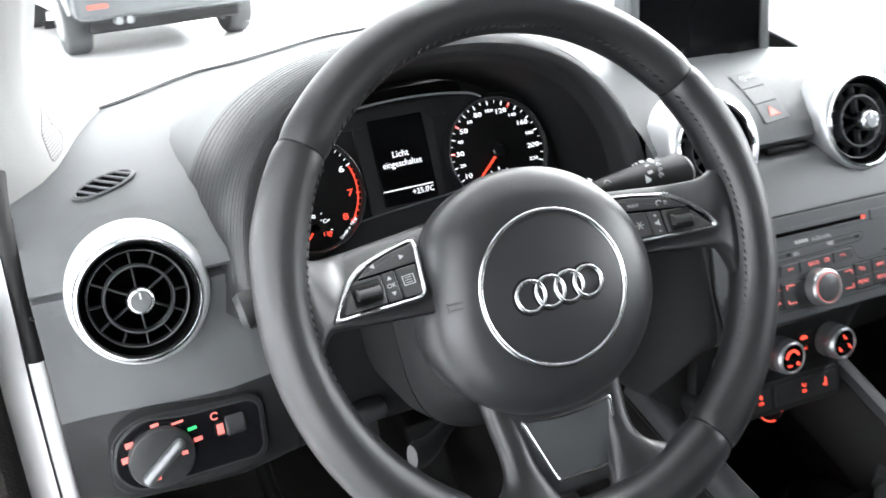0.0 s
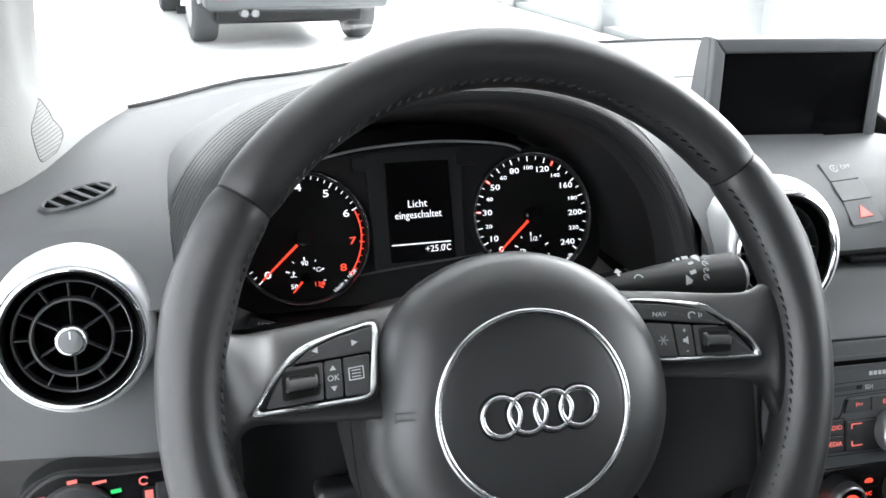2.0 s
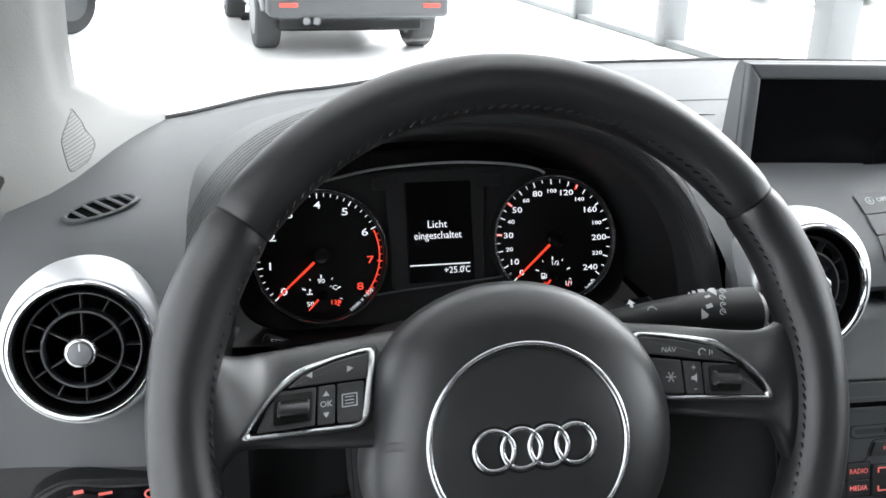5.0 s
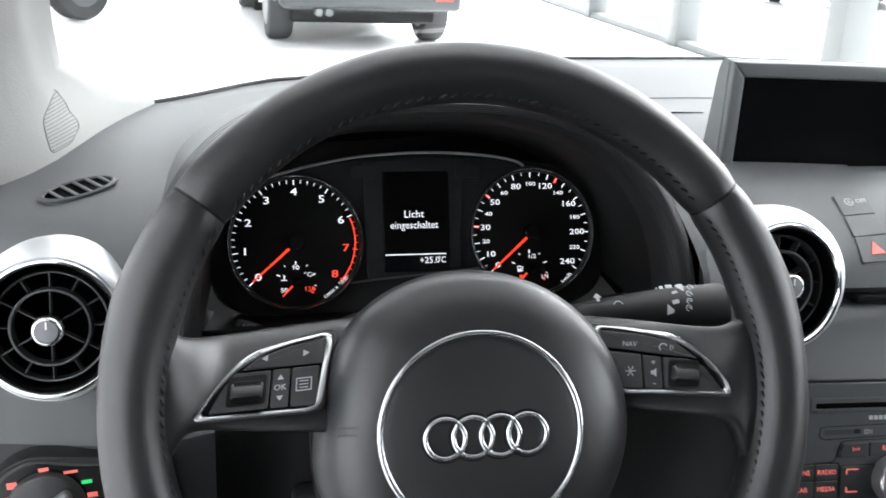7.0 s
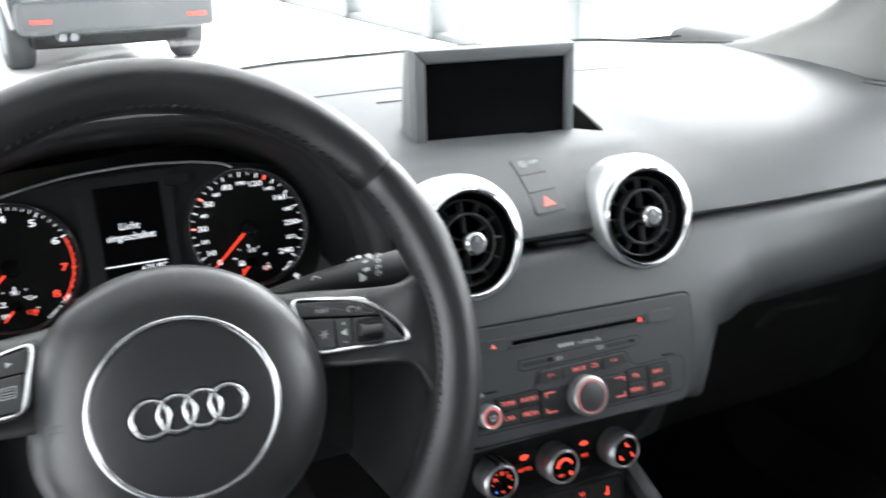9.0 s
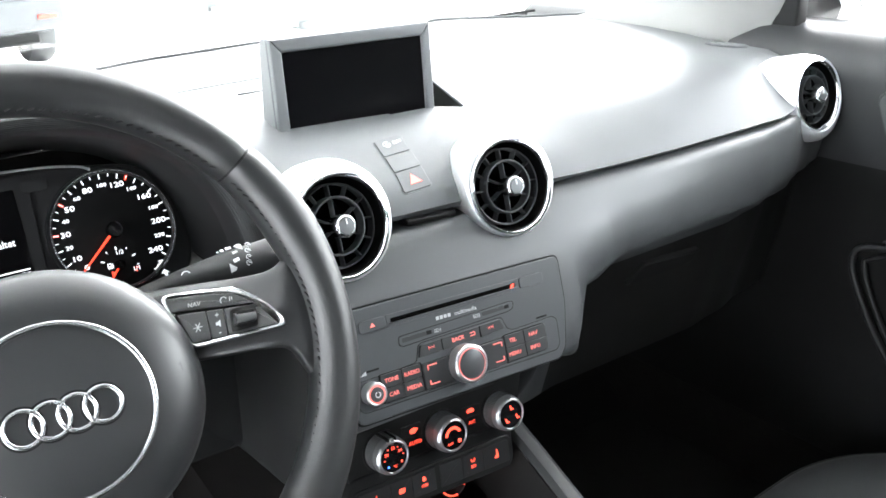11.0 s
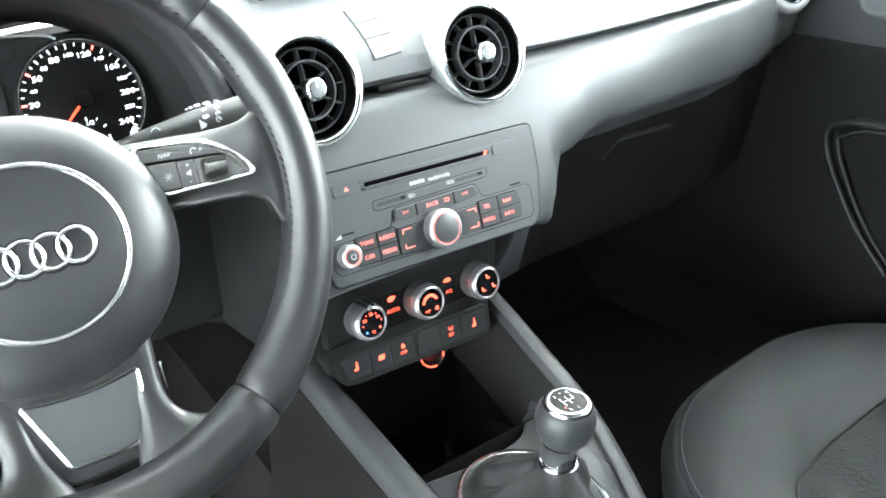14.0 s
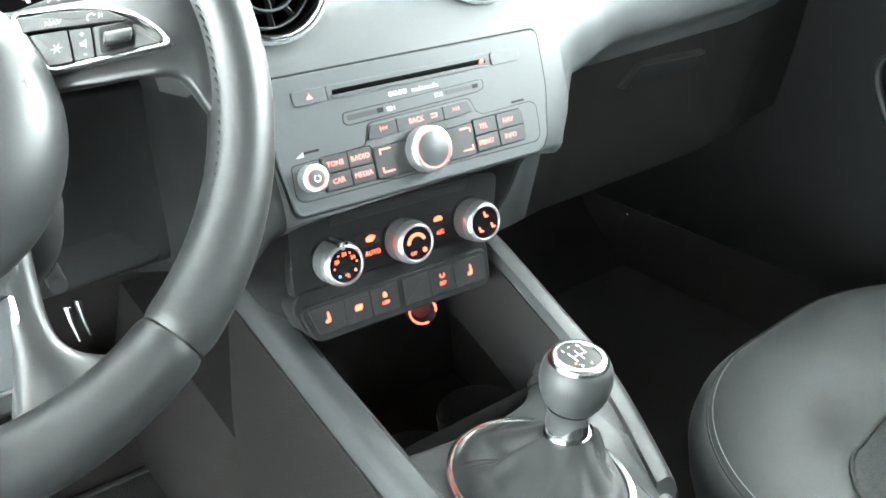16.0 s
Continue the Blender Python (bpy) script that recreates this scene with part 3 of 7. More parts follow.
    part("mirror_shell", lathe([(0, -0.05), (0.06, -0.045), (0.085, 0), (0.07, 0.05), (0.0, 0.06)], 24, 1.2, 0.8), CAR_BODY, mir, m=pose(0, 0, 0, -90))
    part("mirror_glass", lathe([(0, 0), (0.075, 0), (0.075, 0.004), (0, 0.004)], 24, 1.2, 0.8), CHROME, mir, m=pose(0, -0.05, 0, 90))
    part("mirror_foot", tube([(-0.19, 0.02, -0.05), (-0.08, 0.0, -0.03)], 0.025, 8), BLACK, mir)


passenger_door()

# ---- dashboard ----
DASHBOARD = thing("dashboard", None, "dark grey soft-touch dashboard with silver round vents", "dashboard")
HOLE_X, HOLE_Y = (0.060, 0.1395), (0.278, 0.362)


def pad_row(x):
    """The section of the upper pad at x, from the foot of the windscreen over the top to the seam."""
    yw = ease(x, [-0.64, -0.55, -0.40, -0.20, 0.0, 0.22, 0.45, 0.60, 0.66], [0.53, 0.61, 0.675, 0.75, 0.80, 0.81, 0.765, 0.62, 0.50])
    zw = lerp(x, [-0.64, -0.55, -0.4, -0.2, 0.0, 0.2, 0.45, 0.62, 0.66], [0.915, 0.920, 0.936, 0.944, 0.947, 0.949, 0.952, 0.958, 0.958])
    zt = lerp(x, [-0.64, -0.57, -0.45, -0.2, 0.0, 0.3, 0.5, 0.62, 0.66], [0.915, 0.925, 0.938, 0.950, 0.954, 0.955, 0.952, 0.940, 0.932])
    ys = ease(x, [-0.64, -0.52, -0.12, 0.14, 0.30, 0.49, 0.60, 0.66], [0.178, 0.155, 0.138, 0.136, 0.132, 0.138, 0.166, 0.180])
    zs = lerp(x, [-0.64, -0.50, -0.1, 0.14, 0.5, 0.66], [0.884, 0.886, 0.885, 0.881, 0.881, 0.882])
    d = zt - zs
    pts = [(yw - 0.03, zw - 0.03), (yw, zw - 0.03), (yw, zw - 0.004), (yw - 0.004, zw)]
    for t in (0.8, 0.6, 0.4, 0.2):
        y = HOLE_Y[1] + (yw - HOLE_Y[1]) * t
        pts.append((y, zt + (zw - zt) * t + 0.003 * math.sin(math.pi * t)))
    pts += [(HOLE_Y[1], zt), (HOLE_Y[0], zs + d * (0.94 - 0.13 * ease(x, [-0.70, -0.12, -0.05, 0.136, 0.21, 0.66], [0.0, 0.0, 1.0, 1.0, 0.0, 0.0]))), (ys + 0.075, zs + d * 0.82), (ys + 0.045, zs + d * 0.63), (ys + 0.022, zs + d * 0.44), (ys + 0.006, zs + d * 0.25), (ys, zs + d * 0.08), (ys + 0.004, zs), (ys + 0.02, zs - 0.004), (ys + 0.06, zs - 0.006)]
    t = ease(x, [-0.70, 0.12, 0.22], [0.0, 0.0, 1.0])
    soft = {10: (0.075, 0.82), 11: (0.050, 0.61), 12: (0.030, 0.39), 13: (0.014, 0.20), 14: (0.001, 0.045)}
    for i, (dy, k) in soft.items():
        y, z = pts[i]
        pts[i] = (y + (ys + dy - y) * t, z + (zs + d * k - z) * t)
    # the pocket's outer end runs aslant
    slant = {8: (0.018, -0.010), 9: (-0.009, -0.024)} if abs(x - HOLE_X[1]) < 1e-6 else {}
    return [(x + slant.get(i, (0, 0))[0], y + slant.get(i, (0, 0))[1], z) for i, (y, z) in enumerate(pts)]


def upper_pad():
    xs = sorted(({*np.linspace(-0.64, 0.66, 53).round(4).tolist()} - {0.135}) | {*HOLE_X})
    bm = loft([pad_row(x) for x in xs])
    gone = [f for f in bm.faces if HOLE_X[0] < f.calc_center_median().x < HOLE_X[1] and HOLE_Y[0] < f.calc_center_median().y < HOLE_Y[1] and f.calc_center_median().z > 0.9]
    gone += [f for f in bm.faces if -0.494 < f.calc_center_median().x < -0.150 and f.calc_center_median().y < 0.335]
    bmesh.ops.delete(bm, geom=list(set(gone)), context="FACES")
    part("upper_pad", bm, DASH, DASHBOARD, "soft grained dashboard top", sharp=60)
    # the pocket from which the display rises
    x0, x1 = HOLE_X
    y0, y1 = HOLE_Y
    w = bmesh.new()
    top = [pad_row(x0)[9], pad_row(x1)[9], pad_row(x1)[8], pad_row(x0)[8]]
    t = [w.verts.new(p) for p in top]
    b = [w.verts.new((p[0], p[1], p[2] - 0.06)) for p in top]
    for i in range(4):
        w.faces.new((t[i], b[i], b[(i + 1) % 4], t[(i + 1) % 4]))
    w.faces.new(b)
    part("display_pocket", w, BLACK, DASHBOARD, "dark pocket below the display")
    rim = [Vector(p) + Vector((0, 0, 0.001)) for p in top]
    part("pocket_edge", join(*[tube([rim[i], rim[(i + 1) % 4]], 0.0016, 6) for i in (1, 2)]), DASH, DASHBOARD)


upper_pad()
band = []
for x in np.linspace(-0.60, 0.62, 40):
    q = pad_row(x)[3]
    band.append((x, q[1] + 0.003, q[2] + 0.0010))
part("glass_band", tube(band, 0.0026, 8), SCREEN_BAND, DASHBOARD, "black lower edge band of the windscreen")
step = []
for x in np.linspace(-0.14, 0.34, 25):
    row = sorted((q[1], q[2]) for q in pad_row(x)[3:9])
    y = 0.500 - 0.10 * (x - 0.05) ** 2
    step.append((x, y, lerp(y, [q[0] for q in row], [q[1] for q in row]) - 0.0004))
part("pad_step", tube(step, 0.0014, 8), DASH, DASHBOARD, "shallow step along the dashboard top")
LOW = {
    -0.64: [(0.180, 0.880), (0.184, 0.84), (0.172, 0.80), (0.160, 0.775), (0.160, 0.735), (0.175, 0.71), (0.23, 0.69), (0.32, 0.66), (0.38, 0.58)],
    -0.52: [(0.160, 0.878), (0.166, 0.84), (0.155, 0.80), (0.145, 0.775), (0.145, 0.735), (0.16, 0.71), (0.22, 0.69), (0.32, 0.66), (0.38, 0.58)],
    -0.495: [(0.165, 0.877), (0.168, 0.84), (0.158, 0.80), (0.150, 0.775), (0.150, 0.735), (0.165, 0.71), (0.22, 0.69), (0.32, 0.66), (0.38, 0.58)],
    -0.475: [(0.225, 0.836), (0.180, 0.832), (0.163, 0.80), (0.155, 0.775), (0.155, 0.735), (0.17, 0.71), (0.23, 0.69), (0.33, 0.65), (0.39, 0.57)],
    -0.44: [(0.225, 0.836), (0.185, 0.832), (0.190, 0.815), (0.195, 0.78), (0.198, 0.72), (0.205, 0.690), (0.24, 0.680), (0.34, 0.67), (0.40, 0.60)],
    -0.166: [(0.225, 0.836), (0.185, 0.832), (0.185, 0.815), (0.192, 0.78), (0.196, 0.72), (0.203, 0.688), (0.24, 0.678), (0.34, 0.67), (0.40, 0.60)],
    -0.20: [(0.225, 0.836), (0.185, 0.832), (0.190, 0.815), (0.196, 0.78), (0.200, 0.72), (0.205, 0.688), (0.24, 0.678), (0.34, 0.67), (0.40, 0.60)],
    -0.152: [(0.150, 0.876), (0.140, 0.84), (0.128, 0.80), (0.122, 0.75), (0.124, 0.70), (0.134, 0.672), (0.20, 0.664), (0.3, 0.655), (0.38, 0.60)],
    -0.128: [(0.138, 0.876), (0.118, 0.85), (0.103, 0.825), (0.088, 0.785), (0.079, 0.748), (0.090, 0.730), (0.122, 0.712), (0.142, 0.682), (0.19, 0.668)],
    -0.10: [(0.136, 0.874), (0.114, 0.85), (0.101, 0.828), (0.086, 0.785), (0.0735, 0.747), (0.080, 0.740), (0.122, 0.727), (0.138, 0.67), (0.16, 0.60)],
    0.10: [(0.136, 0.8755), (0.114, 0.848), (0.101, 0.826), (0.086, 0.785), (0.0735, 0.744), (0.080, 0.737), (0.122, 0.724), (0.138, 0.67), (0.16, 0.60)],
    0.128: [(0.136, 0.8755), (0.114, 0.848), (0.101, 0.826), (0.086, 0.785), (0.077, 0.745), (0.088, 0.725), (0.125, 0.712), (0.15, 0.67), (0.2, 0.60)],
    0.160: [(0.136, 0.8755), (0.116, 0.85), (0.105, 0.833), (0.098, 0.809), (0.104, 0.782), (0.13, 0.769), (0.16, 0.751), (0.18, 0.69), (0.21, 0.6)],
    0.23: [(0.135, 0.8755), (0.121, 0.854), (0.113, 0.835), (0.11, 0.813), (0.117, 0.794), (0.142, 0.783), (0.165, 0.76), (0.185, 0.7), (0.22, 0.6)],
    0.45: [(0.136, 0.8755), (0.129, 0.857), (0.126, 0.837), (0.127, 0.812), (0.134, 0.79), (0.152, 0.78), (0.172, 0.758), (0.19, 0.7), (0.22, 0.6)],
    0.52: [(0.145, 0.8755), (0.139, 0.857), (0.138, 0.836), (0.139, 0.811), (0.147, 0.79), (0.163, 0.78), (0.182, 0.76), (0.2, 0.7), (0.23, 0.6)],
    0.60: [(0.167, 0.8755), (0.163, 0.857), (0.163, 0.836), (0.167, 0.812), (0.175, 0.793), (0.19, 0.783), (0.206, 0.763), (0.222, 0.7), (0.25, 0.6)],
    0.66: [(0.181, 0.8755), (0.179, 0.857), (0.18, 0.837), (0.185, 0.813), (0.193, 0.794), (0.206, 0.784), (0.22, 0.765), (0.234, 0.7), (0.26, 0.6)],
}


def lower_row(x):
    keys = sorted(LOW)
    pts = [(ease(x, keys, [LOW[k][i][0] for k in keys]), ease(x, keys, [LOW[k][i][1] for k in keys])) for i in range(9)]
    return [(x, y, z) for y, z in [(pts[0][0] + 0.03, pts[0][1] + 0.002), *pts]]


xs = sorted({*np.linspace(-0.64, 0.66, 66).round(4).tolist(), *LOW})
rows = []
for x in xs:
    p = smooth_path([(q[1], q[2], 0) for q in lower_row(x)], 28)
    rows.append([(x, q[0], q[1]) for q in p])
driver_low = [[q for q in r] for r in rows if r[0][0] < -0.463]
cut = next(i for i, q in enumerate(driver_low[0]) if q[2] < 0.792)
part("lower_panel", loft([r[:cut + 1] for r in driver_low]), DASH, DASHBOARD, "grained lower dashboard panel", sharp=60)
part("switch_trim", loft([r[cut:] for r in driver_low]), TRIM_BLACK, DASHBOARD, "dark trim round the light switch", sharp=60)
# knee panel gets a darker colour for the shade of wheel and column
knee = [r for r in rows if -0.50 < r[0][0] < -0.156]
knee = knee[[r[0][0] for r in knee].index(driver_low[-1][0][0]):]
part("knee_panel", loft(knee), SHADED_TRIM, DASHBOARD, "panel under the steering column, darkened for its shade", sharp=60)
rest = [r for r in rows if r[0][0] >= knee[-1][0][0]]
box_at = next(i for i, r in enumerate(rest) if r[0][0] > 0.19)
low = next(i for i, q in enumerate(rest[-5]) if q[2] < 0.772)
side_at = next(i for i, r in enumerate(rest) if r[0][0] > 0.131)
under = next(i for i, q in enumerate(rest[side_at - 3]) if q[2] < 0.734)
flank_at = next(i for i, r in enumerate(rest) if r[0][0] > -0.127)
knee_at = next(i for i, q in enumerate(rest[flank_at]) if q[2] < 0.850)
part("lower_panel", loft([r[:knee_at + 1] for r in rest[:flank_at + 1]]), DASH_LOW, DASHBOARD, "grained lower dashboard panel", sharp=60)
# lower flank coloured darker, as shaded by the steering wheel
part("stack_flank", loft([r[knee_at:under + 1] for r in rest[:flank_at + 1]]), SHADED_TRIM, DASHBOARD, "flank of the centre stack, darkened for its shade", sharp=60)
part("lower_panel", loft([r[:under + 1] for r in rest[flank_at:side_at + 1]]), DASH_LOW, DASHBOARD, "grained lower dashboard panel", sharp=60)
part("stack_foot", loft([r[under:] for r in rest[:side_at + 1]]), STACK_BLACK, DASHBOARD, "black lower front of the centre stack", sharp=60)
part("lower_panel", loft(rest[side_at:box_at + 1]), DASH_LOW, DASHBOARD, "grained lower dashboard panel", sharp=60)
part("lower_panel", loft([r[:low + 1] for r in rest[box_at:]]), DASH_LOW, DASHBOARD, "grained lower dashboard panel", sharp=60)
# lower rows coloured near black, standing for shade under the dashboard edge
part("glovebox_lid", loft([r[low:] for r in rest[box_at:]]), GLOVEBOX, DASHBOARD, "glovebox lid, coloured near black for the shade under the dashboard", sharp=60)
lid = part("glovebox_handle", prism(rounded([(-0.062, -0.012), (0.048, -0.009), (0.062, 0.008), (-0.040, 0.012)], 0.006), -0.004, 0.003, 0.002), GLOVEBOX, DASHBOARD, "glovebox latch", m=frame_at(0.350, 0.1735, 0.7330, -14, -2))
part("latch_recess", prism(rounded([(-0.056, -0.010), (0.036, -0.008), (0.044, 0.006), (-0.038, 0.010)], 0.004), 0.0025, 0.0038, 0.0), BLACK, lid)


def hood():
    """The arched cowl over the instruments."""
    cx = -0.322

    def arc(y, hw, top, base, reach=0.0, flare=0.0, n=36):
        out = []
        for i in range(n + 1):
            a = math.pi * i / n
            c, s = math.cos(a), math.sin(a)
            wide = (0.034 if c > 0 else 0.016) * flare * (1 - s) ** 3
            out.append((cx - hw * math.copysign(abs(c) ** 0.80, c) - math.copysign(wide, c), y + 0.016 * s - reach * (1 - s) ** 1.5, base + (top - base) * abs(s) ** 0.72))
        return out
    out_rows = [arc(0.190, 0.160, 0.994, 0.856, 0.020), arc(0.175, 0.164, 1.000, 0.851, 0.028), arc(0.167, 0.170, 1.007, 0.847, 0.032), arc(0.166, 0.177, 1.012, 0.845, 0.032), arc(0.172, 0.184, 1.015, 0.845, 0.028), arc(0.185, 0.189, 1.017, 0.846, 0.018, 0.05), arc(0.21, 0.192, 1.016, 0.850, 0.006, 0.12), arc(0.25, 0.192, 1.011, 0.858, 0.0, 0.25), arc(0.30, 0.190, 1.002, 0.870, 0.0, 0.35), arc(0.36, 0.186, 0.986, 0.885, 0.0, 0.4), arc(0.42, 0.179, 0.966, 0.895, 0.0, 0.3), arc(0.48, 0.168, 0.942, 0.90, 0.0, 0.1)]
    part("hood", loft(out_rows[7:]), DASH, DASHBOARD, "soft grained instrument hood", sharp=70)
    part("hood_edge", loft(out_rows[:8]), HOOD_BLACK, DASHBOARD, "dark ribbed front edge of the hood", sharp=70)
    in_rows = [arc(0.190, 0.160, 0.994, 0.856, 0.020), arc(0.21, 0.1575, 0.987, 0.860, 0.008), arc(0.25, 0.154, 0.975, 0.862), arc(0.30, 0.148, 0.962, 0.865)]
    part("hood_lining", loft(in_rows), TRIM_BLACK, DASHBOARD, "black lining of the instrument hood", sharp=60)
    # fine ribs round the dark edge
    for k in range(22):
        f = 1.5 + k * 0.25
        i, t = int(f), f - int(f)
        path = [Vector(p).lerp(Vector(q), t) for p, q in zip(out_rows[i], out_rows[i + 1])]
        part("hood_rib", tube(path[1:36], 0.0003, 5), HOOD_BLACK, DASHBOARD)
    # inner floor of the binnacle towards the column
    fl = [[(x, 0.172, 0.862 + 0.0 * x), (x, 0.20, 0.846), (x, 0.25, 0.838), (x, 0.32, 0.842)] for x in np.linspace(cx - 0.172, cx + 0.172, 9)]
    part("binnacle_floor", loft(fl), BLACK, DASHBOARD)


hood()


def demister(x, y, z, m_label, turn, lean, slat=0.0038, groove=SATIN):
    g = thing("demister_grille", pose(x, y, z) @ pose(0, 0, 0, 2.8, lean, 0) @ pose(0, 0, 0, 0, 0, turn), m_label, "air grille", "demister grilles")
    a, b = 0.0262, 0.0172
    part("grille_rim", lathe([(1.07, -0.0020), (1.07, 0.0008), (1.03, 0.0016), (0.98, 0.0014), (0.95, 0.0004), (0.94, -0.0030)], 56, a, b), DASH, g)
    part("grille_groove", lathe([(1.14, 0.0000), (1.13, 0.0007), (1.075, 0.0007), (1.07, 0.0)], 56, a, b), groove, g)
    # flat disc, coloured as the darkness below the slats
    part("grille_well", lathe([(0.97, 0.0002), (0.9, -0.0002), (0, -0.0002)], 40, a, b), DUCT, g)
    for i in range(5):
        u = (i - 2) * 0.0096 + 0.001
        h = 1.96 * b * math.sqrt(max(0.05, 1 - (abs(u) / a) ** 2))
        bm = box(slat, h, 0.0016, 0.0006, 1)
        for v in bm.verts:
            v.co.x += 0.0025 * (v.co.y / b) ** 2
        part("slat", bm, DASH, g, m=at(u, 0, -0.0002, -3))
    return g


demister(-0.5690, 0.292, 0.9243, "small oval demister grille with slanted slats", 34, -7.4, 0.0030)
demister(0.600, 0.300, 0.9404, "small oval demister grille with narrow slots", -34, 5.8, 0.0084, DASH)

# ---- round air vents ----


def air_vent(m, label, open_angle=0.0, collar=True):
    """A round vent: silver collar, bright lip, dark barrel with two hoops and spokes, and a knob."""
    v = thing("air_vent", m, label, "air vent", "round air vents")
    n = 64
    prof = [(0.0520, -0.030), (0.0532, -0.008), (0.0530, -0.0005), (0.0518, 0.0030), (0.0495, 0.0050), (0.0468, 0.0060), (0.0446, 0.0062), (0.0440, 0.0050), (0.0438, 0.0030)]
    rows = []
    for r, h in prof:
        k = (r - 0.0438) / 0.0094
        rows.append([((r - 0.0042 * k) * math.cos(a) + 0.0010 * k, (r - 0.0022 * k) * math.sin(a) + 0.0046 * k, h - 0.010 * k * max(0, math.sin(a)) ** 2) for a in (2 * math.pi * i / n for i in range(n))])
    if collar:
        part("collar", loft(rows, wrap=True, cap=False), ALU, v, "matte silver collar")
    part("lip", lathe([(0.0440, 0.0020), (0.0438, 0.0056), (0.0428, 0.0074), (0.0414, 0.0078), (0.0402, 0.0066), (0.0396, 0.0040), (0.0396, 0.0010)], 72), CHROME, v, "polished lip")
    part("barrel", lathe([(0.0397, 0.004), (0.0388, 0.002), (0.0382, -0.014), (0.036, -0.060), (0.0, -0.062)], 56), DUCT, v, "barrel coloured black for the shade of its depth")
    part("outer_hoop", lathe([(0.0352, -0.0030), (0.0346, -0.0022), (0.0338, -0.0026), (0.0336, -0.0040), (0.0336, -0.012), (0.0350, -0.012)], 56, close=True), VANE, v)
    part("middle_hoop", lathe([(0.0246, 0.0000), (0.0240, 0.0012), (0.0230, 0.0012), (0.0225, 0.0000), (0.0227, -0.010), (0.0243, -0.010)], 48, close=True), VANE, v)
    for i in range(6):
        a = open_angle + 60 * i + 30
        part("inner_vane", box(0.0150, 0.0010, 0.008, 0.0004, 1, Matrix.Translation((0.0150, 0, -0.010))), VANE, v, m=at(0, 0, 0, a))
    for i in range(12):
        a = open_angle + 30 * i
        part("outer_vane", box(0.0098, 0.0010, 0.008, 0.0004, 1, Matrix.Translation((0.0292, 0, -0.0115))), VANE, v, m=at(0, 0, 0, a))
    k = part("knob", lathe([(0.0055, -0.040), (0.0060, -0.004), (0.0086, -0.0015), (0.0096, 0.0010), (0.0096, 0.0090), (0.0092, 0.0120), (0.0082, 0.0136), (0.0072, 0.0140), (0.0068, 0.0134)], 44), SATIN_CHROME, v, "bright turning knob")
    part("knob_face", lathe([(0.0069, 0.0130), (0.0066, 0.0138), (0.0, 0.0142)], 32), SATIN_ALU, k)
    part("pointer", box(0.0009, 0.0046, 0.0005, 0), PRINT_WHITE, k, m=at(0, 0.0038, 0.0141))
    return v


VENT = air_vent(frame_at(-0.5710, 0.1575, 0.8757, 14, 0), "round air vent with matte silver collar, wide open")
copy_thing(VENT, frame_at(-0.0868, 0.1295, 0.8972, 15, 0, 2))
copy_thing(VENT, frame_at(0.0880, 0.1290, 0.8933, 15, 0, -3))
FAR_VENT = air_vent(frame_at(0.5985, 0.164, 0.8925, 12, 0, 0), "round air vent with a teardrop silver collar, at the passenger's end", collar=False)
tear = []
for f, h in ((0.0, 0.0052), (0.15, 0.0078), (0.45, 0.0080), (0.75, 0.0055), (0.95, 0.0005), (1.0, -0.006), (1.0, -0.030)):
    row = []
    for i in range(72):
        a = 2 * math.pi * i / 72
        s = max(0, math.cos(a - radians(152))) ** 1.4
        r = 0.0436 + f * (0.0035 + 0.010 * max(0, -math.sin(a)) + 0.012 * s)
        row.append((r * math.cos(a), r * math.sin(a), h - 0.020 * f * s))
    tear.append(row)
part("teardrop", loft(tear, wrap=True, cap=False), ALU, FAR_VENT, "matte silver teardrop surround")


def pierce(ob, vent, r):
    """Opens a round hole in a panel of the dashboard for the barrel of a vent."""
    bm = bmesh.new()
    bm.from_mesh(ob.data)
    inv = vent.matrix_basis.inverted()

    def off(p):
        q = inv @ p
        return math.hypot(q.x, q.y), q.z
    for _ in range(3):
        near = [e for e in bm.edges if e.calc_length() > 0.005 and any(off(v.co)[0] < 0.060 and abs(off(v.co)[1]) < 0.09 for v in (*e.verts,)) or (e.calc_length() > 0.012 and off((e.verts[0].co + e.verts[1].co) / 2)[0] < 0.055 and abs(off(e.verts[0].co)[1]) < 0.09)]
        if not near:
            break
        bmesh.ops.subdivide_edges(bm, edges=near, cuts=2, use_grid_fill=True)
    gone = [f for f in bm.faces if off(f.calc_center_median())[0] < r and abs(off(f.calc_center_median())[1]) < 0.075]
    bmesh.ops.delete(bm, geom=gone, context="FACES")
    bm.to_mesh(ob.data)
    bm.free()
    for p in ob.data.polygons:
        p.use_smooth = True


ROUND_VENTS = [o for o in scene.objects if o.get("category") == "air vent"]
for o in [o for o in DASHBOARD.children if o.name.split(".")[0] in ("upper_pad", "lower_panel")]:
    for v in ROUND_VENTS:
        pierce(o, v, 0.0425)

def arc_band(r0, r1, a0, a1, z0, z1, n=24):
    pts = [(r1 * math.cos(a0 + (a1 - a0) * i / n), r1 * math.sin(a0 + (a1 - a0) * i / n)) for i in range(n + 1)]
    pts += [(r0 * math.cos(a1 + (a0 - a1) * i / n), r0 * math.sin(a1 + (a0 - a1) * i / n)) for i in range(n + 1)]
    return prism(pts, z0, z1)


# ---- hazard switch between the vents ----


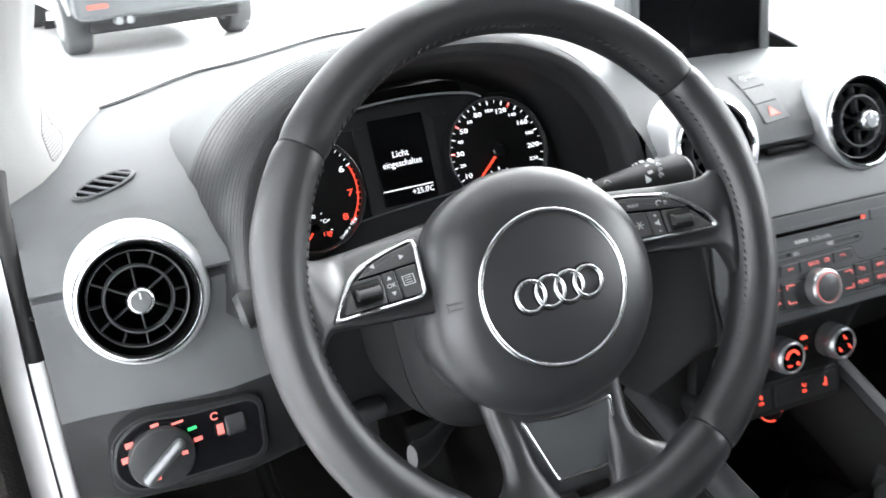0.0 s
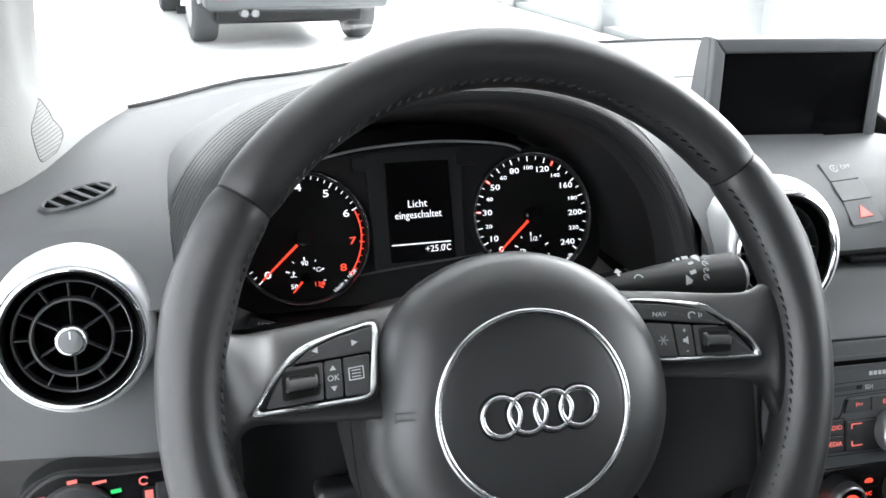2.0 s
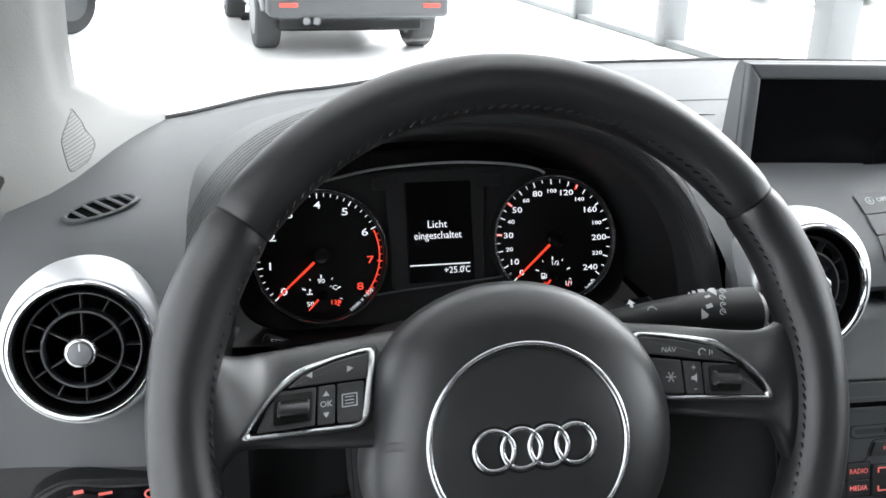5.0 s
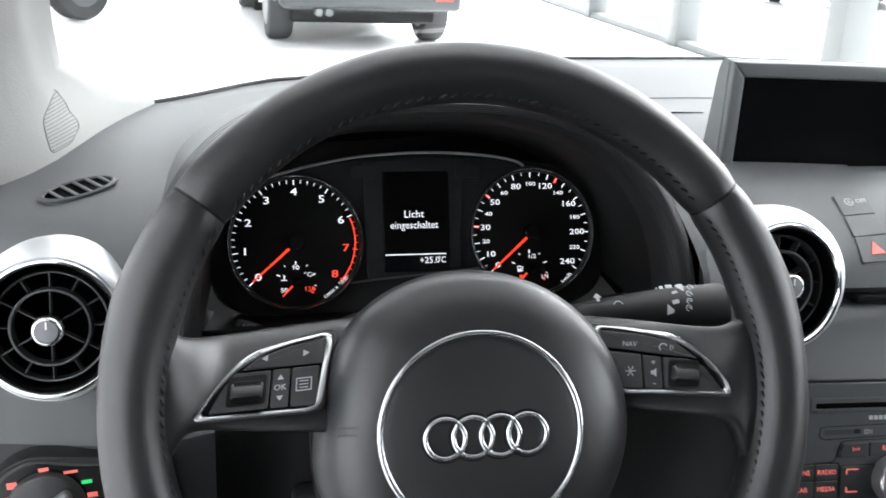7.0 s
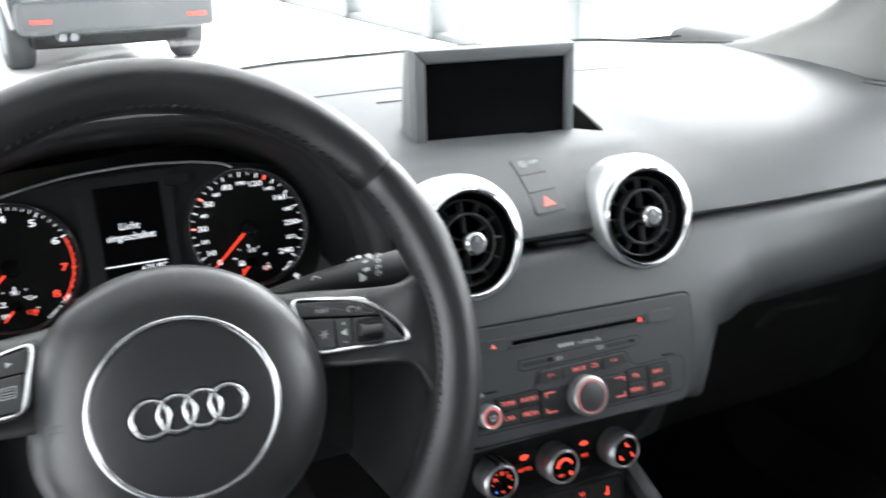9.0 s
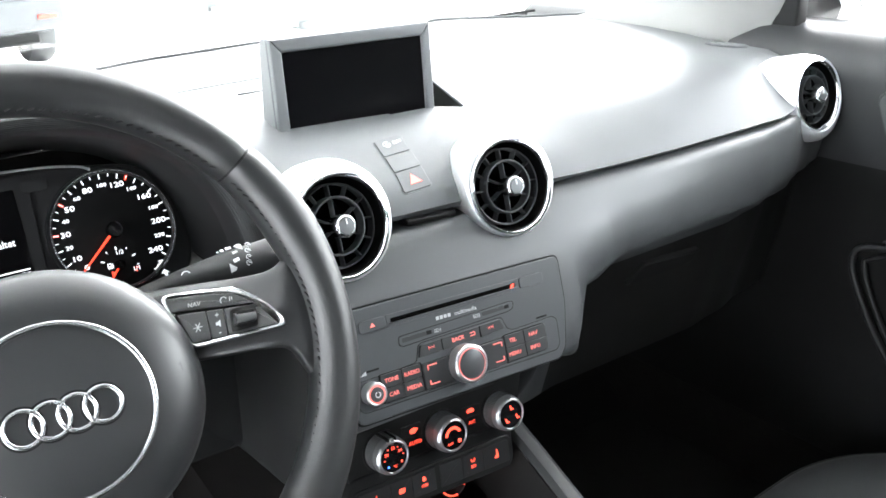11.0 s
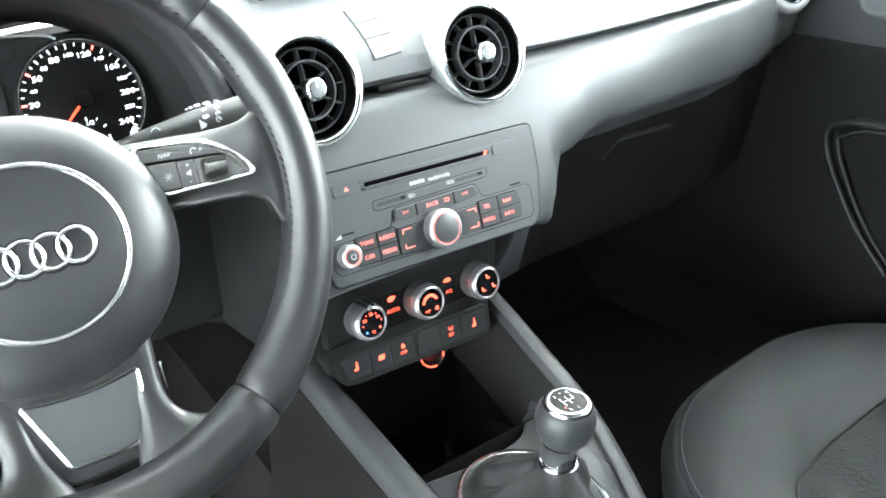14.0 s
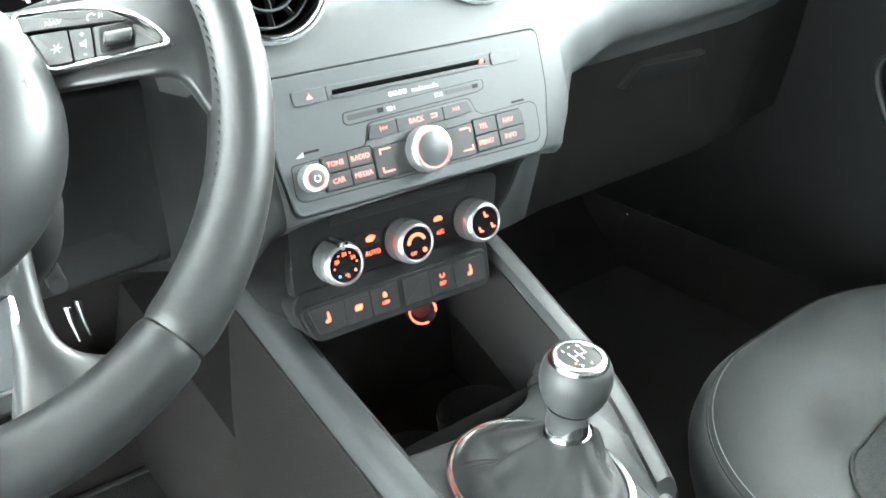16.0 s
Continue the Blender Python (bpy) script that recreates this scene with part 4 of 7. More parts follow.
def hazard():
    p = thing("hazard_switch", frame_at(0.005, 0.1684, 0.9179, 57, 4, 0), "grey switch strip with a red hazard warning triangle", "switch")
    def across(y, u):
        """A place on the strip, which leans to the passenger's side towards the windscreen."""
        return (-0.0045 + 0.00475 + 0.000155 * 1000 * y + u * (0.0146 + 0.02 * max(0, -y)) - 0.0003, y)

    def strip(y0, y1, grow):
        return [across(y0, -1 - grow), across(y0, 1 + grow), across(y1, 1 + grow), across(y1, -1 - grow)]
    part("surround", prism(rounded(strip(-0.0262, 0.0422, 0.08), 0.005), -0.006, 0.0002, 0.0003), DASH, p)
    part("joint", prism(rounded(strip(-0.0252, 0.0410, 0.02), 0.004), -0.004, 0.0004, 0.0), SATIN, p)
    for y0, y1, nm in ((0.0190, 0.0406, "stop_button"), (-0.0020, 0.0184, "blank_switch"), (-0.0248, -0.0026, "hazard_button")):
        b = part(nm, prism(rounded(strip(y0, y1, -0.015), 0.002), 0.000, 0.0010, 0.0005), DASH, p)
        if nm == "hazard_button":
            c = across(-0.0132, 0.0)[0]
            part("triangle", prism([(c + x, y - 0.0140) for x, y in ((-0.0062, -0.0048), (0.0062, -0.0048), (0, 0.0058))], 0.0010, 0.0016), ROSE_LIT, b, "lit red triangle")
        if nm == "stop_button":
            c = across(0.030, 0.0)[0]
            write("OFF", 0.0058, ICON, b, c + 0.0048, 0.0302, 0.0011, name="lettering")
            part("stop_mark", join(arc_band(0.0030, 0.0036, radians(40), radians(380), 0.0010, 0.0013, 18), prism([(-0.0014, -0.0016), (0, 0.0020), (0.0014, -0.0016), (0.0009, -0.0016), (0, 0.0008), (-0.0009, -0.0016)], 0.0010, 0.0013)), ICON, b, m=at(c - 0.0066, 0.0302))
    for o in p.children_recursive:
        for v in o.data.vertices:
            v.co.z += lerp(v.co.y, [-0.026, -0.013, 0.0, 0.013, 0.027, 0.042], [0.0002, 0.0018, 0.0019, 0.0012, -0.0006, -0.0028])


hazard()
part("pad_slot", box(0.034, 0.0022, 0.0016, 0.0006, 1), SATIN, DASHBOARD, "fine slot in the pad", m=pose(-0.019, 0.428, 0.9536))
part("shelf_slot", box(0.052, 0.006, 0.02, 0.002, 2), BLACK, DASHBOARD, "dark slot between the vents", m=frame_at(0.008, 0.155, 0.8800, 0, -2))

# ---- instruments ----
CL = frame_at(-0.322, 0.256, 0.892, 20)
CLUSTER = thing("instrument_cluster", CL, "lit instrument cluster with two round dials and a display", "instrument cluster")


def tick(a, r0, r1, w):
    c, s = math.cos(a), math.sin(a)
    return prism([(r0 * c - w * s, r0 * s + w * c), (r0 * c + w * s, r0 * s - w * c), (r1 * c + w * s, r1 * s - w * c), (r1 * c - w * s, r1 * s + w * c)], 0.0022, 0.0026)


def dial(name, x, y, r, scale, majors, red_from, needle, label):
    d = part(name, lathe([(r, -0.01), (r, 0.0008), (r - 0.002, 0.002), (0, 0.002)], 64), DIAL, CLUSTER, label, m=at(x, y, 0))
    part("dial_ring", lathe([(r + 0.0035, -0.002), (r + 0.0030, 0.005), (r + 0.0014, 0.0070), (r - 0.0002, 0.0055), (r - 0.0006, 0.002)], 72), TRIM_BLACK, d, "black raised ring")
    marks, reds = [], []
    part("bright_line", ring(r + 0.0014, 0.0005, 72, 6), SATIN_CHROME, d, "thin polished line", m=at(0, 0, 0.0068))
    for v in scale:
        a = radians(majors(v))
        big = abs(v - round(v)) < 1e-6
        t = tick(a, r * (0.895 if big else 0.925), r * 0.978, 0.0004 if big else 0.00026)
        (reds if v >= red_from else marks).append(t)
    part("scale_marks", join(*marks), WHITE_LIT, d, "white lit scale")
    if reds:
        part("red_marks", join(*reds), RED_LIT, d, "red scale marks")
    part("needle", prism([(0.006, -0.0009), (r * 0.90, -0.0005), (r * 0.90, 0.0005), (0.006, 0.0009)], 0.0052, 0.0062), NEEDLE, d, "glowing red needle", m=at(0, 0, 0, needle))
    part("needle_hub", lathe([(0.0068, 0.003), (0.0068, 0.0075), (0.0055, 0.0088), (0, 0.009)], 28), GLOSS, d)
    return d


def tacho(v):
    return 222 - 32.8 * v


SPEEDS = [0, 10, 20, 30, 40, 50, 60, 80, 100, 120, 140, 160, 180, 200, 220, 240]
ANGLES = [222, 206, 190, 173.5, 157, 141, 125, 108.6, 90.5, 72, 53.5, 35, 17, -1, -20, -39.4]


def speed(v):
    return lerp(v, list(range(len(SPEEDS))), ANGLES)


TACH = dial("tachometer", -0.0921, -0.0007, 0.0478, [i / 5 for i in range(0, 41)], tacho, 6.1, tacho(0.02), "black rev counter with white figures")
SPEEDO = dial("speedometer", 0.0920, 0.0030, 0.0482, [i / 2 for i in range(0, 31)], speed, 99, speed(0.05), "black speedometer with white figures")
for i in range(9):
    a = radians(tacho(i))
    write(str(i), 0.0078, RED_LIT if i > 6 else WHITE_LIT, TACH, 0.0376 * math.cos(a), 0.0376 * math.sin(a), 0.0024, wide=1.42, bold=0.00004, name="numeral")
part("red_zone", arc_band(0.0440, 0.0449, radians(tacho(8.05)), radians(tacho(6.05)), 0.0022, 0.0025), RED_LIT, TACH, "red arc of the limit zone")
for v, a in zip(SPEEDS, ANGLES):
    main = v in (0, 10, 30, 50, 80, 120, 160, 200, 240)
    write(str(v), 0.0062 if main else 0.0043, WHITE_LIT, SPEEDO, 0.0378 * math.cos(radians(a)), 0.0378 * math.sin(radians(a)), 0.0024, wide=1.36, bold=0.00003, name="numeral")
for a in (173.5, 141, 63):
    part("limit_mark", tick(radians(a), 0.0430, 0.0472, 0.0008), RED_LIT, SPEEDO, "small red mark")
write("1/min x 1000", 0.0040, WHITE_LIT, TACH, 0.0290, -0.0345, 0.0024, rz=40, wide=1.1, name="legend")
write("km/h", 0.0052, WHITE_LIT, SPEEDO, 0.0285, -0.0372, 0.0024, rz=44, name="legend")


def small_gauge(parent, x, y, labels, needle, name, label):
    g = part(name, lathe([(0.013, 0.0020), (0.013, 0.0023), (0, 0.0023)], 32), DIAL, parent, label, m=at(x, y, 0.0002))
    part("gauge_marks", join(*[tick(radians(a), 0.0126 if w else 0.0138, 0.0154, 0.00046 if w else 0.0003) for a, w in ((158, 1), (124, 0), (90, 1), (56, 0), (22, 1), (-12, 0))]), WHITE_LIT, g)
    part("gauge_marks", join(*[tick(radians(a), 0.0130, 0.0152, 0.0005) for a in (-22, -34)]), RED_LIT, g, "red gauge marks")
    part("gauge_needle", prism([(0.003, -0.0007), (0.0145, -0.0004), (0.0145, 0.0004), (0.003, 0.0007)], 0.003, 0.0036), NEEDLE, g, m=at(0, 0, 0, needle))
    part("gauge_hub", lathe([(0.004, 0.002), (0.004, 0.0044), (0, 0.005)], 20), GLOSS, g)
    for body, u, v, mat in labels:
        write(body, 0.0048, mat, g, u, v, 0.0026, wide=1.15, name="legend")


small_gauge(TACH, -0.0004, -0.0293, (("90", 0.000, 0.0106, WHITE_LIT), ("50", -0.0088, -0.0060, WHITE_LIT), ("130", 0.0098, -0.0056, RED_LIT), ("°C", 0.0088, 0.0052, WHITE_LIT)), 226, "coolant_gauge", "small coolant gauge")
small_gauge(SPEEDO, -0.0024, -0.0292, (("1/2", 0.0020, 0.0100, WHITE_LIT), ("1/1", 0.0125, -0.0063, WHITE_LIT), ("R", -0.0068, -0.0060, RED_LIT)), 228, "fuel_gauge", "small fuel gauge")
part("fuel_icon", join(prism(rect(-0.0018, -0.0022, 0.0012, -0.0002), 0.0024, 0.0027), prism(rect(-0.0018, -0.0002, -0.0013, 0.0022), 0.0024, 0.0027), prism(rect(0.0007, -0.0002, 0.0012, 0.0022), 0.0024, 0.0027), prism(rect(-0.0018, 0.0017, 0.0012, 0.0022), 0.0024, 0.0027), prism(rect(0.0020, -0.0018, 0.0025, 0.0016), 0.0024, 0.0027), prism(rect(0.0012, -0.0018, 0.0025, -0.0013), 0.0024, 0.0027)), WHITE_LIT, SPEEDO, m=at(-0.0104, -0.0286))
part("coolant_icon", join(prism(rect(-0.0004, -0.0010, 0.0004, 0.0022), 0.0024, 0.0027), prism(rect(-0.0022, -0.0019, 0.0022, -0.0013), 0.0024, 0.0027), prism(rect(0.0004, 0.0008, 0.0014, 0.0013), 0.0024, 0.0027)), WHITE_LIT, TACH, m=at(-0.0092, -0.0262))
back = [(-0.158, -0.012), (-0.150, 0.030), (-0.128, 0.050), (-0.06, 0.062), (0.0, 0.066), (0.06, 0.064), (0.125, 0.055), (0.152, 0.03), (0.158, -0.012), (0.15, -0.045), (0.11, -0.062), (-0.11, -0.062), (-0.15, -0.045)]
part("backplate", prism(rounded(back, 0.02), -0.014, -0.004, 0.003), CLUSTER_BLACK, CLUSTER, "black backplate")
arch = smooth_path([(-0.128, 0.036, 0), (-0.112, 0.0470, 0), (-0.0928, 0.0530, 0), (-0.080, 0.0562, 0), (-0.048, 0.0622, 0), (-0.015, 0.0650, 0), (0.018, 0.0657, 0), (0.050, 0.0638, 0), (0.0700, 0.0610, 0), (0.080, 0.0585, 0), (0.086, 0.0552, 0)], 48)
part("arch_trim", tube(arch, 0.0011, 8), ALU, CLUSTER, "thin silver arch", m=at(0, 0, 0.004))
part("lower_trim", tube(smooth_path([(-0.060, -0.0330, 0.003), (-0.03, -0.030, 0.003), (0.03, -0.0255, 0.003), (0.055, -0.023, 0.003)], 16), 0.0008, 6), SATIN_ALU, CLUSTER)
DISPLAY = part("driver_display", prism(rect(-0.0258, -0.0252, 0.0258, 0.0515, 0.0015), -0.004, 0.0018, 0.0006), SCREEN, CLUSTER, "black display with white words")
mid = prism(rounded([(-0.040, 0.060), (0.038, 0.062), (0.034, -0.028), (0.036, -0.031), (-0.038, -0.031)], 0.006), -0.004, 0.0, 0.0006)
part("display_surround", mid, CLUSTER_BLACK, CLUSTER)
write("Licht", 0.0080, WHITE_LIT, DISPLAY, -0.0020, 0.0187, 0.0020, name="words")
write("eingeschaltet", 0.0080, WHITE_LIT, DISPLAY, -0.0018, 0.0103, 0.0020, wide=0.90, name="words")
part("display_rule", prism(rect(-0.0246, -0.0124, 0.0226, -0.0115), 0.0018, 0.0021), WHITE_LIT, DISPLAY)
write("+25.0", 0.0070, WHITE_LIT, DISPLAY, 0.0096, -0.0168, 0.0020, name="words")
write("°C", 0.0070, WHITE_LIT, DISPLAY, 0.0194, -0.0168, 0.0020, wide=0.8, name="words")
for x in (-0.040, 0.042):
    part("turn_signal_lamp", prism(rect(-0.010, -0.005, 0.010, 0.005, 0.003), -0.001, 0.0006, 0.0003), CLUSTER_BLACK, CLUSTER, m=at(x, 0.0515, 0.0))
sb = part("set_button", prism(rounded([(-0.012, -0.004), (0.010, -0.006), (0.012, 0.002), (-0.010, 0.005)], 0.003), 0, 0.006, 0.0015), SATIN, CLUSTER, "black set button", m=at(-0.1270, -0.0600, 0.016, -12))
write("SET", 0.0052, PRINT_WHITE, sb, -0.001, -0.0005, 0.0062, wide=1.2)

# ---- fold-out display ----
NAV = thing("navigation_screen", frame_at(0.0284, 0.2875, 0.939, 2.5, 0, -5.3), "upright grey-framed navigation screen, switched off", "screen")


def navigation():
    x0, x1, top = -0.0855, 0.0835, 0.0880
    side = rounded([(0.002, -0.045), (0.002, top), (-0.012, top), (-0.020, top - 0.012), (-0.046, -0.045)], 0.006, 5)
    rows = [[(x, y, n) for n, y in [(n * k + m, y) for n, y in side]] for x, k, m in ((x0, 0.84, -0.002), (x0 + 0.0012, 0.93, -0.0008), (x0 + 0.004, 1.0, 0.0), (x1 - 0.004, 1.0, 0.0), (x1 - 0.0012, 0.93, -0.0008), (x1, 0.84, -0.002))]
    part("screen_frame", loft(rows, wrap=True), BEZEL, NAV, "grey wedge-shaped housing", sharp=30)
    bars = (("bezel_top", [(x0 + 0.001, top - 0.001), (x1 - 0.001, top - 0.001), (0.0735, 0.0742), (-0.0735, 0.0742)]), ("bezel_side", [(x0 + 0.001, top - 0.001), (-0.0735, 0.0742), (-0.0735, -0.04), (x0 + 0.001, -0.04)]), ("bezel_side", [(x1 - 0.001, top - 0.001), (x1 - 0.001, -0.04), (0.0735, -0.04), (0.0735, 0.0742)]))
    for name, pts in bars:
        part(name, prism(pts, 0.0, 0.0085, 0.0026, 3), BEZEL, NAV)
    part("screen_panel", prism(rect(-0.0740, -0.04, 0.0740, 0.0746), 0.0, 0.0035), SCREEN, NAV, "black glass panel")


navigation()

# ---- steering wheel ----
WHEEL_POSE = frame_at(-0.3385, 0.0, 0.9005, 23.8)
WHEEL = thing("steering_wheel", WHEEL_POSE, "black leather three-spoke steering wheel with chrome details", "steering wheel")
RX, RY, SHIFT = 0.1686, 0.1660, -0.0008


def rim_point(a):
    return Vector((SHIFT + RX * math.cos(a), (RY + 0.0050 * max(0, -math.sin(a))) * math.sin(a), 0))


def rim_arc(a0, a1, name, mat, label, n=64):
    rows = []
    for i in range(n + 1):
        t = i / n
        a = a0 + (a1 - a0) * t
        c, tang = rim_point(a), Vector((-RX * math.sin(a), RY * math.cos(a), 0)).normalized()
        out = Vector((tang.y, -tang.x, 0))
        end = min(1, min(t, 1 - t) * n / 2.0)
        k = 0.93 + 0.07 * math.sqrt(end)
        deg = math.degrees(a) % 360
        bulge = 1.0
        for centre in (18, 162):
            d = abs((deg - centre + 180) % 360 - 180)
            bulge += 0.10 * max(0, 1 - d / 22) ** 2
        row = []
        for j in range(20):
            b = 2 * math.pi * j / 20
            row.append(c + k * bulge * ((0.0157 + 0.0035 * max(0, -math.sin(a))) * math.cos(b) * out) + Vector((0, 0, k * 0.0170 * math.sin(b))))
        rows.append(row)
    return part(name, loft(rows, wrap=True), mat, WHEEL, label, sharp=60)


g = 0.0042
rim_arc(radians(36.5) + g, radians(143.5) - g, "rim_top", LEATHER, "smooth black leather upper rim")
rim_arc(radians(-56.5) + g, radians(36.5) - g, "rim_side", LEATHER_PERF, "black leather grip")
rim_arc(radians(143.5) + g, radians(236.5) - g, "rim_side", LEATHER_PERF, "black leather grip")
rim_arc(radians(236.5) + g, radians(303.5) - g, "rim_bottom", LEATHER, "smooth black leather lower rim")
for a in (36.5, 143.5, 236.5, 303.5):
    a = radians(a)
    c, tang = rim_point(a), Vector((-RX * math.sin(a), RY * math.cos(a), 0)).normalized()
    out = Vector((tang.y, -tang.x, 0))
    part("rim_seam", loft([[c + tang * s + 0.0146 * math.cos(b) * out + Vector((0, 0, 0.0158 * math.sin(b))) for b in (2 * math.pi * j / 20 for j in range(20))] for s in (-0.002, 0.002)], wrap=True), BLACK, WHEEL)
for a0, a1 in ((-54, 34), (40, 140), (146, 234)):
    st = []
    for i in range(46):
        a = radians(a0 + (a1 - a0) * i / 45)
        c = rim_point(a)
        inn = -c.normalized()
        st.append(box(0.0012, 0.0042, 0.0012, 0.0003, 1, Matrix.Translation(c + inn * 0.0138 + Vector((0, 0, 0.0082))) @ Matrix.Rotation(a + 0.5, 4, "Z")))
    part("stitching", join(*st), THREAD, WHEEL, "dark cross stitching", kind="stuff")

HUB = part("airbag_cover", lathe([(0.0, 0.0185), (0.030, 0.0182), (0.0495, 0.0165), (0.053, 0.0158), (0.062, 0.0138), (0.070, 0.0098), (0.0780, 0.0035), (0.0828, -0.006), (0.0842, -0.016), (0.0825, -0.032), (0.076, -0.040), (0, -0.040)], 72, 1.0, 0.955), COVER, WHEEL, "grained black airbag cover", m=at(-0.0045, -0.0162))
for v in HUB.data.vertices:
    r, a = math.hypot(v.co.x, v.co.y), math.degrees(math.atan2(v.co.y, v.co.x)) % 360
    k = 1 - 0.085 * math.exp(-((a - 166) / 22) ** 2) * min(1, max(0, (r - 0.058) / 0.015))
    v.co.x, v.co.y = v.co.x * k + (0.0032 * min(1, max(0, (r - 0.055) / 0.02)) if v.co.x > 0 else 0.0), v.co.y * k
part("cover_disc", lathe([(0.0490, 0.0150), (0.0488, 0.0174), (0.045, 0.0186), (0.0, 0.0196)], 64, 1.0, 0.955), COVER, HUB, "smooth black centre disc")
part("chrome_ring", ring(0.0507, 0.0018, 80, 12, 1.0, 0.955, 0.9), SATIN_CHROME, HUB, "chrome ring", m=at(0, 0, 0.0172))
for i in range(4):
    part("emblem_ring", ring(0.0098, 0.00145, 44, 10, 1.0, 0.97), SATIN_CHROME, HUB, "chrome ring of the badge", m=at(-0.0205 + 0.01380 * i + 0.0010, -0.0016, 0.0204))
for i in range(4):
    part("badge_recess", lathe([(0.0120, 0.0190), (0.0118, 0.0194), (0.0085, 0.0195), (0.0082, 0.019)], 40, close=True), BLACK, HUB, m=at(-0.0205 + 0.01380 * i + 0.0010, -0.0016, 0.0))
for s in (-1, 1):
    horn = part("horn_mark", join(box(0.009, 0.0008, 0.0004, m=Matrix.Translation((0, 0.0018, 0))), box(0.009, 0.0008, 0.0004, m=Matrix.Translation((0, -0.0018, 0))), box(0.0008, 0.006, 0.0004, m=Matrix.Translation((0.005 * s, 0, 0)))), SATIN, HUB, "moulded horn mark", m=pose(0.0655 * s, 0.004, 0.0120, 0, 20 * s, 0))


def lean(u, w):
    """How far out of the wheel's plane the face of a side spoke lies."""
    if u < 0:
        n, tip = -0.004 - 0.70 * w, -0.122
    else:
        n, tip = -0.047 + 0.35 * u - 0.72 * w, 0.116
    t = min(1, max(0, (abs(u) - abs(tip)) / 0.034))
    t = t * t * (3 - 2 * t)
    return n * (1 - t) + 0.0065 * t


def spokes():
    for top, low in (
        ([(-0.055, 0.0415), (-0.067, 0.0410), (-0.0945, 0.0385), (-0.125, 0.0355), (-0.144, 0.0355), (-0.155, 0.0420), (-0.166, 0.055)], [(-0.055, -0.0150), (-0.089, -0.0130), (-0.115, -0.0110), (-0.139, -0.0090), (-0.148, -0.0130), (-0.1545, -0.0260), (-0.163, -0.046)]),
        ([(0.055, 0.0385), (0.0765, 0.0365), (0.1085, 0.0325), (0.132, 0.0285), (0.142, 0.0290), (0.151, 0.0345), (0.163, 0.047)], [(0.055, -0.0125), (0.080, -0.0135), (0.1015, -0.0160), (0.122, -0.0185), (0.1365, -0.0235), (0.1445, -0.0400), (0.155, -0.062)]),
    ):
        a, b = smooth_path([(*p, 0) for p in top], 34), smooth_path([(*p, 0) for p in low], 34)
        rows = []
        for p, q in zip(a, b):
            row = []
            for j in range(28):
                ang = 2 * math.pi * j / 28
                c, s = math.cos(ang), math.sin(ang)
                k = 0.5 + 0.5 * math.copysign(abs(c) ** 0.62, c)
                v = q.lerp(p, k)
                row.append((v.x, v.y, lean(v.x, v.y) - 0.0095 + 0.0085 * math.copysign(abs(s) ** 0.6, s)))
            rows.append(row)
        part("spoke", loft(rows, wrap=True), LEATHER, WHEEL, "leather-grained spoke", sharp=70)
    left = [(-0.1425, -0.0025), (-0.0835, -0.0045), (-0.0780, 0.0345), (-0.0995, 0.0310), (-0.1165, 0.0262), (-0.1285, 0.0170), (-0.1370, 0.0060)]
    right = [(0.0720, -0.0055), (0.1355, -0.0070), (0.1330, 0.0005), (0.1250, 0.0110), (0.1060, 0.0235), (0.0800, 0.0290), (0.0560, 0.0315)]
    return left, right


def pad(outline, side):
    ctr = Vector((sum(p[0] for p in outline) / len(outline), sum(p[1] for p in outline) / len(outline)))

    def grown(k):
        return rounded([tuple(ctr + (Vector(p) - ctr) * k) for p in outline], 0.0065, 5)
    base = part("control_pad", prism(grown(1.10), -0.012, 0.0028, 0.002), SATIN, WHEEL, "black control pad with a chrome outline")
    loop = [Vector((x, y, 0.0034)) for x, y in grown(0.985)]
    part("chrome_outline", loft([[p + (p - Vector((ctr.x, ctr.y, p.z))).normalized() * 0.0021 * math.cos(b) + Vector((0, 0, 0.0017 * math.sin(b))) for b in (2 * math.pi * j / 8 for j in range(8))] for p in (*loop, loop[0])], wrap=True, cap=False), SATIN_CHROME, base, "bright chrome outline")
    part("pad_face", prism(grown(0.93), 0.002, 0.0036, 0.0006), GLOSS, base, "black pad face")
    return base


LEFT, RIGHT = spokes()
PL, PR = pad(LEFT, -1), pad(RIGHT, 1)


def button(parent, pts, z=0.0034, h=0.0022, mat=SATIN, label=""):
    return part("button", prism(rounded(pts, 0.0012, 3), z, z + h, 0.0006), mat, parent, label)


def roller(parent, x, y, w, h, rz):
    part("roller_well", prism(rect(x - w * 0.62, y - h * 0.66, x + w * 0.62, y + h * 0.66, 0.002), 0.0048, 0.0056, 0.0002), BLACK, parent)
    r = part("roller", moved(lathe([(0, -w / 2), (h * 0.42, -w / 2), (h * 0.5, -w / 2 + 0.001), (h * 0.5, w / 2 - 0.001), (h * 0.42, w / 2), (0, w / 2)], 32, 1.0, 0.7), pose(0, 0, 0, 0, 90, 0)), SATIN, parent, "ribbed scroll roller", m=pose(x, y, 0.0056, 0, 0, rz))
    ribs = [box(w * 0.86, 0.0004, 0.0008, m=pose(0, 0, 0, b) @ Matrix.Translation((0, 0, h * 0.5 * (0.7 + 0.3 * abs(math.sin(radians(b)))) - 0.0006))) for b in range(-60, 61, 12)]
    part("ribs", join(*ribs), BLACK, r)


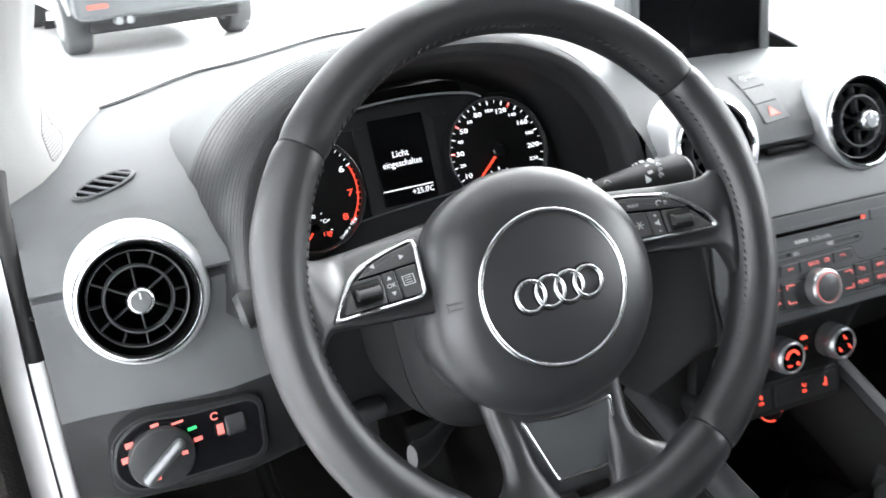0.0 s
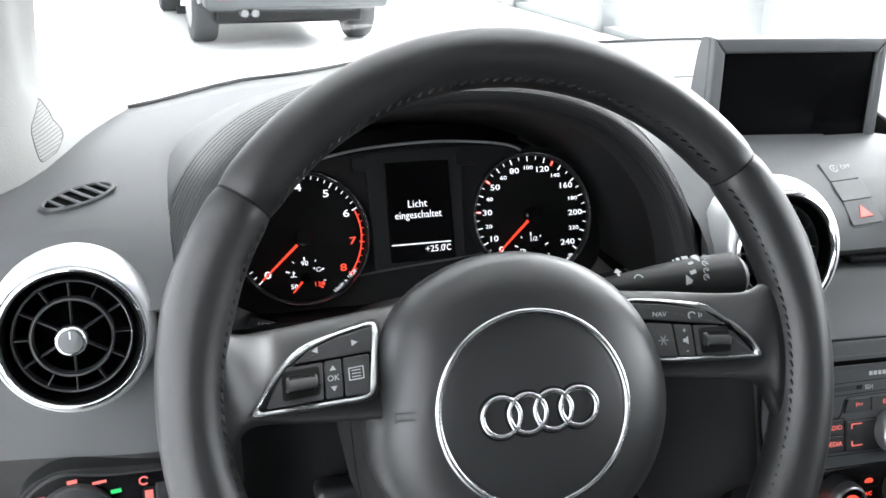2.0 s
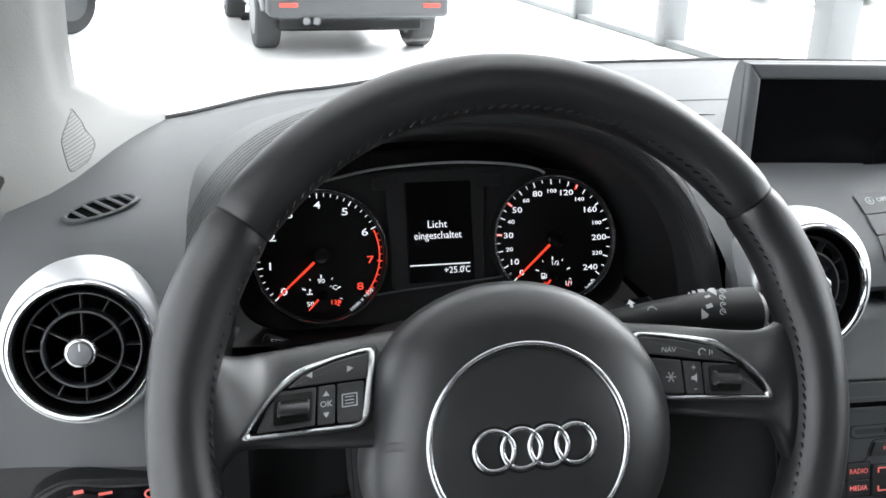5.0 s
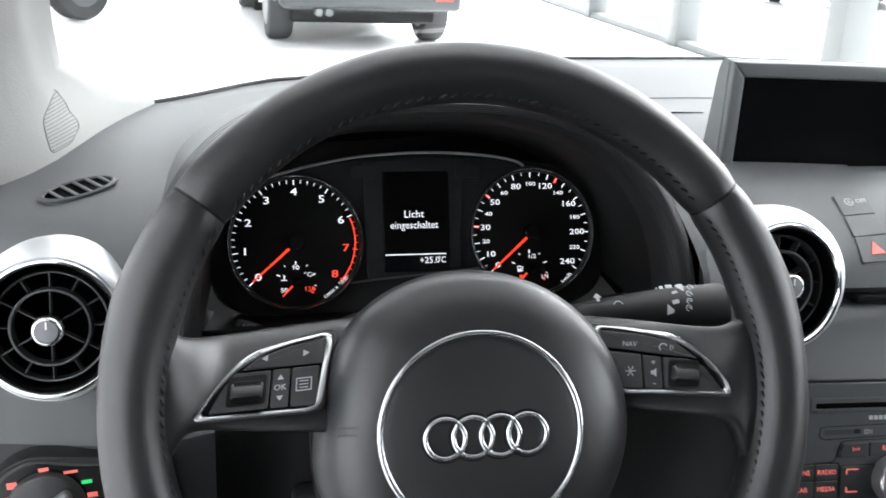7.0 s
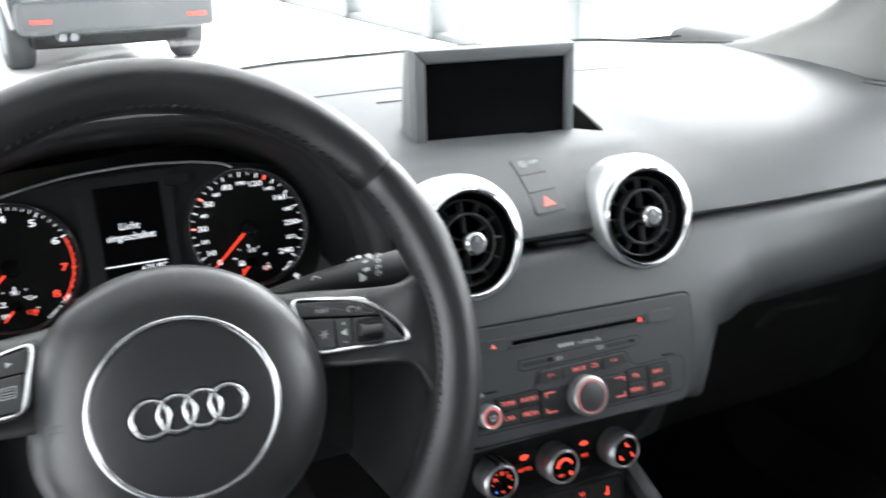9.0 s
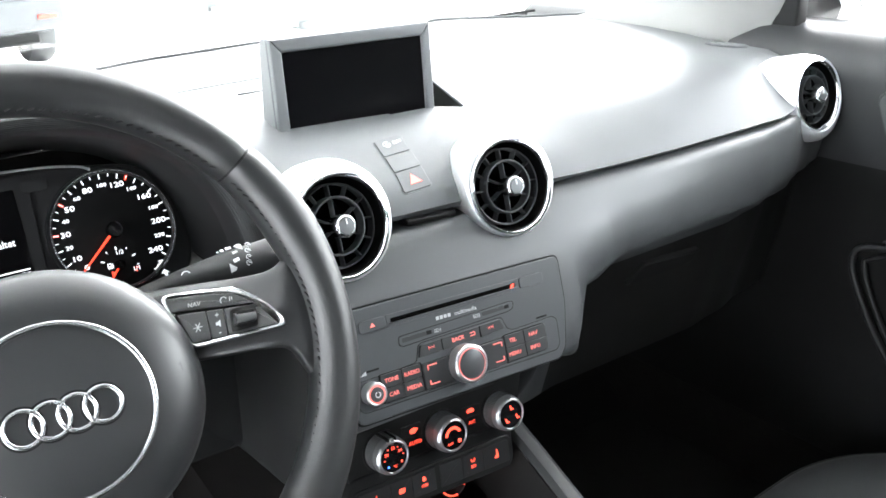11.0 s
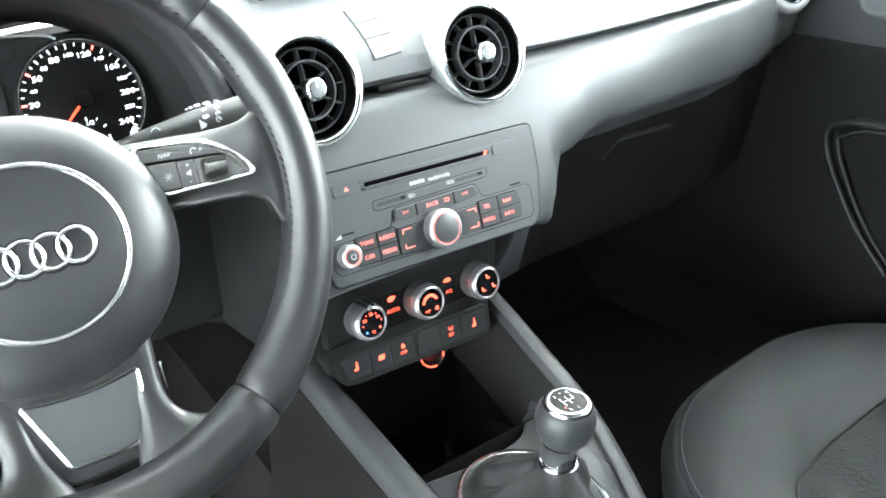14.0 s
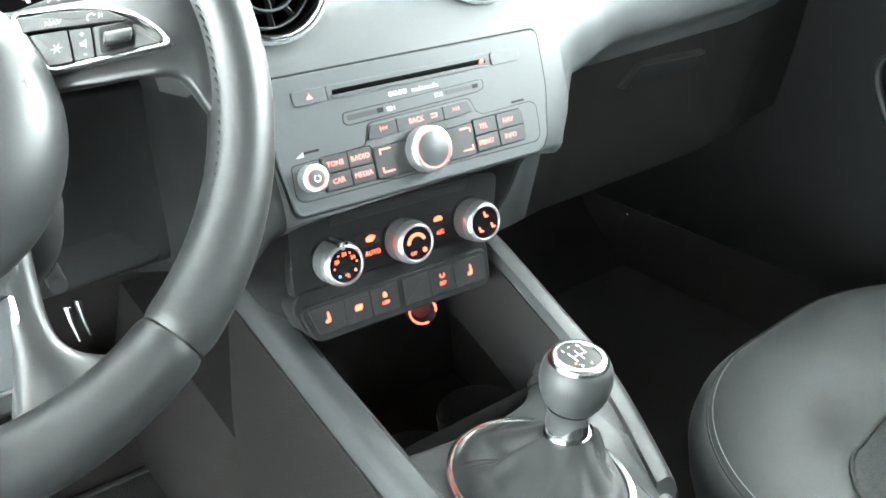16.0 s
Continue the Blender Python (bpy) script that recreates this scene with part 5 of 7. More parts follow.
b = button(PL, [(-0.1215, 0.0190), (-0.0825, 0.0185), (-0.0805, 0.0315), (-0.0990, 0.0290), (-0.1140, 0.0245)])
part("arrow_mark", prism([(-0.1125, 0.0240), (-0.1095, 0.0225), (-0.1095, 0.0258)], 0.0056, 0.0059), ICON, b)
part("arrow_mark", prism([(-0.0890, 0.0248), (-0.0922, 0.0230), (-0.0922, 0.0264)], 0.0056, 0.0059), ICON, b)
button(PL, [(-0.1355, -0.0005), (-0.1080, -0.0010), (-0.1075, 0.0175), (-0.1245, 0.0178), (-0.1305, 0.0100)], h=0.0016)
roller(PL, -0.1185, 0.0090, 0.0150, 0.0110, -2)
b = button(PL, [(-0.1068, -0.0012), (-0.0985, -0.0015), (-0.0980, 0.0176), (-0.1065, 0.0176)], h=0.0015)
write("OK", 0.0042, ICON, b, -0.1026, 0.0085, 0.0051)
part("arrow_mark", prism([(-0.1042, 0.0125), (-0.1010, 0.0125), (-0.1026, 0.0150)], 0.0049, 0.0052), ICON, b)
part("arrow_mark", prism([(-0.1042, 0.0045), (-0.1026, 0.0020), (-0.1010, 0.0045)], 0.0049, 0.0052), ICON, b)
b = button(PL, [(-0.0972, -0.0015), (-0.0850, -0.0020), (-0.0838, 0.0175), (-0.0970, 0.0176)])
part("list_mark", join(box(0.0072, 0.0005, 0.0003, m=Matrix.Translation((-0.0912, 0.0120, 0.0056))), box(0.0072, 0.0005, 0.0003, m=Matrix.Translation((-0.0912, 0.0060, 0.0056))), box(0.0005, 0.0064, 0.0003, m=Matrix.Translation((-0.0948, 0.0090, 0.0056))), box(0.0005, 0.0064, 0.0003, m=Matrix.Translation((-0.0876, 0.0090, 0.0056))), *[box(0.0045, 0.0004, 0.0003, m=Matrix.Translation((-0.0912, 0.0090 + k * 0.0016, 0.0056))) for k in (-1, 0, 1)]), ICON, b)

b = button(PR, [(0.0620, 0.0190), (0.1170, 0.0120), (0.1040, 0.0215), (0.0800, 0.0265), (0.0595, 0.0285)])
write("NAV", 0.0042, ICON, b, 0.0775, 0.0205, 0.0058, rz=-3)
part("voice_mark", join(arc_band(0.0018, 0.0024, radians(20), radians(230), 0, 0.0003, 10), box(0.0004, 0.003, 0.0003, m=Matrix.Translation((0.0042, 0, 0))), box(0.0004, 0.002, 0.0003, m=Matrix.Translation((0.0056, 0, 0)))), ICON, b, m=at(0.0970, 0.0185, 0.0056))
b = button(PR, [(0.0745, -0.0035), (0.0865, -0.0040), (0.0845, 0.0145), (0.0655, 0.0165)])
part("star_mark", join(*[box(0.0060, 0.0006, 0.0003, m=pose(0, 0, 0, 0, 0, r)) for r in (0, 60, 120)]), ICON, b, m=at(0.0785, 0.0055, 0.0056))
b = button(PR, [(0.0875, -0.0040), (0.0975, -0.0045), (0.0965, 0.0130), (0.0855, 0.0142)], h=0.0015)
write("+", 0.0050, ICON, b, 0.0918, 0.0100, 0.0051)
write("-", 0.0060, ICON, b, 0.0926, -0.0010, 0.0051)
part("volume_mark", prism([(-0.0015, -0.0010), (0, -0.0010), (0.0015, -0.0024), (0.0015, 0.0024), (0, 0.0010), (-0.0015, 0.0010)], 0, 0.0003), ICON, b, m=at(0.0920, 0.0046, 0.0050))
button(PR, [(0.0985, -0.0045), (0.1310, -0.0052), (0.1210, 0.0075), (0.1120, 0.0118), (0.0975, 0.0128)], h=0.0016)
roller(PR, 0.1090, 0.0040, 0.0140, 0.0110, -4)


def dish(ob, skew, face):
    """Lays a control pad and what sits on it on the leaning face of its spoke."""
    m = Matrix(((*skew[0][:2], 0, skew[0][2]), (*skew[1][:2], 0, skew[1][2]), (0, 0, 1, 0), (0, 0, 0, 1)))
    sink = Matrix(((1, 0, 0, 0), (0, 1, 0, 0), (face[1], face[2], 1, face[0]), (0, 0, 0, 1)))
    chain = {ob.parent: Matrix()}
    for o in (ob, *ob.children_recursive):
        chain[o] = chain[o.parent] @ o.matrix_basis
        o.data.transform(sink @ m @ chain[o])
    for o in (ob, *ob.children_recursive):
        o.matrix_basis = Matrix()


dish(PL, ((1.0152, 0.1191, 0.0027), (0.0582, 0.9302, 0.0074)), (-0.0035, 0.0, -0.70))
dish(PR, ((0.8783, 0.335, 0.0179), (-0.0203, 0.9399, 0.0026)), (-0.047, 0.35, -0.72))


def lower_spoke():
    z = -0.026
    # two leather arms that flare into the rim, with the web between them
    for s in (-1, 1):
        rows = []
        n = 26
        inner = smooth_path([(0.030, -0.074, 0), (0.030, -0.100, 0), (0.028, -0.125, 0), (0.020, -0.148, 0), (0.012, -0.166, 0)], n)
        outer = smooth_path([(0.053, -0.074, 0), (0.0500, -0.098, 0), (0.0485, -0.117, 0), (0.0520, -0.130, 0), (0.0640, -0.1385, 0), (0.086, -0.1445, 0)], n)
        for i, (p, q) in enumerate(zip(inner, outer)):
            t = i / (n - 1)
            lift = z + 0.026 * t * t
            row = []
            for j in range(20):
                ang = 2 * math.pi * j / 20
                c, d = math.cos(ang), math.sin(ang)
                v = p.lerp(q, 0.5 + 0.5 * math.copysign(abs(c) ** 0.7, c))
                row.append((s * v.x - 0.003, v.y, lift + 0.009 * math.copysign(abs(d) ** 0.8, d)))
            rows.append(row)
        part("lower_spoke", loft(rows, wrap=True), LEATHER, WHEEL, "leather-covered arm of the lower spoke", sharp=70)
    web = rounded([(-0.0440, -0.080), (0.0420, -0.080), (0.0395, -0.110), (0.0350, -0.142), (0.0280, -0.151), (-0.0200, -0.151), (-0.0290, -0.143), (-0.0400, -0.112)], 0.007)
    part("spoke_web", prism(web, z - 0.010, z + 0.0095, 0.002), COVER, WHEEL, "grey satin face of the lower spoke")
    top = [(-0.0345 + 0.0675 * t, -0.0965 - 0.0015 * t - 0.0035 * math.sin(math.pi * t)) for t in np.linspace(0, 1, 9)]
    ins = rounded([*top, (0.0300, -0.1390), (0.0080, -0.1412), (-0.0190, -0.1400)], 0.003)
    i = part("spoke_insert", prism(ins, z + 0.006, z + 0.0105, 0.0006), PANEL, WHEEL, "satin grey insert with a bright frame")
    part("insert_frame", tube([(x, y, z + 0.0105) for x, y in (*ins, ins[0])], 0.0016, 8, up=(0, 0, 1)), SATIN_CHROME, i, "bright frame")


lower_spoke()

# ---- steering column, stalks, key ----
COLUMN_COVER = thing("steering_column", WHEEL_POSE, "black moulded steering column cover", "steering column")
rows = []
for zz, w, h, y in ((-0.040, 0.070, 0.066, -0.020), (-0.060, 0.078, 0.074, -0.026), (-0.085, 0.080, 0.076, -0.030), (-0.13, 0.078, 0.074, -0.028), (-0.20, 0.070, 0.064, -0.020)):
    rows.append([(w * math.copysign(abs(math.cos(a)) ** 0.6, math.cos(a)), y + h * math.copysign(abs(math.sin(a)) ** 0.6, math.sin(a)), zz) for a in (2 * math.pi * i / 40 for i in range(40))])
part("column_shroud", loft(rows, wrap=True), SHADED_TRIM, COLUMN_COVER, "black shroud")
part("shroud_joint", loft([[(r[0] * 1.004, -0.0210 + (r[1] + 0.0210) * 1.004, z) for r in rows[2]] for z in (-0.0862, -0.0842)], wrap=True), BLACK, COLUMN_COVER)
part("adjust_lever", tube(smooth_path([(-0.05, -0.098, -0.10), (-0.075, -0.108, -0.085), (-0.092, -0.108, -0.075)], 8), [0.006, 0.006, 0.007, 0.008, 0.009, 0.010, 0.010, 0.008], 10, 0.6), SATIN, COLUMN_COVER)


def stalk(points, radii, label):
    s = thing("column_stalk", None, label, "stalk", "column stalks")
    path = smooth_path(points, 20)
    rr = [lerp(i / 19, [0, 0.5, 0.85, 1], radii) for i in range(20)]
    part("stalk_body", tube(path, rr, 20, 0.78, (0, 0, 1)), STALK, s)
    part("stalk_end", tube([path[-1], path[-1] + (path[-1] - path[-2]).normalized() * 0.004], [rr[-1] * 0.98, rr[-1] * 0.8], 20, 0.78, (0, 0, 1)), SATIN, s, "dark end cap")
    return s, path


ST, sp = stalk([(-0.262, 0.090, 0.898), (-0.228, 0.086, 0.903), (-0.198, 0.083, 0.9055), (-0.163, 0.080, 0.9065)], [0.009, 0.0135, 0.0165, 0.0180], "black wiper stalk with white printed symbols")
stalk([(-0.43, 0.09, 0.888), (-0.46, 0.094, 0.882), (-0.490, 0.098, 0.877), (-0.512, 0.100, 0.873)], [0.009, 0.011, 0.0155, 0.0160], "black turn signal stalk")
face = frame_at(-0.172, 0.0618, 0.9135, 30, 8)
MARKS = material("grey_white_print", (0.42, 0.43, 0.44), 0.6, vary=0.03)


def stalk_mark(bm, u, v, rz=0.0, sink=0.0):
    """A printed mark on the driver's side of the wiper stalk."""
    q = face @ Vector((u / 1000, v / 1000, 0))
    i = min(range(len(sp)), key=lambda k: abs(sp[k].x - q.x))
    rad = lerp(i / 19, [0, 0.5, 0.85, 1], [0.009, 0.0135, 0.0165, 0.0180])
    rise = (q.z - sp[i].z) / (0.78 * rad)
    y = sp[i].y - rad * math.sqrt(max(0.02, 1 - min(1, rise * rise))) - 0.0004
    lean_ = math.degrees(math.asin(max(-0.95, min(0.95, rise))))
    part("stalk_mark", bm, MARKS, ST, m=pose(q.x, y, q.z) @ pose(0, 0, 0, 90 - 0.8 * lean_) @ pose(0, 0, 0, 0, 0, rz))


for i, (u, w) in enumerate(((-34.0, 1.4), (-30.9, 2.4), (-26.2, 4.4))):
    stalk_mark(box(w / 1000, 0.0012 + 0.0005 * i, 0.0003), u, 12.0 + 0.2 * i)
for u, v, w in ((-22.6, 7.4, 3.8), (-25.4, 4.6, 4.4)):
    stalk_mark(box(w / 1000, 0.0024, 0.0003), u, v, 12)
stalk_mark(prism([(-0.0034, -0.0008), (0.0034, -0.0008), (0.0018, 0.0022), (0, 0.0034), (-0.0018, 0.0022)], 0, 0.0003), -19.4, 10.6, -40)
stalk_mark(prism([(-0.0040, 0.0012), (0.0040, 0.0012), (0, -0.0040)], 0, 0.0003), -29.6, 0.6, -40)
for u, v in ((-12.6, 10.2), (-14.6, 7.0), (-16.6, 3.8), (-18.6, 0.6)):
    stalk_mark(join(arc_band(0.0015, 0.0020, 0.2, 5.4, 0, 0.0003, 10), box(0.0030, 0.0005, 0.0003, m=Matrix.Translation((0.0008, 0.0004, 0)))), u, v, -35)
stalk_mark(prism([(-0.0028, -0.0006), (-0.0010, -0.0006), (-0.0010, -0.0032), (0.0010, -0.0032), (0.0010, -0.0006), (0.0028, -0.0006), (0, 0.0026)], 0, 0.0003), -70.6, 10.0)
stalk_mark(arc_band(0.0028, 0.0034, 0.3, 2.8, 0, 0.0003, 10), -59.8, 4.6)
write("HIGH", 0.0042, MARKS, ST, 0, 0, 0).matrix_basis = frame_at(-0.2545, 0.0770, 0.9030, 30, 8)

KEY = thing("ignition_key", None, "bright keys hanging at the ignition lock", "key")
for dx, dz in ((0.0, 0.0), (0.007, 0.002)):
    part("key_blade", tube([(-0.2645 + dx, 0.100, 0.727 + dz), (-0.2640 + dx, 0.101, 0.715 + dz), (-0.262 + dx, 0.102, 0.700 + dz)], [0.0028, 0.0024, 0.0014], 8, 0.4), DARK_CHROME, KEY)
part("lock_barrel", tube([(-0.262, 0.16, 0.745), (-0.263, 0.115, 0.735)], 0.006, 16), SATIN, KEY)

# ---- radio in the centre stack ----
RADIO = thing("car_radio", frame_at(0.0, 0.0865, 0.790, 18, -2.3), "grey car radio with red-lit buttons and a silver dial", "radio")


def mm(points):
    return [(x / 1000, y / 1000) for x, y in points]


def plate(name, pts, z0, z1, mat, parent, r=1.5, bevel=0.4, label=""):
    return part(name, prism(rounded(mm(pts), r / 1000, 4), z0 / 1000, z1 / 1000, bevel / 1000), mat, parent, label)


def radio():
    face = plate("fascia", [(-114, 43.5), (116.5, 43.5), (116, 0), (108, -40), (100, -49), (-112, -49), (-117, -10)], -8, 1.2, PANEL, RADIO, 7, 0.8, "smooth grey fascia")
    plate("fascia_gap", [(-116, 45.2), (118.4, 45.2), (117.9, 0), (109.6, -41), (101, -50.5), (-114, -50.5), (-119, -10)], -12, -0.6, BLACK, RADIO, 8, 0)
    # disc slot row
    e = plate("eject_button", [(-97, 33), (-72, 33), (-72, 23), (-97, 23)], 0.8, 2.2, PANEL, RADIO, 3)
    part("eject_mark", prism(mm([(-87, 26.5), (-82, 26.5), (-84.5, 30)]), 0.0022, 0.0025), ROSE_LIT, e)
    plate("disc_recess", [(-71, 33), (67, 33), (67, 23), (-71, 23)], 0.9, 1.6, PANEL, RADIO, 1, 0.3)
    plate("disc_slot", [(-67, 29.6), (63, 29.6), (63, 26.0), (-67, 26.0)], 1.2, 2.0, DUCT, RADIO, 0.6, 0, "black disc slot")
    plate("slot_lip", [(-69, 26.0), (65, 26.0), (63, 23.6), (-67, 23.6)], 1.2, 2.6, PANEL, RADIO, 0.5, 0.3)
    plate("slot_lamp", [(58.5, 29.3), (62, 29.3), (60.5, 26.2), (57, 26.2)], 1.8, 2.3, RED_LIT, RADIO, 0.4, 0, "red slot lamp")
    plate("blank_button", [(68, 33), (95, 33), (95, 23), (68, 23)], 0.8, 2.2, PANEL, RADIO, 3)
    for i in range(4):
        plate("unreadable_word", [(-24 + i * 4, 20), (-21 + i * 4, 20), (-21 + i * 4, 17), (-24 + i * 4, 17)], 1.1, 1.4, ICON, RADIO, 0.4, 0)
    write("multimedia", 0.0052, ICON, RADIO, 0.0065, 0.0182, 0.0014)
    # card slots
    plate("card_groove", [(-63, 13), (-64, 5.5), (-60, 3.4), (-24, 4.4), (50, 6.2), (57, 8), (58, 14.4), (53, 15.4), (20, 14.6), (-24, 13.6)], 0.9, 1.3, BLACK, RADIO, 2.0, 0)
    plate("card_recess", [(-62.4, 12.4), (-63.3, 6.0), (-59.8, 4.0), (-24, 5.0), (50, 6.8), (56.4, 8.4), (57.3, 14.0), (52.8, 14.8), (20, 14.0), (-24, 13.0)], 0.9, 1.45, PANEL, RADIO, 2.0, 0.3)
    plate("card_slot", [(-60, 10.6), (-31, 11.0), (-31, 7.4), (-60, 6.8)], 1.2, 1.7, SATIN, RADIO, 0.6, 0, "dark card slot")
    plate("card_slot", [(23, 12.6), (52, 12.9), (52, 9.6), (23, 9.2)], 1.2, 1.7, SATIN, RADIO, 0.6, 0, "dark card slot")
    plate("slot_end", [(-36, 10.8), (-31, 10.9), (-31, 7.6), (-36, 7.5)], 1.5, 1.9, BLACK, RADIO, 0.3, 0)
    plate("slot_end", [(47, 12.6), (52, 12.7), (52, 9.8), (47, 9.7)], 1.5, 1.9, BLACK, RADIO, 0.3, 0)
    write("SD1", 0.0045, ICON, RADIO, -0.0245, 0.0085, 0.0017)
    write("SD2", 0.0045, ICON, RADIO, 0.0165, 0.0108, 0.0017)
    # middle row
    plate("key_well", [(-51, -12.0), (-46.5, 1.2), (-43, 2.8), (38, 4.0), (43, 3), (46, -7), (52, -10.2), (98, -9), (103, -13), (102, -36), (97, -41), (-106, -40), (-110.5, -35), (-109, -14)], 0.6, 1.28, BLACK, RADIO, 3, 0.0)
    plate("key_bed", [(-50.4, -12.6), (-45.9, 0.7), (-42.6, 2.2), (37.7, 3.4), (42.5, 2.4), (45.5, -7.6), (51.8, -10.8), (97.8, -9.6), (102.4, -13.3), (101.4, -35.8), (96.7, -40.4), (-105.7, -39.4), (-109.9, -34.8), (-108.4, -14.6)], 0.6, 1.45, PANEL, RADIO, 3, 0.25)
    plate("key_well", [(-88, -12.6), (-47.5, -12.6), (-46.6, -15), (39, -14), (40, -12.4), (84.5, -12.2), (87.4, -14.4), (87.4, -35.6), (84.5, -37.4), (40, -38), (-44, -38.4), (-47, -37.4), (-88, -37.2)], 0.7, 1.75, BLACK, RADIO, 2, 0.0)
    b = plate("previous_button", [(-48, -9.2), (-44.6, 0.6), (-24, 0.9), (-24, -9.0)], 1.0, 2.8, KEY_PLASTIC, RADIO, 1)
    write("I<<", 0.0045, ROSE_LIT, b, -0.0345, -0.0036, 0.0029)
    b = plate("back_button", [(-23.3, -9.0), (-23.3, 1.0), (16, 1.8), (16, -8.2)], 1.0, 2.8, KEY_PLASTIC, RADIO, 1)
    write("BACK", 0.0050, ROSE_LIT, b, -0.0070, -0.0032, 0.0029)
    part("return_arrow", join(box(0.005, 0.0007, 0.0003, m=Matrix.Translation((0, -0.001, 0))), box(0.0007, 0.003, 0.0003, m=Matrix.Translation((0.0025, 0.0002, 0))), box(0.005, 0.0007, 0.0003, m=Matrix.Translation((0, 0.0014, 0)))), ROSE_LIT, b, m=at(0.0080, -0.0030, 0.0029))
    b = plate("next_button", [(16.7, -8.2), (16.7, 1.9), (39, 2.4), (43, -6.6)], 1.0, 2.8, KEY_PLASTIC, RADIO, 1)
    write(">>I", 0.0045, ROSE_LIT, b, 0.0280, -0.0022, 0.0029)
    for x0, x1, word, row in ((-87, -67.4, "TONE", 0), (-66.7, -48.4, "RADIO", 0), (-87, -67.4, "CAR", 1), (-66.7, -48.4, "MEDIA", 1), (40.5, 61.4, "TEL", 0), (62.1, 86.5, "NAV", 0), (40.5, 61.4, "MENU", 1), (62.1, 86.5, "INFO", 1)):
        y1, y0 = (-13.4, -24.6) if row == 0 else (-25.3, -36.6)
        b = plate("menu_button", [(x0, y0), (x1, y0), (x1, y1), (x0, y1)], 1.0, 2.8, KEY_PLASTIC, RADIO, 1)
        write(word, 0.0049, ROSE_LIT, b, (x0 + x1) / 2000 - (0.002 if x0 > 0 else 0), (y0 + y1) / 2000, 0.0029)
    pad = plate("dial_pad", [(-47.2, -37.6), (38.8, -38.2), (39.4, -14.8), (-46.6, -15.4)], 1.0, 3.0, SATIN, RADIO, 2.5, 0.8, "black dial surround")
    for sx, x in ((1, -41.8), (-1, 36)):
        for sy, y in ((-1, -17.5), (1, -33.5)):
            part("corner_mark", join(box(0.009, 0.0009, 0.0003, m=Matrix.Translation((sx * 0.0045, 0, 0))), box(0.0009, 0.0036, 0.0003, m=Matrix.Translation((0, sy * 0.0016, 0)))), ROSE_LIT, pad, m=at(x / 1000, y / 1000, 0.0031))
    k = part("main_dial", lathe([(0.0166, 0.0), (0.0168, 0.0095), (0.0165, 0.0115), (0.0152, 0.0128), (0.0142, 0.0130), (0.0138, 0.0122), (0.0132, 0.0122)], 56), DIAL_SILVER, RADIO, "silver main dial", m=at(-0.0050, -0.0250, 0.002))
    part("dial_cap", lathe([(0.0128, 0.0115), (0.0126, 0.0130), (0.011, 0.0138), (0, 0.0140)], 40), PANEL, k, "grey cap")
    part("dial_glow", lathe([(0.0138, 0.0120), (0.0128, 0.0125)], 48), ROSE_LIT, k, "red light ring")
    k = part("volume_dial", lathe([(0.0096, 0.0), (0.0097, 0.008), (0.0094, 0.0096), (0.0084, 0.0104), (0.0076, 0.0100)], 44), DIAL_SILVER, RADIO, "silver volume dial", m=at(-0.0972, -0.0250, 0.002))
    part("dial_cap", lathe([(0.0062, 0.0094), (0.0057, 0.0110), (0, 0.0114)], 32), PANEL, k, "grey cap")
    part("dial_glow", lathe([(0.0077, 0.0098), (0.0062, 0.0100)], 40), ROSE_LIT, k, "red light ring")
    part("power_mark", arc_band(0.0019, 0.0025, 1.9, 7.5, 0, 0.0003, 16), PRINT_WHITE, k, m=at(0, 0, 0.0114))
    part("volume_mark", prism(mm([(-3, -1.5), (3, -1.5), (3, 1.8)]), 0.0013, 0.0017), ICON, RADIO, m=at(-0.101, -0.0085, 0))
    for x, y in ((-92, -7.5), (86, -7)):
        plate("release_slit", [(x - 6, y - 0.8), (x + 6, y - 0.8), (x + 6, y + 0.8), (x - 6, y + 0.8)], 1.1, 1.5, BLACK, RADIO, 0.2, 0)


radio()

# ---- climate panel ----
CLIMATE = thing("climate_panel", frame_at(-0.0010, 0.1218, 0.6760, 10, -3.0), "black climate panel with three silver dials", "climate control")


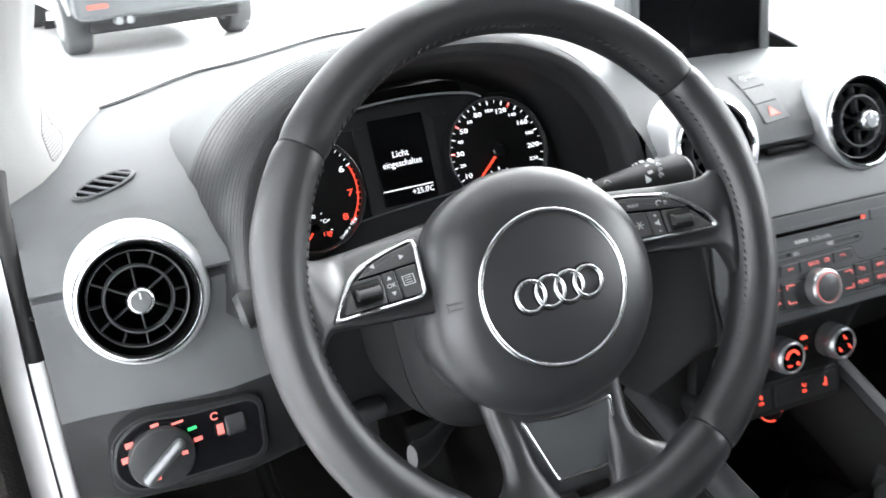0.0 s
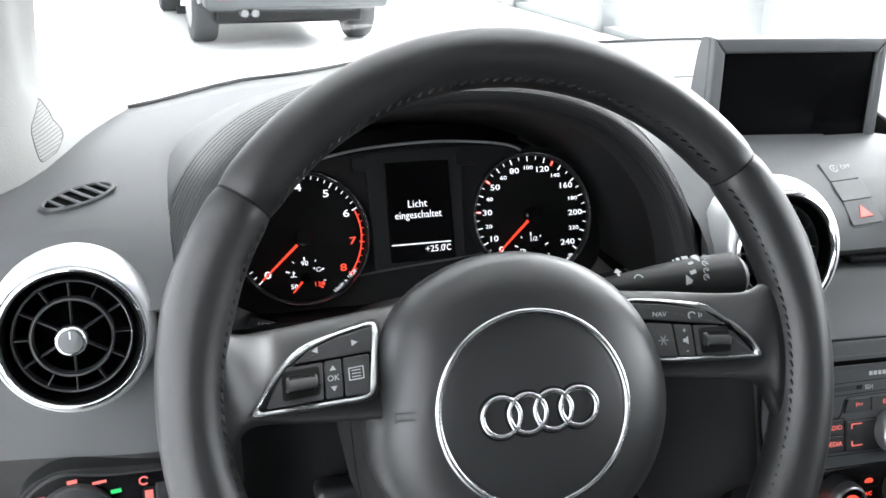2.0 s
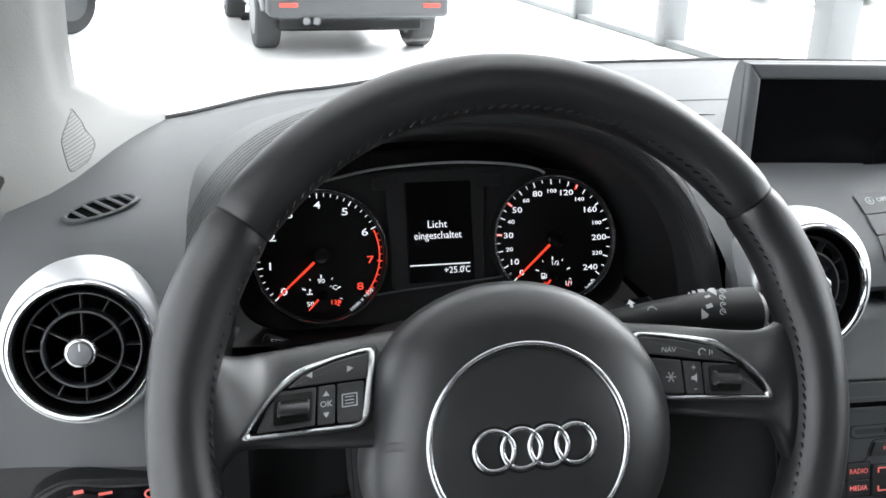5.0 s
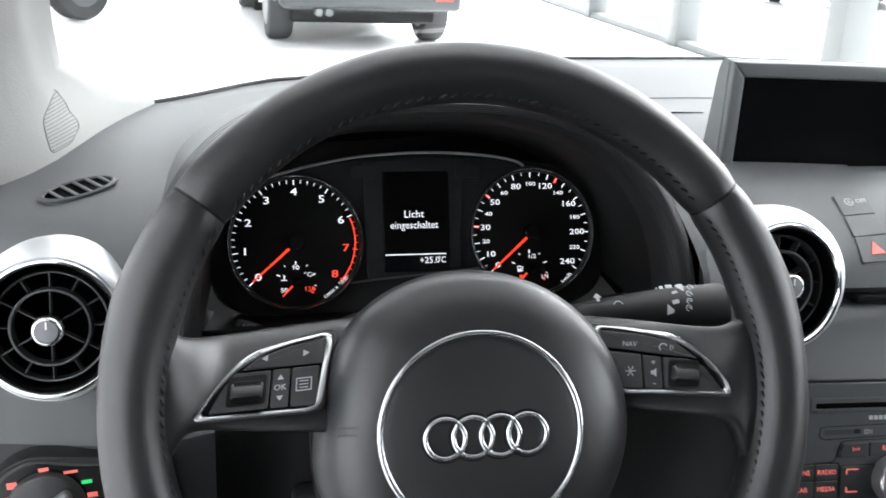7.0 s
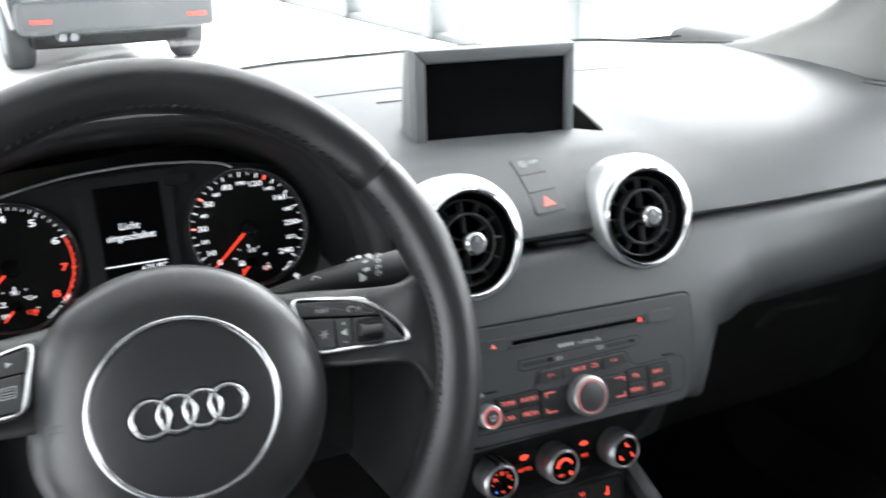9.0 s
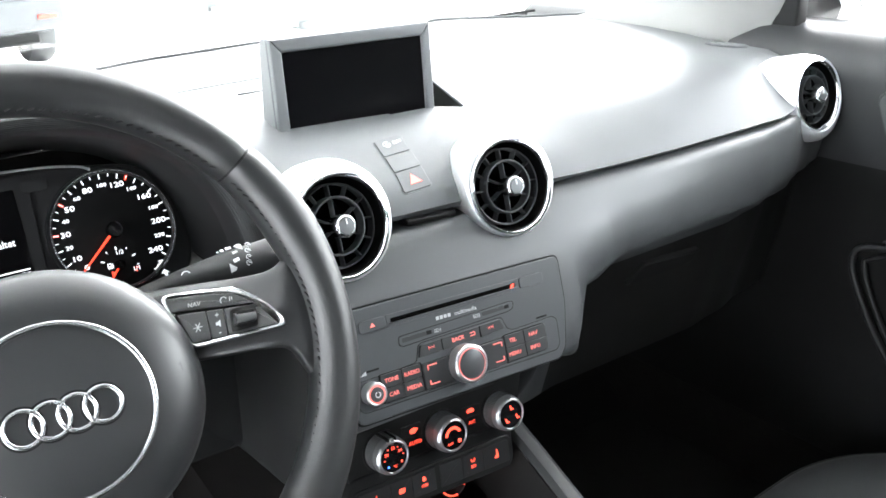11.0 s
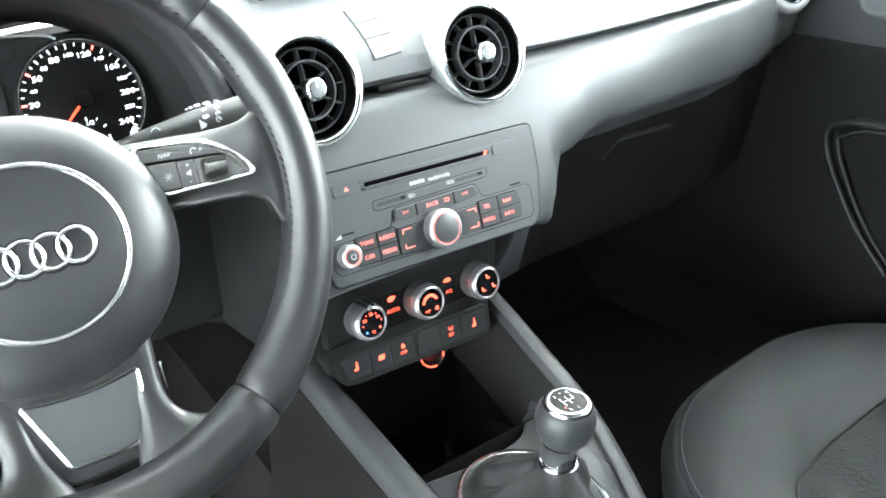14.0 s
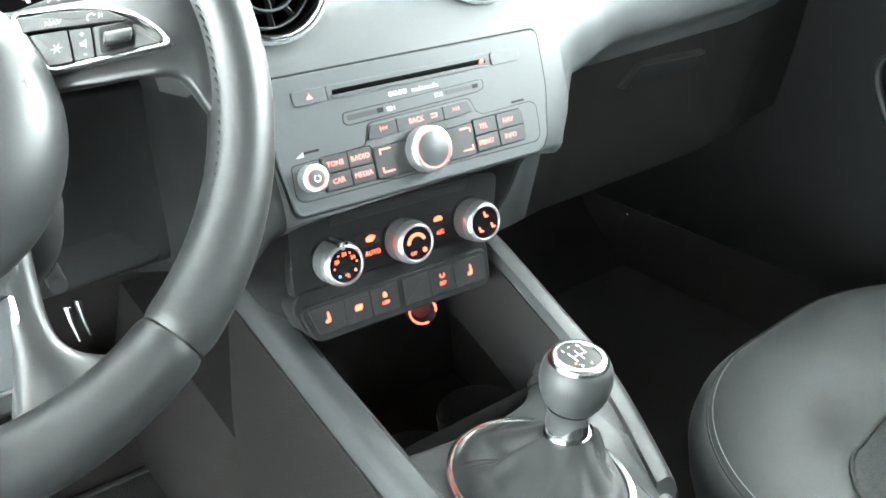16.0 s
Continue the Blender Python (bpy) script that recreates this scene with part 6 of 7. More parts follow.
def climate():
    plate("panel", [(-104, -20), (-100, 34), (-92, 38), (88, 38), (96, 32), (84, -20)], -12, 0, STACK_BLACK, CLIMATE, 6, 0.8, "black panel")
    g = plate("sensor_grille", [(-66, 28.5), (62, 28.5), (66, 36.5), (-62, 36.5)], -0.2, 1.0, SWITCH_FACE, CLIMATE, 3, 0.3)
    dots = []
    for i in range(44):
        for j in range(3):
            x = -61 + 2.85 * i + (1.4 if j % 2 else 0)
            dots.append(prism([((x + 0.85 * math.cos(a)) / 1000, (30.2 + 2.2 * j + 0.7 * math.sin(a)) / 1000) for a in (math.pi * k / 3 for k in range(6))], 0.0009, 0.0011))
    part("grille_holes", join(*dots), BLACK, g, "fine round holes")
    for x in (-67.4, -3.4, 63.6):
        k = part("dial", lathe([(0.0172, -0.002), (0.0174, 0.004), (0.0172, 0.014), (0.0168, 0.0185), (0.0158, 0.0212), (0.0148, 0.0220), (0.0138, 0.0222), (0.0134, 0.0205)], 60), DIAL_SILVER, CLIMATE, "knurled silver dial", m=at(x / 1000, 0.0022, 0))
        part("knurling", join(*[box(0.0006, 0.0008, 0.012, m=pose(0.0173 * math.cos(a), 0.0173 * math.sin(a), 0.002, 0, 0, math.degrees(a))) for a in (2 * math.pi * i / 64 for i in range(64))]), SATIN_ALU, k)
        part("dial_lip", ring(0.0141, 0.0006, 52), DIAL_SILVER, k, "bright lip", m=at(0, 0, 0.0220))
        part("dial_shadow_gap", lathe([(0.0196, -0.0005), (0.0194, 0.0008), (0.0172, 0.0010)], 48), BLACK, k)
        f = part("dial_face", lathe([(0.0152, 0.0222), (0.0150, 0.0234), (0, 0.0236)], 44), GLOSS, k, "black lit face", m=Matrix.Translation((0, 0, -0.0021)) @ Matrix.Diagonal((0.89, 0.89, 1.0, 1.0)))
        if x < -50:
            part("dial_pointer", box(0.0034, 0.0066, 0.0205, 0.0008, 1, Matrix.Translation((0, 0.0150, 0.002))), SATIN_ALU, k)
            for u in (-0.0036, 0.0036):
                part("pointer_notch", box(0.0028, 0.0060, 0.0196, 0.0006, 1, Matrix.Translation((u, 0.0150, 0.002))), BLACK, k)
            for word, a in (("20", 155), ("22", 90), ("24", 30)):
                write(word, 0.0044, RED_LIT, f, 0.0088 * math.cos(radians(a)), 0.0088 * math.sin(radians(a)) + 0.0006, 0.0238)
            for a in (185, 122, 60, 5):
                part("scale_dot", lathe([(0.0007, 0), (0.0007, 0.0003), (0, 0.0003)], 10), RED_LIT, f, m=at(0.0108 * math.cos(radians(a)), 0.0108 * math.sin(radians(a)), 0.0236))
            part("cold_dot", lathe([(0.0011, 0), (0.0011, 0.0003), (0, 0.0003)], 12), BLUE_LIT, f, "blue dot", m=at(-0.0070, -0.0085, 0.0236))
            part("hot_dot", lathe([(0.0012, 0), (0.0012, 0.0003), (0, 0.0003)], 12), RED_LIT, f, m=at(0.0085, -0.0065, 0.0236))
            write("°C", 0.0040, RED_LIT, f, 0.0005, -0.0098, 0.0238)
        elif x < 20:
            part("fan_arc", arc_band(0.0070, 0.0100, radians(20), radians(175), 0, 0.0003), RED_LIT, f, "red fan speed arc", m=at(0, -0.0005, 0.0236))
            write("OFF", 0.0038, RED_LIT, f, -0.0045, -0.0085, 0.0238)
            part("fan_mark", join(*[box(0.0016, 0.0022, 0.0003, m=at(0.0014 * math.cos(radians(a)), 0.0014 * math.sin(radians(a)), 0, a)) for a in (45, 135, 225, 315)]), RED_LIT, f, m=at(0.0072, -0.0075, 0.0236))
        else:
            for u, v in ((0.0005, 0.0075), (-0.0065, -0.0055), (0.0075, -0.0040)):
                part("air_mark", join(box(0.0018, 0.0046, 0.0003, m=at(0, 0, 0, 20)), box(0.0040, 0.0014, 0.0003, m=at(0.0016, -0.0020))), RED_LIT, f, m=at(u, v, 0.0236))
    plate("demist_button", [(-46, 5.5), (-24, 5.5), (-24, 16.5), (-46, 16.5)], -0.5, 0.7, STACK_BLACK, CLIMATE, 1.5)
    plate("auto_button", [(-46, -6.5), (-24, -6.5), (-24, 4.8), (-46, 4.8)], -0.5, 0.7, STACK_BLACK, CLIMATE, 1.5)
    plate("recirculation_button", [(21, 4.5), (43, 4.5), (43, 15), (21, 15)], -0.5, 0.7, STACK_BLACK, CLIMATE, 1.5)
    plate("cooling_button", [(21, -7), (43, -7), (43, 3.8), (21, 3.8)], -0.5, 0.7, STACK_BLACK, CLIMATE, 1.5)
    plate("demist_mark", [(-36.5, 8.2), (-31.5, 7.8), (-27.6, 11.6), (-32.5, 13.2), (-37, 11.5)], 0.9, 1.2, RED_LIT, CLIMATE, 1, 0)
    write("AUTO", 0.0050, RED_LIT, CLIMATE, -0.0322, -0.0013, 0.0011)
    plate("car_mark", [(27.5, 8.6), (35, 8.6), (36, 10.4), (33.5, 12.6), (29.6, 12.3), (27, 10.4)], 0.9, 1.2, RED_LIT, CLIMATE, 1, 0)
    write("A/C", 0.0046, RED_LIT, CLIMATE, 0.0322, -0.0014, 0.0011)


climate()

# ---- switch row ----
SWITCHES = thing("switch_panel", frame_at(0.0, 0.112, 0.640, 12, -2.9), "row of black switches with red symbols", "switch panel")
plate("switch_frame", [(-98, -17), (-106, 4), (-103, 11), (66, 13), (72, 6), (71, -14), (66, -20), (-90, -20.5)], -14, 1.5, STACK_BLACK, SWITCHES, 6, 1.5, "black frame")
plate("apron", [(-104, -12), (-112, 12), (-104, 22), (70, 24), (74, 12), (72, -10)], -20, -0.5, STACK_BLACK, SWITCHES, 8, 2.0, "black apron above the switches")
plate("switch_gap", [(-94, -14.8), (-101.8, 3.6), (-99.6, 8.8), (64.6, 9.2), (67.4, 4.0), (66.6, -12.0), (63.5, -14.8)], 0, 1.9, BLACK, SWITCHES, 4, 0)
edges = [(-100.5, -69.2), (-68.7, -46.5), (-46.0, -20.6), (-15.2, 9.8), (10.3, 34.0), (34.5, 65.6)]
for n, (a, b) in enumerate(edges):
    k = plate("switch", [(a + (7 if n == 0 else 0), -13.8), (b, -13.8), (b, 8), (a, 8)], 0.2, 2.8, SWITCH_FACE, SWITCHES, 2.4 if n in (0, 5) else 0.5, 0.5)
    c = (a + b) / 2
    if n in (0, 5):
        part("seat_mark", join(prism(rounded(mm([(c - 2.4, -6), (c + 1.6, -6), (c + 2.2, -3.8), (c + 1.2, 2.5), (c + 0.1, 2.5), (c - 0.2, -3.6), (c - 2.4, -4.2)]), 0.0008), 0.003, 0.0033)), RED_LIT, k, "red seat heating symbol")
    elif n == 1:
        part("screen_mark", prism(rounded(mm([(c - 3.6, -4.4), (c + 2.8, -4.4), (c + 3.6, 0), (c - 2.8, 0)]), 0.001), 0.003, 0.0033), RED_LIT, k, "red rear screen symbol")
    elif n == 2:
        part("slip_mark", prism(rounded(mm([(c - 1.6, -1), (c + 1.6, -1), (c + 2.0, 1.4), (c, 3.8), (c - 2.0, 1.4)]), 0.001), 0.003, 0.0033), RED_LIT, k, "red stability symbol")
        write("OFF", 0.0040, RED_LIT, k, c / 1000, -0.0055, 0.0032)
    elif n == 4:
        part("tyre_mark", arc_band(0.0016, 0.0024, radians(-210), radians(30), 0.003, 0.0033, 12), RED_LIT, k, m=at(c / 1000, 0.0015, 0))
        write("SET", 0.0040, RED_LIT, k, c / 1000, -0.0055, 0.0032)

# ---- centre console ----
CONSOLE = thing("centre_console", None, "dark grey centre console with storage bin and gear lever surround", "centre console")


def console():
    # sides rise into the stack
    for s, ridge in ((-1, [(-0.108, 0.205, 0.650), (-0.104, 0.145, 0.626), (-0.100, 0.085, 0.602), (-0.098, -0.030, 0.573), (-0.097, -0.16, 0.548), (-0.096, -0.40, 0.532)]), (1, [(0.098, 0.205, 0.655), (0.096, 0.140, 0.640), (0.097, 0.052, 0.599), (0.098, 0.018, 0.581), (0.097, -0.012, 0.561), (0.092, -0.045, 0.539), (0.083, -0.08, 0.519), (0.070, -0.12, 0.502), (0.060, -0.40, 0.48)])):
        rows, flank, walls = [], [], []
        for p in smooth_path(ridge, 30):
            x, y, z = p
            walls.append([(x - s * 0.030, y, z - 0.085), (x - s * 0.0125, y, z - 0.0065), (x - s * 0.005, y, z - 0.010), (x - s * 0.020, y, z - 0.085)])
            rows.append([(x - s * 0.006, y, z - 0.012), (x - s * 0.0115, y, z - 0.006), (x - s * 0.006, y, z), (x + s * 0.004, y, z + 0.001), (x + s * 0.0105, y, z - 0.003), (x + s * 0.0150, y, z - 0.010), (x + s * 0.0178, y, z - 0.021), (x + s * 0.012, y, z - 0.032)])
            flank.append([(x + s * 0.0175, y, z - 0.0185), (x + s * 0.023, y, z - 0.040), (x + s * 0.034, y, z - 0.12), (x + s * 0.055, y, 0.26), (x + s * 0.030, y, 0.26), (x + s * 0.008, y, z - 0.05)])
        part("side_rail", loft(rows, wrap=True), RAIL, CONSOLE, "smooth grey side rail")
        part("bin_wall", loft(walls[:20], wrap=True), LINING, CONSOLE, "black inner wall of the bin")
        # flank coloured matte black in place of the missing seat's shade
        part("side_flank", loft(flank, wrap=True), FLANK_SHADED, CONSOLE, "carpeted console flank, darkened for the shade beside the seat")
        line = [Vector(p) + Vector((s * 0.0180, 0, -0.0215)) for p in smooth_path(ridge, 30)]
        part("rail_joint", tube(line, 0.0010, 6), BLACK, CONSOLE)
    # deck round the gear lever, with the curved edge of the bin
    deck = [(-0.095, 0.038), (-0.063, 0.032), (-0.018, 0.024), (0.020, 0.024), (0.039, 0.028), (0.052, 0.038), (0.060, 0.050), (0.073, 0.054), (0.074, 0.040), (0.070, 0.014), (0.050, -0.045), (0.042, -0.08), (0.034, -0.12), (0.028, -0.40), (-0.093, -0.40)]
    part("deck", prism(rounded(deck, 0.012, 4), 0.50, 0.5505, 0.003), RAIL, CONSOLE, "grey deck")
    slope = []
    for y, x0, x1, z1 in ((0.056, 0.0745, 0.0888, 0.597), (0.040, 0.073, 0.0895, 0.589), (0.018, 0.069, 0.0895, 0.578), (-0.012, 0.061, 0.0888, 0.558), (-0.045, 0.051, 0.0838, 0.536), (-0.08, 0.043, 0.0748, 0.516), (-0.12, 0.034, 0.062, 0.499), (-0.40, 0.028, 0.052, 0.477)):
        slope.append([(x0 - 0.004, y, 0.540), (x0 - 0.002, y, 0.5508), (x0 + (x1 - x0) * 0.5, y, (0.552 + z1) / 2 + (0.006 if z1 < 0.55 else -0.006)), (x1, y, z1), (x1, y, z1 - 0.03)])
    part("deck_slope", loft(slope), RAIL, CONSOLE, "smooth surround sloping to the rail", sharp=60)
    # storage bin
    b = bmesh.new()
    ins = [(-0.090, 0.040), (0.084, 0.040), (0.088, 0.200), (-0.096, 0.200)]
    lo = [b.verts.new((x, y, 0.470)) for x, y in ins]
    hi = [b.verts.new((x, y, z)) for (x, y), z in zip(ins, (0.552, 0.552, 0.66, 0.66))]
    for i in range(4):
        b.faces.new((lo[i], lo[(i + 1) % 4], hi[(i + 1) % 4], hi[i]))
    b.faces.new(lo)
    part("storage_bin", b, LINING, CONSOLE, "black storage bin")
    for x, y, h in ((-0.040, 0.078, 0.032), (0.034, 0.084, 0.042)):
        part("cup_ring", lathe([(0.035, 0.0), (0.038, h - 0.004), (0.0375, h), (0.0355, h + 0.001), (0.0345, h - 0.003), (0.032, 0.0)], 44), LINING, CONSOLE, "black cup holder", m=pose(x, y, 0.471))


console()
LIGHTER = thing("lighter_socket", pose(0.034, 0.166, 0.580) @ pose(0, 0, 0, 78, 0, -20), "cigarette lighter socket with a glowing red ring", "lighter socket")
part("socket", lathe([(0.0145, 0), (0.0145, 0.006), (0.0125, 0.008), (0.0110, 0.006), (0.0105, -0.02), (0, -0.02)], 36), SATIN, LIGHTER)
part("glow_ring", arc_band(0.0114, 0.0128, radians(165), radians(290), 0, 0.001, 24), RED_LIT, LIGHTER, "red glowing arc", m=at(0, 0, 0.0082))
part("glow_ring", arc_band(0.0112, 0.0128, radians(-12), radians(28), 0, 0.001, 10), RED_LIT, LIGHTER, "red glowing arc", m=at(0, 0, 0.0082))
part("element", lathe([(0.009, -0.012), (0.009, 0.001), (0.006, 0.003), (0, 0.003)], 28), material("dark_ember", (0.035, 0.006, 0.005), 0.5), LIGHTER)

# ---- gear lever ----
GEAR = thing("gear_lever", pose(0.0075, -0.0515, 0.5465), "gear lever with leather knob, chrome cap and gaiter", "gear lever")


def gear():
    lean_ = pose(0, 0, 0, 6, 4, 0)
    # gaiter with folds, slung from the frame up to the collar
    rows = []
    for i in range(25):
        t = i / 24
        k = (1 - t) ** 1.25
        row = []
        for j in range(96):
            a = 2 * math.pi * j / 96
            sag = math.sin(math.pi * t)
            fold = 0.0050 * sag * math.asin(0.985 * math.sin(4 * a + 2.2 * t + 0.4)) / 1.4 + 0.0016 * sag * abs(math.sin(3.5 * a - 3 * t)) + 0.0010 * sag * math.sin(11 * a - 5 * t) + 0.0062 * math.exp(-((a - 2.75) / 0.15) ** 2) * sag - 0.0085 * math.exp(-((a - 2.35) / 0.17) ** 2) * sag + 0.005 * math.exp(-((a - 1.95) / 0.16) ** 2) * sag - 0.006 * math.exp(-((a - 4.9 + 0.5 * t) / 0.2) ** 2) * sag
            rx, ry = 0.0178 + 0.0382 * k + fold, 0.0178 + 0.0530 * k + fold
            row.append((rx * math.cos(a) + 0.003 * (1 - k) - 0.023 * k, ry * math.sin(a) - 0.004 * (1 - k), 0.0050 + 0.034 * t ** 1.1 + 0.0035 * math.sin(math.pi * min(1, 3 * t)) + 0.25 * fold))
        rows.append(row)
    part("gaiter", loft(rows, wrap=True, cap=False), GAITER, GEAR, "creased black leather gaiter", sharp=80)
    for j in (36, 38):
        part("gaiter_seam", tube([Vector(rows[i][j]) + Vector((0, 0, 0.0004)) for i in range(2, 20)], 0.0006, 6), THREAD, GEAR)
    part("gaiter_frame", ring(0.0575, 0.0027, 64, 8, 1.0, 1.28, 0.8), CHROME, GEAR, "chrome gaiter frame", m=pose(-0.023, -0.0005, 0.0072))
    part("gaiter_seat", lathe([(0.0570, 0.0), (0.053, -0.0004), (0.0, -0.0008)], 56, 1.0, 1.28), GAITER, GEAR, m=pose(-0.023, -0.0005, 0.0052))
    part("collar", lathe([(0.0, 0.030), (0.0160, 0.030), (0.0176, 0.0325), (0.0178, 0.0375), (0.0165, 0.0400), (0.0, 0.041)], 44), DARK_CHROME, GEAR, "chrome collar", m=lean_)
    part("neck", lathe([(0.0152, 0.040), (0.0143, 0.047), (0.0142, 0.055), (0.0155, 0.066), (0.0, 0.066)], 40), DARK_CHROME, GEAR, "polished neck", m=lean_)
    k = part("knob", lathe([(0.0, 0.061), (0.0150, 0.0612), (0.0178, 0.0635), (0.0215, 0.0690), (0.0244, 0.0765), (0.0256, 0.0845), (0.0252, 0.0910), (0.0240, 0.0960), (0.0222, 0.0997), (0.0196, 0.1018), (0.0, 0.102)], 56), KNOB_LEATHER, GEAR, "black leather knob", m=lean_)
    part("neck_cover", loft([[(r * math.cos(a), r * math.sin(a), z + 0.010 * max(0, math.sin(a * 1.9 - 0.6)) * (0.064 - z) / 0.019) for a in np.linspace(radians(115), radians(268), 22)] for r, z in ((0.0172, 0.045), (0.0168, 0.052), (0.0168, 0.058), (0.0192, 0.064))]), KNOB_LEATHER, k)
    part("knob_trim", lathe([(0.0212, 0.1000), (0.0210, 0.1022), (0.0198, 0.1038), (0.0176, 0.1047), (0.0158, 0.1046), (0.0150, 0.1032)], 56), DARK_CHROME, k, "bright trim ring")
    c = part("knob_cap", lathe([(0.0152, 0.1024), (0.0148, 0.1036), (0.010, 0.1046), (0, 0.1050)], 44), BLACK, k, "black cap with the gear pattern")
    for x, y, w, h in ((-0.006, 0, 0.0005, 0.010), (0, 0, 0.0005, 0.010), (0.006, 0.0025, 0.0005, 0.005), (0, 0, 0.0125, 0.0005)):
        part("gear_line", box(w, h, 0.0006), ICON, c, m=at(x, y, 0.1046))
    for word, x, y in (("1", -0.0068, 0.0086), ("3", 0.0, 0.0092), ("5", 0.0068, 0.0086), ("2", -0.0062, -0.0092), ("4", 0.001, -0.0098)):
        write(word, 0.0048, PRINT_WHITE, c, x, y, 0.1044, bold=0.00005)
    part("reverse_dot", lathe([(0.0008, 0), (0.0008, 0.0006), (0, 0.0006)], 10), RED_LIT, c, m=at(-0.0085, -0.006, 0.1040))


gear()

# ---- light switch at the driver's end ----
LIGHTS = thing("light_switch", frame_at(-0.565, 0.1425, 0.768, 4, 0, 1), "black light switch panel with a rotary knob", "light switch")


def light_switch():
    plate("switch_plate", [(-52, -22), (-38, -35), (58, -36), (63, -28), (64, 11), (57, 18), (-26, 26), (-47, 14)], -14, 1.5, TRIM_BLACK, LIGHTS, 12, 1.2, "black plate")
    plate("inset_edge", [(-50, -14), (-36, -32), (54, -33.5), (60, -26), (61, 9), (54, 15.5), (4, 18), (-24, 24), (-44, 12)], 1.0, 2.2, SATIN, LIGHTS, 11, 0.6)
    plate("plate_inset", [(-48.5, -13.5), (-35, -30.4), (53, -31.8), (58.4, -25.4), (59.4, 8.4), (53, 14), (4, 16.4), (-24, 22.4), (-42.6, 11)], 1.0, 2.6, GLOSS, LIGHTS, 10, 0.4)
    k = part("rotary_knob", lathe([(0.0235, 0.0), (0.0238, 0.004), (0.0225, 0.0062), (0.0190, 0.0070), (0, 0.0072)], 48), SATIN, LIGHTS, "black rotary knob", m=at(-0.0150, -0.0085, 0.002))
    part("knob_grip", box(0.0085, 0.040, 0.010, 0.004, 3), SATIN_ALU, k, "grey grip bar", m=pose(0, 0, 0.006, 0, 0, -52))
    for x, y, w, h, c in ((-35.0, 7.0, 6, 4.4, ROSE_LIT), (-39.5, -3.6, 5.6, 4.8, ROSE_LIT), (-15.5, 16.6, 6, 2.4, ROSE_LIT), (0.4, 13.6, 8.5, 1.8, ROSE_LIT), (9.6, 5.6, 6.4, 2.6, GREEN_LIT), (12.4, -4.0, 6.4, 3.4, ROSE_LIT)):
        part("lamp_mark", box(w / 1000, h / 1000, 0.0004, 0), c, LIGHTS, m=at(x / 1000, y / 1000, 0.0026, 4))
    for u, v in ((0.0156, 0.0004), (-0.0060, -0.0130)):
        part("lamp_mark", box(0.0044, 0.0030, 0.0004, 0), ROSE_LIT, k, m=at(u, v, 0.0071))
    part("dimmer_well", prism(rect(-0.0125, -0.0062, 0.0125, 0.0062, 0.003), 0.002, 0.0030), BLACK, LIGHTS, m=at(0.0375, -0.0015))
    part("dimmer_wheel", moved(lathe([(0, -0.007), (0.0085, -0.007), (0.0095, -0.006), (0.0095, 0.006), (0.0085, 0.007), (0, 0.007)], 32), pose(0, 0, 0, 0, 90, 0)), SATIN, LIGHTS, "ribbed dimmer wheel", m=pose(0.0405, -0.0012, -0.002))
    part("lamp_mark", box(0.0050, 0.0085, 0.0004, 0), ROSE_LIT, LIGHTS, m=at(0.0292, -0.0015, 0.0031))
    part("lamp_mark", arc_band(0.0022, 0.0032, 0.5, 5.5, 0, 0.0004, 12), ROSE_LIT, LIGHTS, m=at(0.0268, 0.0098, 0.0026))


light_switch()
part("end_slot", box(0.022, 0.003, 0.004, 0.001, 1), BLACK, DASHBOARD, m=frame_at(-0.633, 0.186, 0.870, 0, 0, 20))

# ---- pillar foot with tweeter ----
TWEETER = thing("tweeter_grille", None, "fine slotted tweeter grille in the pale pillar foot", "loudspeaker")


